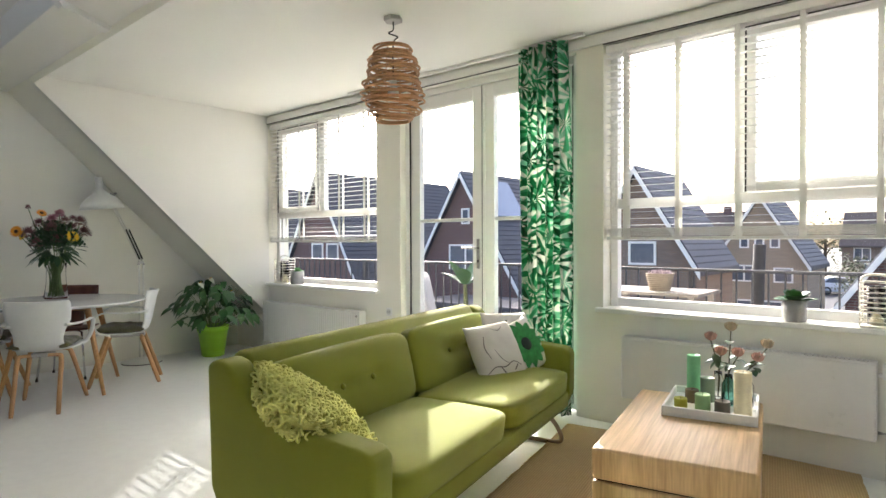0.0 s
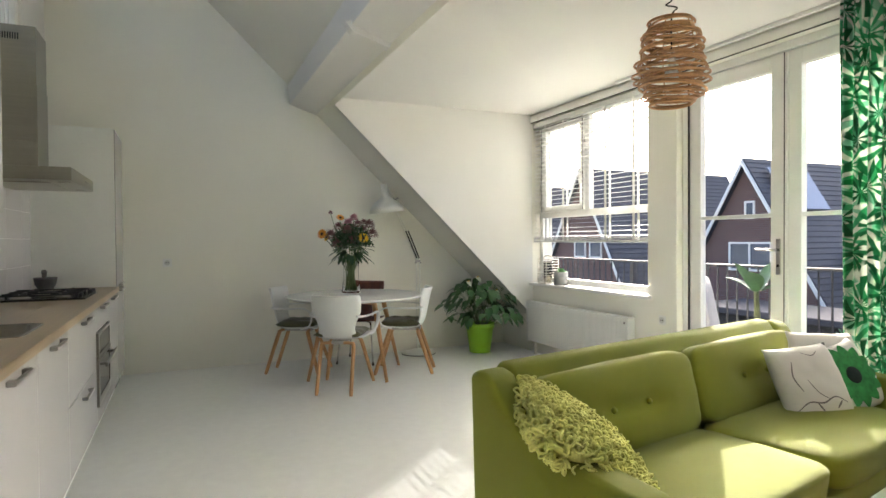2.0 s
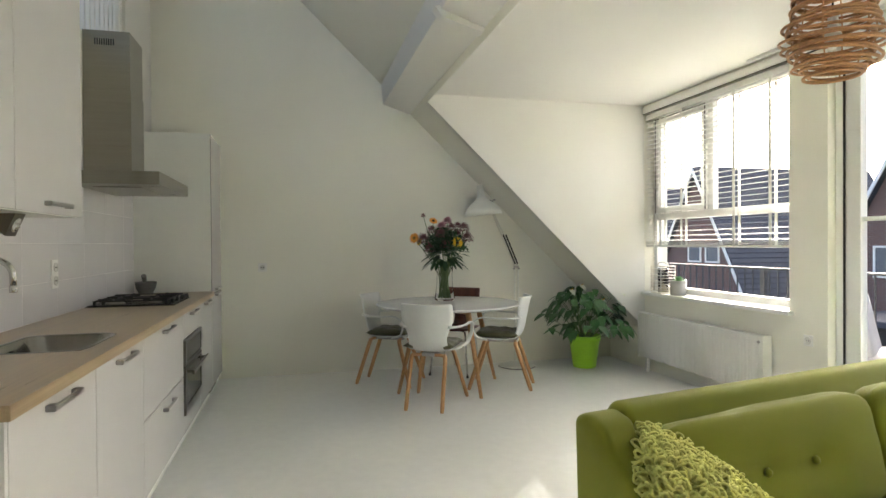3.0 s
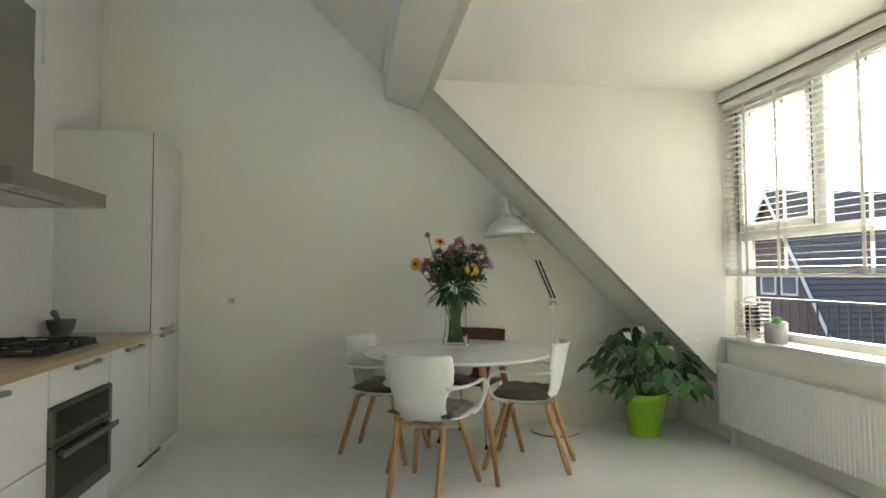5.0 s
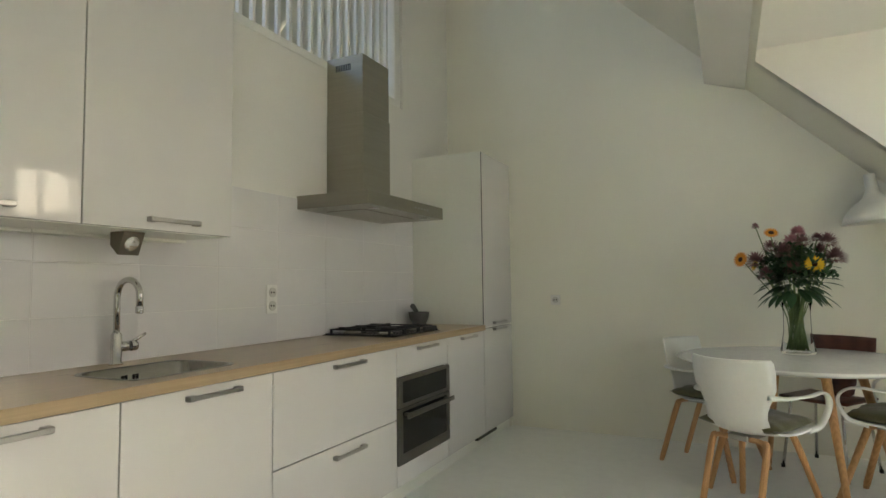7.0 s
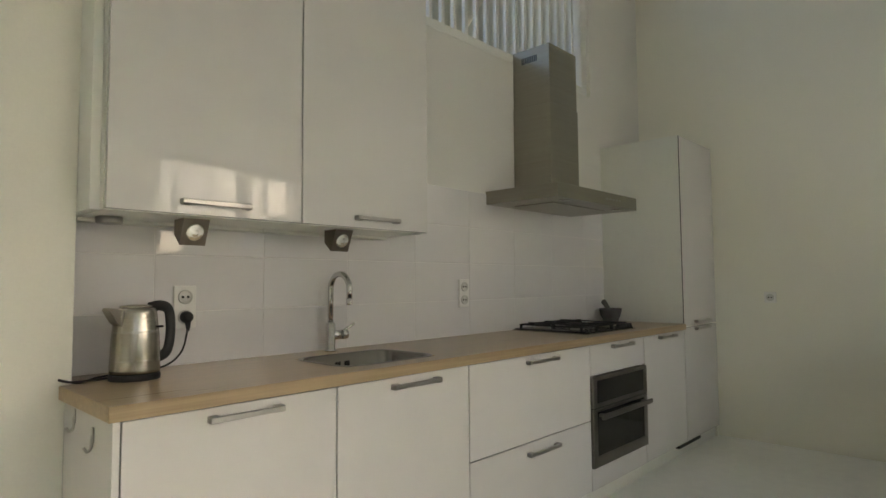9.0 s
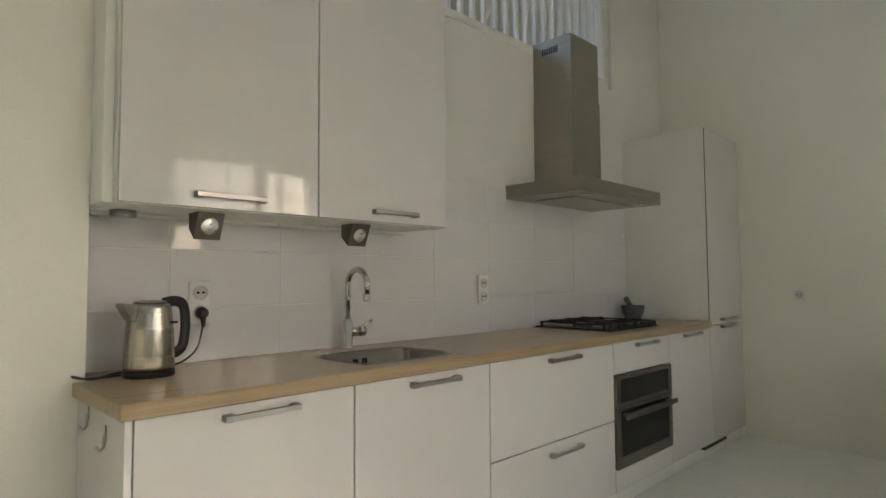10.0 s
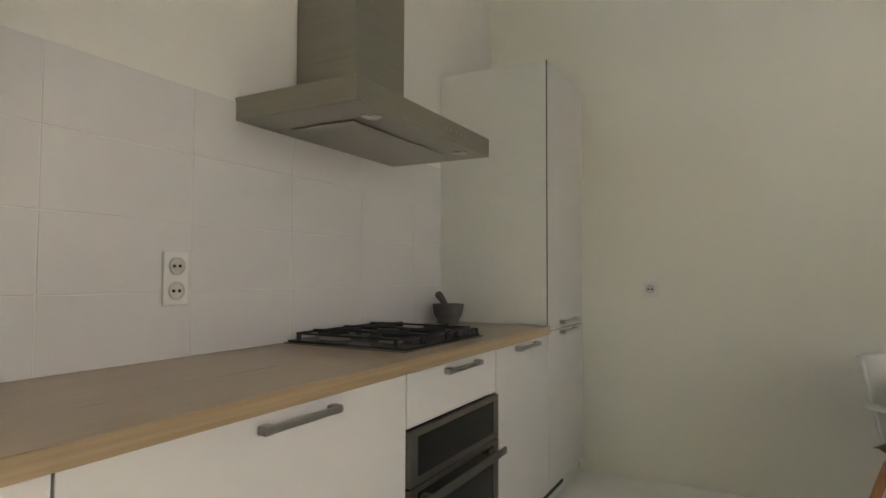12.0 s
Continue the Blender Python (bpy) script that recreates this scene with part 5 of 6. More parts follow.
# ---- living area ----
TURN_S = 11.6
SOFA = material("moss_green_wool", (0.205, 0.222, 0.014), 0.92, vary=0.10, scale=5, grain=420, bump=0.25, sheen=0.1)
sofa = thing("sofa", "moss green two-seat sofa with buttoned back on steel sled legs", "sofa", (2.526, 2.612, 0), TURN_S)


def soft_prism(bm, pts, axis, a, b, bevel, seg=4):
    tmp = bmesh.new()
    prism(tmp, pts, axis, a, b)
    bmesh.ops.recalc_face_normals(tmp, faces=tmp.faces[:])
    bmesh.ops.bevel(tmp, geom=tmp.edges[:], offset=bevel, segments=seg, profile=0.5, affect="EDGES", clamp_overlap=True)
    for f in tmp.faces:
        f.smooth = True
    merge(bm, tmp)


HL = 1.095
BRONZE = material("bronze_toned_steel", (0.34, 0.25, 0.19), 0.28, 1.0, vary=0.06)
arm = [(-0.33, 0.19), (-0.385, 0.30), (-0.40, 0.76), (-0.35, 0.783), (-0.285, 0.768), (-0.235, 0.70), (-0.14, 0.62), (0.02, 0.58), (0.34, 0.55), (0.375, 0.52), (0.37, 0.26), (0.335, 0.19)]
for s in (-1, 1):
    bm = bmesh.new()
    soft_prism(bm, arm, "y", s * (HL - 0.125), s * HL, 0.042, 5)
    part("arm", bm, SOFA, sofa)
bm = bmesh.new()
soft_prism(bm, [(-0.33, 0.19), (-0.385, 0.30), (-0.415, 0.76), (-0.385, 0.795), (-0.32, 0.79), (-0.27, 0.72), (-0.22, 0.30), (-0.22, 0.19)], "y", -HL + 0.127, HL - 0.127, 0.025)
part("backrest", bm, SOFA, sofa)
bm = bmesh.new()
soft_prism(bm, [(-0.215, 0.18), (0.355, 0.18), (0.37, 0.20), (0.37, 0.285), (-0.215, 0.285)], "y", -HL + 0.128, HL - 0.128, 0.012, 2)
part("seat_base", bm, SOFA, sofa)


def cushion_block(w, d, h, bulge, sag=0.0, n=16, m=14):
    """An upholstered block: rounded edges, crowned top. Its middle is at the origin."""
    bm = bmesh.new()
    bmesh.ops.create_cube(bm, size=1.0)
    bmesh.ops.subdivide_edges(bm, edges=bm.edges[:], cuts=11, use_grid_fill=True)
    for v in bm.verts:
        x, y, z = v.co * 2
        k = 7.0
        s = max(abs(x), abs(y), abs(z)) / (abs(x) ** k + abs(y) ** k + abs(z) ** k) ** (1 / k)
        x, y, z = x * s, y * s, z * s
        crown = (1 - x * x) * (1 - y * y)
        zz = z * h / 2 + (bulge * crown if z > 0 else 0)
        v.co = (x * w / 2 + 0.006 * noise.noise((y * 2, z * 2, w)), y * d / 2, zz + 0.004 * noise.noise((x * 2.5, y * 2.5, d)))
    for f in bm.faces:
        f.smooth = True
    return bm


half = HL - 0.13
for s in (-1, 1):
    bm = cushion_block(0.59, half - 0.006, 0.145, 0.022)
    bmesh.ops.translate(bm, verts=bm.verts[:], vec=(0.105, s * half / 2, 0.36))
    part("seat_cushion", bm, SOFA, sofa)
    bm = cushion_block(0.355, half - 0.012, 0.105, 0.02)
    for v in bm.verts:
        for by in (-0.11, 0.11):
            r2_ = ((v.co.x + 0.0) ** 2 + (v.co.y - by) ** 2) / 0.003
            if v.co.z > 0:
                v.co.z -= 0.02 * math.exp(-r2_)
        if v.co.z > 0 and abs(v.co.y) < 0.22:
            v.co.z -= 0.012 * math.exp(-(v.co.x / 0.03) ** 2) * min(1, (0.22 - abs(v.co.y)) / 0.06)
    m = Matrix.Translation((-0.20, s * half / 2, 0.582)) @ Matrix.Rotation(radians(76), 4, "Y")
    bmesh.ops.transform(bm, matrix=m, verts=bm.verts[:])
    bc_ = part("back_cushion", bm, SOFA, sofa)
    for by in (-0.11, 0.11):
        bm = bmesh.new()
        lathe(bm, [(0.011, 0.0), (0.014, 0.006), (0.010, 0.013), (0.003, 0.015)], 14)
        bmesh.ops.transform(bm, matrix=m @ Matrix.Translation((0, by, 0.048)), verts=bm.verts[:])
        part("button", bm, SOFA, bc_)
for s in (-1, 1):
    bm = bmesh.new()
    y = s * 0.80
    tube(bm, curve([(-0.24, y, 0.19), (-0.30, y, 0.12), (-0.33, y, 0.04), (-0.29, y, 0.0145), (-0.15, y, 0.0135), (0.18, y, 0.0135), (0.34, y, 0.0145), (0.375, y, 0.045), (0.34, y, 0.12), (0.27, y, 0.19)], 6), 0.013, 12)
    part("sled_leg", bm, BRONZE, sofa, "bent bronze-toned steel tube sled leg")

# loose cushions on the sofa
LINEN = material("printed_linen", (0.66, 0.63, 0.56), 0.9, vary=0.05, scale=6, grain=300, bump=0.15)
PRINT = material("grey_branch_print", (0.17, 0.15, 0.14), 0.9, vary=0.3)
PETAL = material("green_petal_print", (0.03, 0.22, 0.05), 0.9, vary=0.45, scale=25)
DEEP = material("black_flower_print", (0.01, 0.02, 0.012), 0.9, vary=0.2)


def pad_z(x, y, w, d, h, power=3.0):
    u, v = min(1, abs(2 * x / w)), min(1, abs(2 * y / d))
    return h / 2 * max(0, (1 - u ** power) * (1 - v ** power)) ** 0.5


def throw_cushion(at, lean, turn, spin, w, h, label, mat, decorate):
    c = thing("throw_cushion", label, "cushion", at, turn + TURN_S, "loose cushions on the sofa")
    m = Matrix.Rotation(radians(lean), 4, "Y") @ Matrix.Rotation(radians(spin), 4, "Z")
    bm = bmesh.new()
    pad(bm, w, w, h, 18, 3.0, 0.008, at[1])
    bmesh.ops.transform(bm, matrix=m, verts=bm.verts[:])
    part("cover", bm, mat, c)
    if decorate:
        decorate(c, m, w, h)
    return c


def strip(bm, pts, width, w, h):
    """A flat printed line that follows the cushion's face."""
    pts = curve([(x, y, 0) for x, y in pts], 6)
    rows = []
    for i, q in enumerate(pts):
        d = (pts[min(i + 1, len(pts) - 1)] - pts[max(i - 1, 0)]).normalized()
        nrm = Vector((-d.y, d.x, 0)) * width * (0.4 + 0.6 * math.sin(math.pi * (i + 0.5) / len(pts)))
        rows.append([bm.verts.new((p.x, p.y, pad_z(p.x, p.y, w, w, h) + 0.0055)) for p in (q + nrm, q - nrm)])
    for a, b in zip(rows, rows[1:]):
        bm.faces.new((a[0], a[1], b[1], b[0])).smooth = True


def branch_print(c, m, w, h):
    for pts, width in (
        ([(0.12, 0.11), (0.09, 0.05), (0.11, -0.02), (0.10, -0.09), (0.13, -0.15)], 0.0035),
        ([(0.10, 0.02), (0.06, -0.03), (0.0, -0.06)], 0.0025),
        ([(-0.09, -0.10), (-0.02, -0.12), (0.05, -0.10)], 0.0035),
        ([(-0.13, 0.06), (-0.11, 0.02), (-0.13, -0.03)], 0.0022),
        ([(0.11, 0.08), (0.14, 0.05)], 0.005),
        ([(0.11, -0.05), (0.15, -0.02)], 0.0045),
    ):
        bm = bmesh.new()
        strip(bm, pts, width, w, h)
        bmesh.ops.transform(bm, matrix=m, verts=bm.verts[:])
        part("branch_print", bm, PRINT, c, "grey printed blossom branch")


def flower_print(c, m, w, h):
    bm = bmesh.new()
    for k in range(13):
        a = 6.28319 * k / 13
        L = 0.155
        rows = []
        for i in range(8):
            t = i / 7
            r = 0.03 + (L - 0.03) * t
            wd = 0.036 * math.sin(math.pi * min(1, 0.12 + 0.86 * t)) ** 0.7
            rows.append([(r * math.cos(a) - s * wd * math.sin(a), r * math.sin(a) + s * wd * math.cos(a)) for s in (-1, 0, 1)])
        vs = [[bm.verts.new((x, y, pad_z(x, y, w, w, h) + 0.0045 + 0.0004 * (k % 3))) for x, y in r] for r in rows]
        for p0, p1 in zip(vs, vs[1:]):
            for i in (0, 1):
                bm.faces.new((p0[i], p0[i + 1], p1[i + 1], p1[i])).smooth = True
    bmesh.ops.transform(bm, matrix=m, verts=bm.verts[:])
    part("flower_print", bm, PETAL, c, "large printed green flower")
    bm = bmesh.new()
    lathe(bm, [(0.045, h / 2 + 0.0015), (0.04, h / 2 + 0.0062), (0.005, h / 2 + 0.0065)], 20)
    bmesh.ops.transform(bm, matrix=m, verts=bm.verts[:])
    part("flower_heart", bm, DEEP, c, "dark printed flower heart")


def on_sofa(x, y, z):
    a = radians(TURN_S)
    return (2.526 + x * math.cos(a) - y * math.sin(a), 2.612 + x * math.sin(a) + y * math.cos(a), z)


throw_cushion(on_sofa(0.03, 0.615, 0.56), 62, -26, 4, 0.365, 0.13, "off-white cushion printed with a grey blossom branch", LINEN, branch_print)
throw_cushion(on_sofa(0.09, 0.865, 0.555), 62, -24, 14, 0.35, 0.11, "white cushion printed with a large green flower", LINEN, flower_print)
throw_cushion(on_sofa(0.02, 0.865, 0.565), 70, -20, -4, 0.43, 0.11, "plain off-white cushion leaning in the sofa corner", LINEN, None)
SHAG = material("lime_shag_wool", (0.70, 0.69, 0.21), 0.95, vary=0.25, scale=20, grain=200, bump=0.3)
shag = throw_cushion(on_sofa(-0.05, -0.905, 0.57), 36, 48, 10, 0.43, 0.12, "lime green shaggy loop cushion against the arm", SHAG, None)
m_s = Matrix.Rotation(radians(36), 4, "Y") @ Matrix.Rotation(radians(10), 4, "Z")
bm = bmesh.new()
for k in range(2300):
    x, y = random.uniform(-0.218, 0.218), random.uniform(-0.218, 0.218)
    side = 1 if k < 1600 else -1
    z = pad_z(x, y, 0.43, 0.43, 0.12) * side
    c = Vector((x, y, z))
    n = Vector((x * 1.4, y * 1.4, 0.30 * side + z)).normalized()
    d1 = n.cross(Vector((random.uniform(-1, 1), random.uniform(-1, 1), random.uniform(-1, 1)))).normalized()
    lie = (n * random.uniform(0.35, 1.0) + n.cross(d1) * random.uniform(-0.8, 0.8)).normalized()
    wide, tall = random.uniform(0.009, 0.015), random.uniform(0.026, 0.046)
    pts = [c + d1 * (wide * math.sin(a) * (0.5 + 0.5 * math.sin(a / 2))) + lie * (tall * max(0.0, math.sin(a / 2)) ** 1.3) for a in [6.28319 * i / 11 for i in range(12)]]
    tube(bm, pts, [0.0050 if i % 2 else 0.0034 for i in range(len(pts))], 5, caps=False)
bmesh.ops.transform(bm, matrix=m_s, verts=bm.verts[:])
tagged(part("pile", bm, SHAG, shag), kind="stuff")

# rug and coffee table
JUTE = wave_material("woven_jute", (0.56, 0.41, 0.21), (0.42, 0.29, 0.14), 0.95, scale=26, distort=1.5, stretch=(1, 1, 1), bump=0.6, direction="X")
rug = thing("rug", "flat woven jute rug on the white floor", "rug", (3.53, 3.10, 0.0), TURN_S)
bm = bmesh.new()
n = 40
top_ = [[bm.verts.new((-0.79 + 1.58 * i / n + 0.006 * noise.noise((j * 0.5, 3, 1)) * (i in (0, n)), -0.92 + 1.84 * j / n + 0.006 * noise.noise((i * 0.5, 7, 1)), 0.009 + 0.002 * noise.noise((i * 0.3, j * 0.3, 0)))) for i in range(n + 1)] for j in range(n + 1)]
for a, b in zip(top_, top_[1:]):
    for i in range(n):
        bm.faces.new((a[i], a[i + 1], b[i + 1], b[i])).smooth = True
edge = [e for e in bm.edges if e.is_boundary]
ext = bmesh.ops.extrude_edge_only(bm, edges=edge)
for v in [g for g in ext["geom"] if isinstance(g, bmesh.types.BMVert)]:
    v.co.z = 0.0005
part("weave", bm, JUTE, rug)
OAK = material("brushed_oak", (0.62, 0.42, 0.19), 0.45, second=(0.42, 0.27, 0.105), mix=0.36, scale=2.6, grain=8, stretch=(14, 0.5, 0.9), bump=0.25, coat=0.0, vary=0.08)
ct = thing("coffee_table", "chunky brushed oak coffee table with drawer, on the rug", "coffee table", (3.575, 3.09, 0.0115), TURN_S)
bm = bmesh.new()
soft_prism(bm, [(-0.285, 0.262), (0.308, 0.262), (0.308, 0.388), (-0.285, 0.388)], "y", -0.53, 0.53, 0.016, 3)
part("top_block", bm, OAK, ct)
bm = bmesh.new()
soft_prism(bm, [(-0.283, 0.05), (0.306, 0.05), (0.306, 0.255), (-0.283, 0.255)], "y", -0.528, 0.528, 0.010, 2)
part("drawer_block", bm, OAK, ct)
part("plinth", B(-0.24, 0.24, -0.48, 0.48, 0, 0.049, bevel=0.002), RUBBER, ct)
part("shadow_gap", B(-0.27, 0.27, -0.51, 0.51, 0.2552, 0.2618), BLACK, ct)
TZ = 0.4


tray = thing("tray", "white rectangular wooden tray on the coffee table", "tray", (3.608, 3.385, TZ), TURN_S)
bm = bmesh.new()
box(bm, -0.20, 0.20, -0.225, 0.225, 0.0, 0.010)
part("bottom", bm, TRIM, tray)
for a in ((-0.20, 0.20, -0.225, -0.213), (-0.20, 0.20, 0.213, 0.225), (-0.20, -0.188, -0.2128, 0.2128), (0.188, 0.20, -0.2128, 0.2128)):
    part("side", B(*a, 0.0102, 0.045, bevel=0.002), TRIM, tray)


def candle(x, y, r, h, color, label):
    c = thing("candle", label, "candle", (x, y, TZ + 0.0105), group="candles on the tray")
    wm = material("wax_" + label.split()[0], color, 0.5, vary=0.08, scale=12, grain=60, bump=0.03)
    bm = bmesh.new()
    lathe(bm, [(r * 0.97, 0.0), (r, 0.004), (r, h - 0.004), (r * 0.94, h), (r * 0.8, h - 0.004), (r * 0.2, h - 0.008)], 24)
    part("wax", bm, wm, c)
    bm = bmesh.new()
    tube(bm, [(0, 0, h - 0.010), (0.001, 0.0, h + 0.006)], 0.0012, 6)
    part("wick", bm, BLACK, c, "burnt wick")


candle(3.505, 3.245, 0.030, 0.055, (0.42, 0.42, 0.03), "yellow-green short round candle on the tray")
candle(3.505, 3.41, 0.033, 0.065, (0.12, 0.09, 0.06), "brown short candle on the tray")
candle(3.475, 3.53, 0.033, 0.215, (0.22, 0.58, 0.28), "green tall candle on the tray")
candle(3.560, 3.475, 0.034, 0.12, (0.22, 0.30, 0.20), "grey-green candle on the tray")
candle(3.600, 3.265, 0.034, 0.085, (0.30, 0.50, 0.22), "light-green candle on the tray")
candle(3.682, 3.285, 0.034, 0.062, (0.17, 0.14, 0.10), "taupe short candle on the tray")
candle(3.762, 3.315, 0.038, 0.205, (0.80, 0.72, 0.48), "cream tall pillar candle on the tray")
roses = thing("rose_bottles", "dried pink roses in small glass bottles on the tray", "vase", (3.66, 3.47, TZ + 0.0105))
ROSE = material("dried_rose_petal", (0.50, 0.29, 0.23), 0.75, vary=0.2, scale=20)
ROSE_P = material("pale_dried_rose", (0.52, 0.41, 0.27), 0.75, vary=0.2, scale=20)
TEAL = glass_material("teal_glass", (0.35, 0.62, 0.55), 0.02)
for x, y, mt in ((0.0, 0.0, TEAL), (0.075, 0.03, GLASS), (-0.06, 0.04, GLASS)):
    bm = bmesh.new()
    lathe(bm, [(0.03, 0.0), (0.032, 0.004), (0.032, 0.10), (0.020, 0.125), (0.018, 0.15), (0.0165, 0.15), (0.0185, 0.122), (0.030, 0.098), (0.029, 0.006), (0.004, 0.005)], 20, (x, y, 0))
    part("bottle", bm, mt, roses)
TWIG = material("dry_rose_stem", (0.07, 0.06, 0.03), 0.7, vary=0.3)
for (hx, hy, hz), (bx, by), mt in (((0.015, -0.02, 0.37), (0, 0), ROSE_P), ((-0.075, -0.03, 0.315), (-0.06, 0.04), ROSE), ((0.17, 0.0, 0.30), (0.075, 0.03), ROSE_P), ((-0.03, -0.02, 0.245), (-0.06, 0.04), ROSE), ((0.05, -0.03, 0.25), (0, 0), ROSE), ((0.135, -0.02, 0.235), (0.075, 0.03), ROSE)):
    bm = bmesh.new()
    tube(bm, curve([(bx, by, 0.02), (bx * 0.9, by * 0.9, 0.15), (hx, hy, hz)], 6), 0.0032, 7)
    part("stem", bm, TWIG, roses)
    bm = bmesh.new()
    for ring, (cnt, r, h, tilt) in enumerate(((5, 0.007, 0.046, 0.10), (6, 0.014, 0.047, 0.28), (7, 0.019, 0.044, 0.50))):
        for k in range(cnt):
            a = 6.28319 * k / cnt + ring * 0.5
            leaf_blade(bm, (hx + r * 0.4 * math.cos(a), hy + r * 0.4 * math.sin(a), hz), (hx + (r + h * tilt * 0.5) * math.cos(a), hy + (r + h * tilt * 0.5) * math.sin(a), hz + h * (1 - 0.4 * tilt)), 0.013, 0, -0.5, 4)
    part("rose", bm, mt, roses)
    for k in range(3):
        a = k * 2.1 + hx * 40
        s = Vector((bx, by, 0.15)).lerp(Vector((hx, hy, hz)), 0.35 + 0.2 * k)
        bm = bmesh.new()
        leaf_blade(bm, s, s + Vector((0.05 * math.cos(a), 0.05 * math.sin(a), random.uniform(-0.045, 0.035))), 0.022, 0.015, 0.35, 6)
        part("leaf", bm, DARKLEAF, roses)

# rattan pendant lamp
pend = thing("pendant_lamp", "ball-shaped pendant lamp of loose rattan hoops, unlit", "pendant lamp", (1.845, 2.954, 0))
RATTAN = material("rattan_cane", (0.50, 0.27, 0.12), 0.5, vary=0.3, scale=8, grain=60, bump=0.15)
bm = bmesh.new()
lathe(bm, [(0.058, ZC - 0.002), (0.060, ZC - 0.012), (0.060, ZC - 0.026), (0.055, ZC - 0.03)], 6, smooth=False)
part("ceiling_rose", bm, HANDLE, pend, "hexagonal metal ceiling plate")
bm = bmesh.new()
tube(bm, curve([(0, 0, ZC - 0.03), (0.0, 0.0, ZC - 0.08), (-0.022, -0.018, ZC - 0.10), (0.022, 0.018, ZC - 0.125), (0, 0, ZC - 0.17), (0, 0, 2.22)], 6), 0.0042, 8)
part("cord", bm, RUBBER, pend, "dark kinked cord")
for k in range(34):
    t = k / 33
    z = 1.975 + 0.45 * t
    r = 0.092 + 0.070 * math.sin(math.pi * min(1, 0.12 + t * 0.86)) ** 0.9 + random.uniform(-0.022, 0.048) * math.sin(math.pi * t)
    tx, ty, ph = random.uniform(-0.10, 0.10), random.uniform(-0.10, 0.10), random.uniform(0, 6)
    if k in (0, 1, 32, 33):
        tx = ty = 0.01
        r = 0.106 if k < 2 else 0.112
    ox, oy = random.uniform(-0.012, 0.012), random.uniform(-0.012, 0.012)
    pts = []
    for i in range(36):
        a = 6.28319 * i / 36
        rr = r * (1 + 0.015 * math.sin(2 * a + ph))
        pts.append((ox + rr * math.cos(a), oy + rr * math.sin(a), z + rr * (tx * math.cos(a) + ty * math.sin(a))))
    bm = bmesh.new()
    tube(bm, pts, random.uniform(0.0055, 0.0075), 7, closed=True)
    part("hoop", bm, RATTAN, pend)
for k in range(6):
    a = k * 1.047
    bm = bmesh.new()
    tube(bm, curve([(0.104 * math.cos(a), 0.104 * math.sin(a), 1.975), (0.155 * math.cos(a), 0.155 * math.sin(a), 2.10), (0.16 * math.cos(a), 0.16 * math.sin(a), 2.25), (0.110 * math.cos(a), 0.110 * math.sin(a), 2.425)], 5), 0.003, 6)
    part("rib", bm, RATTAN, pend)
bm = bmesh.new()
lathe(bm, [(0.02, 2.24), (0.02, 2.19), (0.035, 2.15), (0.035, 2.12), (0.01, 2.095)], 16)
part("bulb", bm, WHITE_PLASTIC, pend, "unlit bulb")

# ---- balcony ----
DECK = material("grey_balcony_tile", (0.16, 0.155, 0.15), 0.85, vary=0.15, grain=60, bump=0.15)
STEELB = material("black_railing_paint", (0.035, 0.036, 0.04), 0.4, vary=0.2)
structure("balcony_floor", B(-3.6, 7.0, YW + WT + 0.004, 5.75, -0.25, -0.03), DECK, "grey tiled balcony floor", "floor")
br = thing("balcony_railing", "black steel balcony railing with thin bars", "railing", (0, 5.6, -0.03))
part("top_rail", B(-3.55, 6.95, -0.022, 0.022, 0.985, 1.01, bevel=0.003), STEELB, br)
part("lower_rail", B(-3.55, 6.95, -0.015, 0.015, 0.10, 0.125, bevel=0.003), STEELB, br)
bm = bmesh.new()
box(bm, -0.0065, 0.0065, -0.0065, 0.0065, 0.125, 0.985)
bar = mesh_of("bar", bm, STEELB)
for k in range(88):
    o = new("bar", bar)
    o.parent = br
    o.location = (-3.45 + k * 0.118, 0, 0)
for x in (-3.5, -1.4, 0.7, 2.8, 4.9, 6.9):
    part("post", B(x - 0.02, x + 0.02, -0.02, 0.02, 0, 0.985, bevel=0.002), STEELB, br)
GREYCLOTH = material("grey_outdoor_cushion", (0.34, 0.33, 0.33), 0.9, vary=0.1, grain=200, bump=0.2)
ac = thing("garden_armchair", "outdoor lounge chair with light grey cushions on the balcony", "armchair", (0.66, 4.90, -0.03), 35)
for name, w, d_, h, loc, rot in (("seat_cushion", 0.58, 0.6, 0.16, (0, 0.02, 0.40), None), ("back_cushion", 0.16, 0.58, 0.52, (-0.27, 0.02, 0.66), -12)):
    bm = cushion_block(w, d_, h, 0.02)
    if rot:
        bmesh.ops.rotate(bm, verts=bm.verts[:], matrix=Matrix.Rotation(radians(rot), 3, "Y"))
    bmesh.ops.translate(bm, verts=bm.verts[:], vec=loc)
    part(name, bm, GREYCLOTH, ac)
bm = bmesh.new()
box(bm, -0.32, 0.32, -0.30, 0.34, 0.24, 0.315, 0.01)
part("frame", bm, RUBBER, ac)
for sx in (-0.28, 0.28):
    for sy in (-0.26, 0.30):
        part("leg", B(sx - 0.02, sx + 0.02, sy - 0.02, sy + 0.02, 0, 0.239, bevel=0.003), RUBBER, ac)
TERRA = material("terracotta", (0.24, 0.15, 0.10), 0.85, vary=0.15, grain=60, bump=0.1)
BANANA = material("banana_leaf", (0.045, 0.12, 0.045), 0.4, vary=0.3, scale=6)
TRUNK = material("fibrous_trunk", (0.12, 0.13, 0.06), 0.9, vary=0.4, scale=20, grain=90, bump=0.5)
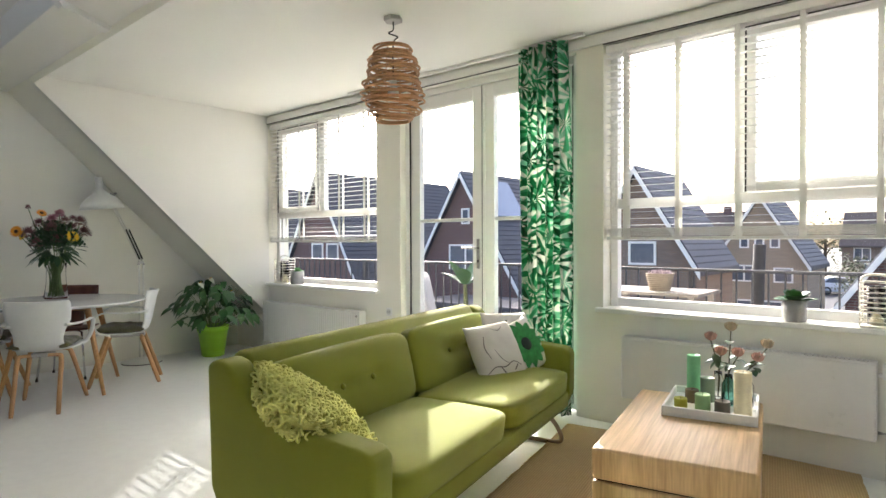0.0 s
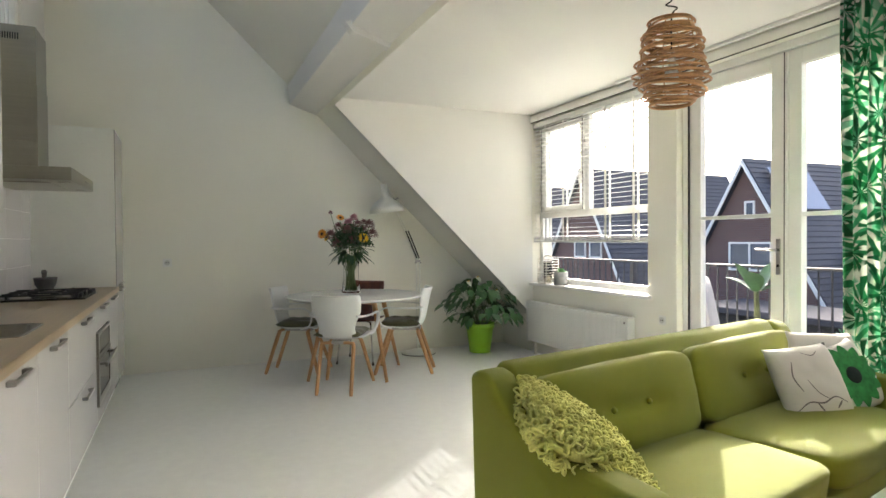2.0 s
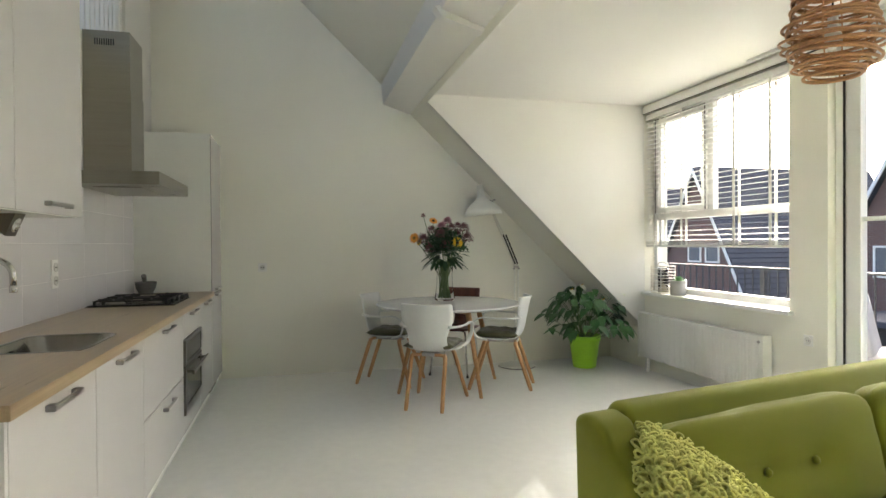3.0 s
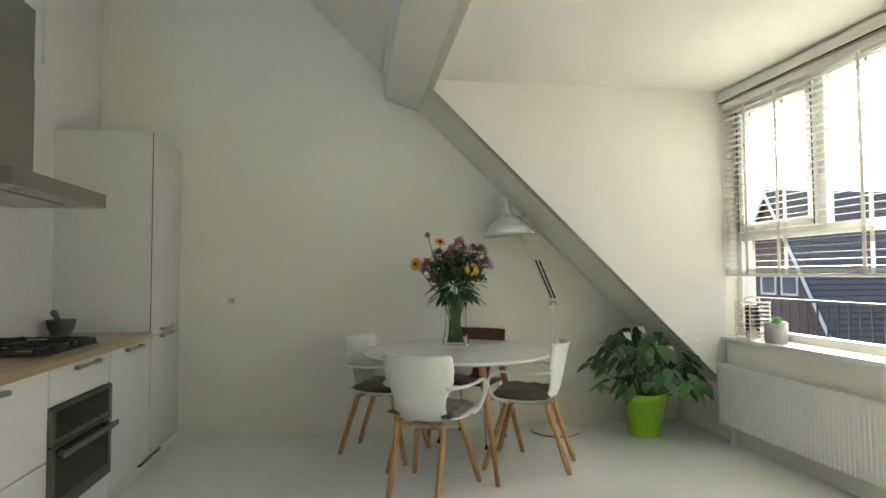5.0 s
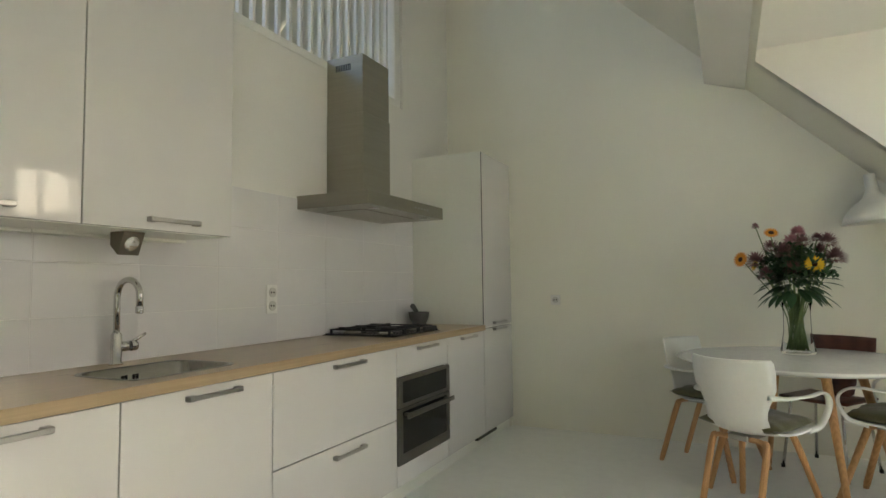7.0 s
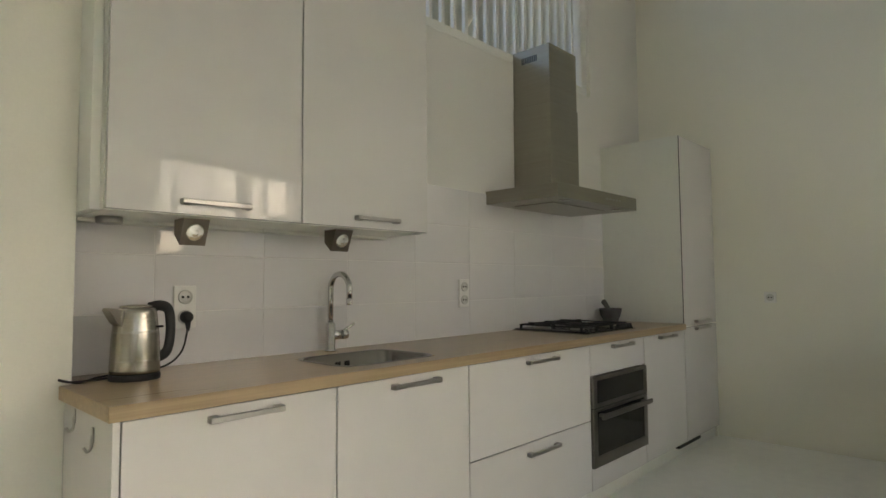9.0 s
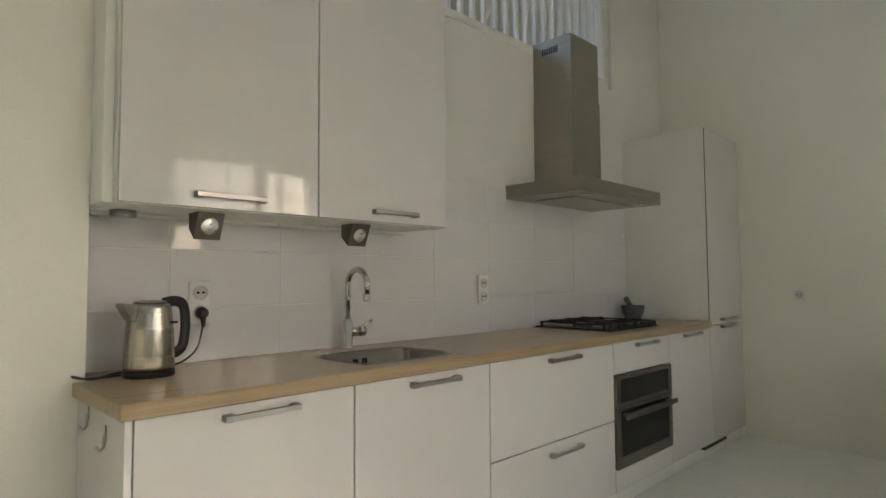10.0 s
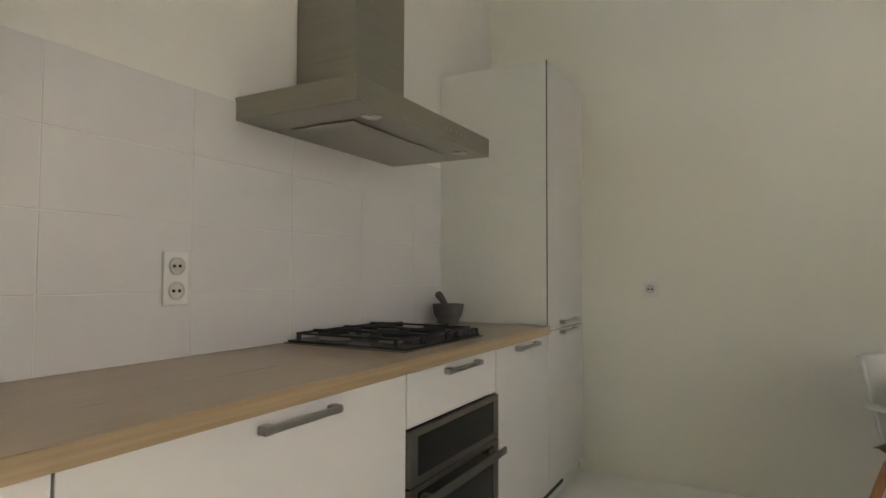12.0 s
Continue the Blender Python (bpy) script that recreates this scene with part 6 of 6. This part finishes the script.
bp = thing("banana_plant", "young banana plant in a terracotta pot on the balcony", "plant", (0.47, 5.39, -0.03))
bm = bmesh.new()
lathe(bm, [(0.13, 0), (0.17, 0.28), (0.185, 0.28), (0.185, 0.33), (0.165, 0.33), (0.16, 0.28)], 28)
part("pot", bm, TERRA, bp)
bm = bmesh.new()
tube(bm, [(0, 0, 0.26), (0.01, 0, 0.5), (-0.005, 0, 0.80)], [0.036, 0.030, 0.020], 12)
part("trunk", bm, TRUNK, bp)
for a, L, z1 in ((0.4, 0.30, 0.92), (2.2, 0.32, 0.90), (3.6, 0.28, 0.95), (5.2, 0.26, 1.02), (1.3, 0.2, 1.12), (4.4, 0.22, 1.10)):
    bm = bmesh.new()
    tip = (L * math.cos(a), L * math.sin(a), z1)
    leaf_blade(bm, (0.04 * math.cos(a), 0.04 * math.sin(a), 0.78), tip, 0.085, 0.05, 0.3, 9)
    part("leaf", bm, BANANA, bp)
GREYWOOD = wave_material("weathered_table_wood", (0.25, 0.22, 0.19), (0.17, 0.15, 0.13), 0.8, scale=4, distort=3, stretch=(1, 8, 8), bump=0.1, direction="Y")
bt = thing("balcony_table", "weathered wooden slatted table on the balcony", "table", (2.66, 5.16, -0.03))
for k in range(6):
    part("board", B(-0.42, 0.42, -0.30 + k * 0.1, -0.206 + k * 0.1, 0.825, 0.85, bevel=0.003), GREYWOOD, bt)
for sx in (-0.36, 0.36):
    for sy in (-0.24, 0.24):
        part("leg", B(sx - 0.025, sx + 0.025, sy - 0.025, sy + 0.025, 0, 0.824, bevel=0.003), GREYWOOD, bt)
WICKER = material("brown_wicker", (0.26, 0.21, 0.155), 0.8, vary=0.3, grain=90, bump=0.3)
HEATHER = material("pale_heather_flower", (0.42, 0.33, 0.36), 0.8, vary=0.4, scale=30)
wb = thing("wicker_basket", "round wicker basket with small pale flowers on the balcony table", "basket", (2.72, 5.08, 0.8205))
wb.scale = (0.78, 0.78, 0.78)
for k in range(9):
    z, r = 0.008 + k * 0.020, 0.095 + 0.035 * k / 8
    bm = bmesh.new()
    tube(bm, [(r * math.cos(i * 0.3142) * (1 + 0.02 * (i % 2)), r * math.sin(i * 0.3142) * (1 + 0.02 * (i % 2)), z) for i in range(20)], 0.0105, 6, closed=True)
    part("woven_ring", bm, WICKER, wb)
bm = bmesh.new()
lathe(bm, [(0.08, 0.001), (0.118, 0.165), (0.05, 0.17)], 20)
part("filling", bm, SOIL, wb)
bm = bmesh.new()
for k in range(90):
    a, r = k * 2.4, 0.115 * math.sqrt(random.random())
    b0 = Vector((r * math.cos(a), r * math.sin(a), 0.165))
    leaf_blade(bm, b0, b0 + Vector((random.uniform(-0.02, 0.02), random.uniform(-0.02, 0.02), random.uniform(0.03, 0.055))), 0.008, 0, 0.3, 3)
tagged(part("heather", bm, HEATHER, wb), kind="stuff")
FENCE = wave_material("tarred_fence_board", (0.055, 0.05, 0.045), (0.03, 0.028, 0.026), 0.9, scale=3, distort=2, stretch=(8, 8, 1), bump=0.1)
wp = thing("wooden_post", "weathered leaning wooden post beyond the railing", "post", (3.05, 6.6, -3.2))
bm = bmesh.new()
tube(bm, [(-0.05, 0, 0), (0.02, 0, 3.2), (0.06, 0, 4.38)], [0.07, 0.06, 0.055], 10)
part("pole", bm, FENCE, wp)
sp = thing("pot_plant", "small shrub in a white pot on the balcony floor", "plant", (1.40, 5.25, -0.03))
bm = bmesh.new()
lathe(bm, [(0.08, 0), (0.10, 0.2), (0.105, 0.22), (0.09, 0.22), (0.08, 0.18)], 24)
part("pot", bm, WHITE_PLASTIC, sp)
bm = bmesh.new()
for k in range(260):
    d = Vector((random.gauss(0, 1), random.gauss(0, 1), random.gauss(0.6, 0.8))).normalized()
    c0 = Vector((0, 0, 0.34)) + d * random.uniform(0.03, 0.2)
    leaf_blade(bm, c0, c0 + d * 0.05, 0.014, 0.01, 0.2, 3)
for k in range(8):
    a = k * 0.785
    tube(bm, [(0, 0, 0.18), (0.1 * math.cos(a), 0.1 * math.sin(a), 0.42)], 0.004, 5)
tagged(part("foliage", bm, LEAF, sp), kind="stuff")

# ---- houses, street, trees ----
GZ = -3.2
GROUND = material("lawn_and_paving", (0.16, 0.16, 0.13), 0.95, vary=0.4, scale=0.12, grain=3, bump=0.2)
bm = bmesh.new()
box(bm, -400, 400, -400, 400, GZ - 0.5, GZ)
structure("ground", bm, GROUND, "paved ground with patches of lawn", "ground")
ROAD = material("asphalt", (0.06, 0.06, 0.062), 0.9, vary=0.2, scale=1, grain=60, bump=0.2)
structure("road", B(-6.0, 5.2, 40, 60, GZ, GZ + 0.02), ROAD, "grey asphalt street", "road")


def brick_material(name, a, b):
    m = material(name, a, 0.9, vary=0.2, bump=0)
    nt_ = m.node_tree
    br_ = nt_.nodes.new("ShaderNodeTexBrick")
    br_.inputs["Color1"].default_value, br_.inputs["Color2"].default_value = (*a, 1), (*b, 1)
    br_.inputs["Mortar"].default_value = (0.20, 0.18, 0.165, 1)
    br_.inputs["Scale"].default_value = 1.0
    br_.inputs["Brick Width"].default_value, br_.inputs["Row Height"].default_value, br_.inputs["Mortar Size"].default_value = 0.22, 0.065, 0.010
    tc = [n_ for n_ in nt_.nodes if n_.bl_idname == "ShaderNodeTexCoord"][0]
    mp = nt_.nodes.new("ShaderNodeMapping")
    mp.inputs["Rotation"].default_value = (radians(90), 0, 0)
    nt_.links.new(tc.outputs["Object"], mp.inputs[0])
    nt_.links.new(mp.outputs[0], br_.inputs["Vector"])
    nt_.links.new(br_.outputs[0], nt_.nodes["Principled BSDF"].inputs["Base Color"])
    return m


BRICK = brick_material("red_brown_brick", (0.16, 0.075, 0.06), (0.12, 0.058, 0.05))
BRICK_Y = brick_material("brown_yellow_brick", (0.24, 0.17, 0.115), (0.19, 0.135, 0.095))
BRICK_PALE = brick_material("pale_yellow_brick", (0.42, 0.34, 0.235), (0.36, 0.29, 0.20))
ROOF = material("dark_roof_tile", (0.055, 0.057, 0.066), 0.6, vary=0.3, scale=2, grain=12, bump=0.1)
PALE_ROOF = material("pale_grey_roof_tile", (0.30, 0.29, 0.28), 0.7, vary=0.2, scale=2, grain=12, bump=0.1)
HGLASS = material("house_window_glass", (0.10, 0.12, 0.15), 0.06, vary=0.2, bump=0, coat=0.5)
SOLAR = material("solar_panel", (0.16, 0.20, 0.26), 0.10, vary=0.1, bump=0, coat=1.0)


def house_window(parent, x, z, w, h, y=-0.0):
    """A white framed window on the gable face (local y = 0, facing -y)."""
    fr = bmesh.new()
    t = 0.07
    box(fr, x - w / 2, x - w / 2 + t, y - 0.05, y - 0.002, z, z + h)
    box(fr, x + w / 2 - t, x + w / 2, y - 0.05, y - 0.002, z, z + h)
    box(fr, x - w / 2 + t, x + w / 2 - t, y - 0.05, y - 0.002, z, z + t)
    box(fr, x - w / 2 + t, x + w / 2 - t, y - 0.05, y - 0.002, z + h - t, z + h)
    if w > 0.9:
        box(fr, x - t / 2, x + t / 2, y - 0.05, y - 0.002, z + t, z + h - t)
    wd = part("window", fr, TRIM, parent, "white framed window")
    part("pane", B(x - w / 2 + t * 0.9, x + w / 2 - t * 0.9, y - 0.02, y - 0.003, z + t * 0.9, z + h - t * 0.9), HGLASS, wd)


def house(at, half, ridge, eave, length, mat, label, windows, solar=False, dormer=False, roof_mat=None):
    """A steep-roofed brick house whose gable faces local -y; its ridge runs back along +y."""
    hs = thing("house", label, "house", (at[0], at[1], GZ))
    R, E = ridge - GZ, eave - GZ
    bm = bmesh.new()
    prism(bm, [(-half, 0), (half, 0), (half, E), (0, R - 0.12), (-half, E)], "y", 0.0, length)
    part("wall", bm, mat, hs)
    slope = Vector((half, 0, E - R)).normalized()
    for s in (-1, 1):
        rf = bmesh.new()
        over_ = 0.35
        ex, ez = half + over_ * slope.x, E + over_ * slope.z
        prism(rf, [(0, R), (s * ex, ez), (s * ex, ez + 0.16), (0, R + 0.16)], "y", -0.22, length + 0.2)
        rp = part("roof", rf, roof_mat or ROOF, hs, "pale tiled roof" if roof_mat else "dark pantile roof")
        L = math.hypot(ex, R - ez)
        n = int(L / 0.22)
        tl = bmesh.new()
        for k in range(n):
            a, b = k / n, (k + 0.96) / n
            p0 = (s * ex * a, R + (ez - R) * a + 0.162)
            p1 = (s * ex * b, R + (ez - R) * b + 0.162)
            prism(tl, [p0, p1, (p1[0], p1[1] + 0.04), (p0[0], p0[1] + 0.01)], "y", -0.2, length + 0.18)
        part("tile_course", tl, roof_mat or ROOF, rp)
        vb = bmesh.new()
        prism(vb, [(0, R - 0.10), (s * ex, ez - 0.10), (s * ex, ez + 0.12), (0, R + 0.12)], "y", -0.27, -0.222)
        part("verge_board", vb, TRIM, hs, "white painted verge board")
    for w in windows:
        house_window(hs, w[0], w[1] - GZ, w[2], w[3])
    if solar:
        sl = bmesh.new()
        a0, a1 = 0.06, 0.34
        nx, nz = -slope.z * 0.24, slope.x * 0.24
        prism(sl, [(half * a0 + nx, R + (E - R) * a0 + nz), (half * a1 + nx, R + (E - R) * a1 + nz), (half * a1 + nx + 0.03, R + (E - R) * a1 + nz + 0.03), (half * a0 + nx + 0.03, R + (E - R) * a0 + nz + 0.03)], "y", 0.5, 2.6)
        part("solar_panel", sl, SOLAR, hs, "glossy solar panel")
    if dormer:
        part("roof_window", B(half * 0.55, half * 0.98, 2.2, 4.0, E + 0.2, E + (R - E) * 0.42, bevel=0.02), TRIM, hs, "white boxed dormer")
        dg = B(half * 0.985, half * 0.99, 2.4, 3.8, E + 0.4, E + (R - E) * 0.36)
        part("pane", dg, HGLASS, hs)
    if not solar:
        return hs
    fl = bmesh.new()
    box(fl, half * 0.25, half * 0.25 + 0.16, 5.0, 5.16, R - 1.6, R + 0.25)
    lathe(fl, [(0.12, 0.0), (0.12, 0.12)], 10, (half * 0.25 + 0.08, 5.08, R + 0.25))
    part("flue", fl, STEELB, hs, "dark roof flue")
    return hs


house((-10.6, 19.1), 3.3, 3.95, -1.5, 9.0, BRICK, "red brick house with a steep gable and white verges", [(0.15, 1.92, 0.42, 0.65), (0.15, 0.05, 1.75, 1.05), (-1.2, -2.9, 1.4, 1.5), (1.4, -2.9, 1.4, 1.5)], solar=True, dormer=True)
house((-17.6, 17.2), 3.1, 4.3, -1.2, 9.0, BRICK, "red brick terrace house with a dark steep roof", [(-0.15, 0.4, 0.85, 0.75), (0.95, 0.4, 0.85, 0.75), (0.0, -2.8, 2.2, 1.5)])
house((-25.4, 18.0), 3.3, 4.2, -1.4, 9.0, BRICK, "red brick terrace house with white window frames", [(-0.8, -0.2, 0.9, 0.9), (0.8, -0.2, 0.9, 0.9)])
house((-3.08, 18.6), 1.85, 3.45, 0.45, 3.9, BRICK_Y, "brown brick house with a dark steep roof and white verges", [(0.2, 0.45, 0.9, 0.75), (0.2, -2.4, 1.6, 1.4)])
house((-2.25, 31.0), 1.95, 3.3, 0.15, 5.0, BRICK_PALE, "yellow brick house farther along the street", [(-0.65, 0.85, 0.42, 0.5), (0.0, 0.85, 0.42, 0.5), (0.65, 0.85, 0.42, 0.5), (-0.65, -0.75, 1.2, 0.8), (1.0, -0.75, 0.8, 0.7), (0.0, -2.9, 2.0, 1.3)])
house((6.25, 17.0), 3.6, 5.0, -0.2, 9.0, BRICK, "brick house with a pale tiled roof across the street", [(0.0, -0.5, 1.4, 1.2)], roof_mat=PALE_ROOF)


def terrace(x0, x1, y, ridge, eave, label):
    """A long row of houses whose ridge runs along x."""
    hs = thing("terrace_house", label, "house", (0, y, GZ))
    R, E = ridge - GZ, eave - GZ
    part("wall", B(x0, x1, 0, 7, 0, E), BRICK_Y, hs)
    for s in (0, 1):
        rf = bmesh.new()
        a = -0.4 if s == 0 else 7.4
        prism(rf, [(a, E - 0.3), (3.5, R), (3.5, R + 0.18), (a, E - 0.12)], "x", x0 - 0.2, x1 + 0.2)
        part("roof", rf, BROWN_TILE, hs, "brown tiled roof")
    n = int((x1 - x0) / 5.5)
    for k in range(n):
        cx = x0 + 2.75 + k * 5.5
        house_window(hs, cx - 1.2, E - 1.5, 1.3, 1.2)
        house_window(hs, cx + 1.2, E - 1.5, 1.3, 1.2)
        house_window(hs, cx, 0.8, 2.2, 1.5)
        part("chimney", B(cx + 2.2, cx + 2.8, 3.2, 3.9, R - 0.4, R + 0.7), BRICK, hs)


BROWN_TILE = material("brown_roof_tile", (0.11, 0.085, 0.07), 0.75, vary=0.3, scale=1.5, grain=10, bump=0.2)
terrace(-34, -9, 60, 3.9, 0.9, "brown terrace of houses beyond the gardens")
terrace(-3, 30, 66, 3.7, 0.8, "brown terrace of houses at the end of the street")

# garden sheds and fences between the houses
fence = thing("garden_fence", "dark wooden garden fence between the houses", "fence", (-9.0, 13.0, GZ))
bm = bmesh.new()
box(bm, -0.07, 0.07, -0.012, 0.012, 0, 1.85, 0.004)
fb = mesh_of("board", bm, FENCE)
for k in range(130):
    o = new("board", fb)
    o.parent = fence
    o.location = (-10 + k * 0.152, 0, 0)
part("fence_rail", B(-10.1, 9.8, 0.0125, 0.05, 0.5, 0.58), FENCE, fence)
part("fence_rail", B(-10.1, 9.8, 0.0125, 0.05, 1.4, 1.48), FENCE, fence)
shed = thing("garden_shed", "low garden shed with a flat dark roof", "shed", (-7.0, 15.4, GZ))
part("wall", B(-2.6, 2.6, 0, 2.4, 0, 2.2), FENCE, shed)
part("roof", B(-2.8, 2.8, -0.2, 2.6, 2.2, 2.38, bevel=0.02), ROOF, shed)

BARK = material("bark", (0.12, 0.09, 0.065), 0.95, vary=0.3, scale=8, grain=40, bump=0.5)
CROWN = material("autumn_foliage", (0.09, 0.10, 0.045), 0.7, vary=0.4, scale=0.8, grain=6)


def tree(x, y, h, r, leaves):
    t_ = thing("tree", "bushy street tree beyond the houses", "tree", (x, y, GZ), random.uniform(0, 360), "trees on the horizon")
    bm = bmesh.new()
    tube(bm, [(0, 0, 0), (0.05, 0, h * 0.3), (0, 0.08, h * 0.7)], [h * 0.035, h * 0.028, h * 0.012], 8)
    part("trunk", bm, BARK, t_)
    tips = []
    for k in range(8):
        a, zz = k * 2.4, h * (0.32 + 0.05 * k)
        tip = (r * 0.7 * math.cos(a), r * 0.7 * math.sin(a), zz + r * 0.45)
        bm = bmesh.new()
        tube(bm, [(0, 0, zz), (tip[0] * 0.5, tip[1] * 0.5, zz + r * 0.3), tip], [h * 0.014, h * 0.009, h * 0.004], 6)
        part("limb", bm, BARK, t_)
        tips.append(Vector(tip))
    bm = bmesh.new()
    for k in range(leaves):
        c0 = random.choice(tips) + Vector((random.gauss(0, 1), random.gauss(0, 1), random.gauss(0, 0.8))) * r * 0.30
        d = Vector((random.uniform(-1, 1), random.uniform(-1, 1), random.uniform(-0.5, 0.6))).normalized()
        leaf_blade(bm, c0, c0 + d * r * 0.16, r * 0.05, 0, 0.2, 2)
    tagged(part("crown", bm, CROWN, t_), kind="stuff")
    return t_


for k in range(15):
    tree(-30 + k * 4.6 + random.uniform(-1.5, 1.5), 78 + random.uniform(-2, 14), 8.0 + random.uniform(-0.8, 1.2), 2.6, 700)
for x, y, h in ((1.6, 38, 3.8), (4.2, 34, 2.9), (0.4, 44, 3.2), (3.0, 48, 4.2), (6.4, 34, 3.9)):
    tree(x, y, h, 1.3, 900)

CARPAINT = material("white_car_paint", (0.70, 0.72, 0.75), 0.2, vary=0.03, bump=0, coat=1.0)
car = thing("car", "white parked hatchback on the street", "car", (-1.8, 57.0, GZ + 0.0205), 12)
bm = bmesh.new()
soft_prism(bm, [(-2.0, 0.25), (2.0, 0.25), (2.05, 0.6), (1.7, 0.85), (1.0, 0.95), (0.4, 1.42), (-1.1, 1.46), (-1.75, 1.0), (-2.05, 0.9)], "y", -0.85, 0.85, 0.08, 3)
part("body", bm, CARPAINT, car)
for s in (-1, 1):
    bm = bmesh.new()
    prism(bm, [(0.85, 0.97), (0.35, 1.36), (-1.0, 1.38), (-1.5, 1.0)], "y", s * 0.851, s * 0.858)
    part("side_window", bm, HGLASS, car)
    for x in (-1.25, 1.25):
        bm = bmesh.new()
        lathe(bm, [(0.32, -0.1), (0.33, -0.06), (0.33, 0.06), (0.32, 0.1)], 20)
        bmesh.ops.transform(bm, matrix=Matrix.Translation((x, s * 0.80, 0.33)) @ Matrix.Rotation(radians(90), 4, "X"), verts=bm.verts[:])
        wl = part("wheel", bm, RUBBER, car)
        bm = bmesh.new()
        lathe(bm, [(0.2, -0.005), (0.2, 0.01), (0.06, 0.02)], 16)
        bmesh.ops.transform(bm, matrix=Matrix.Translation((x, s * 0.903, 0.33)) @ Matrix.Rotation(radians(-90 * s), 4, "X"), verts=bm.verts[:])
        part("rim", bm, HANDLE, wl)
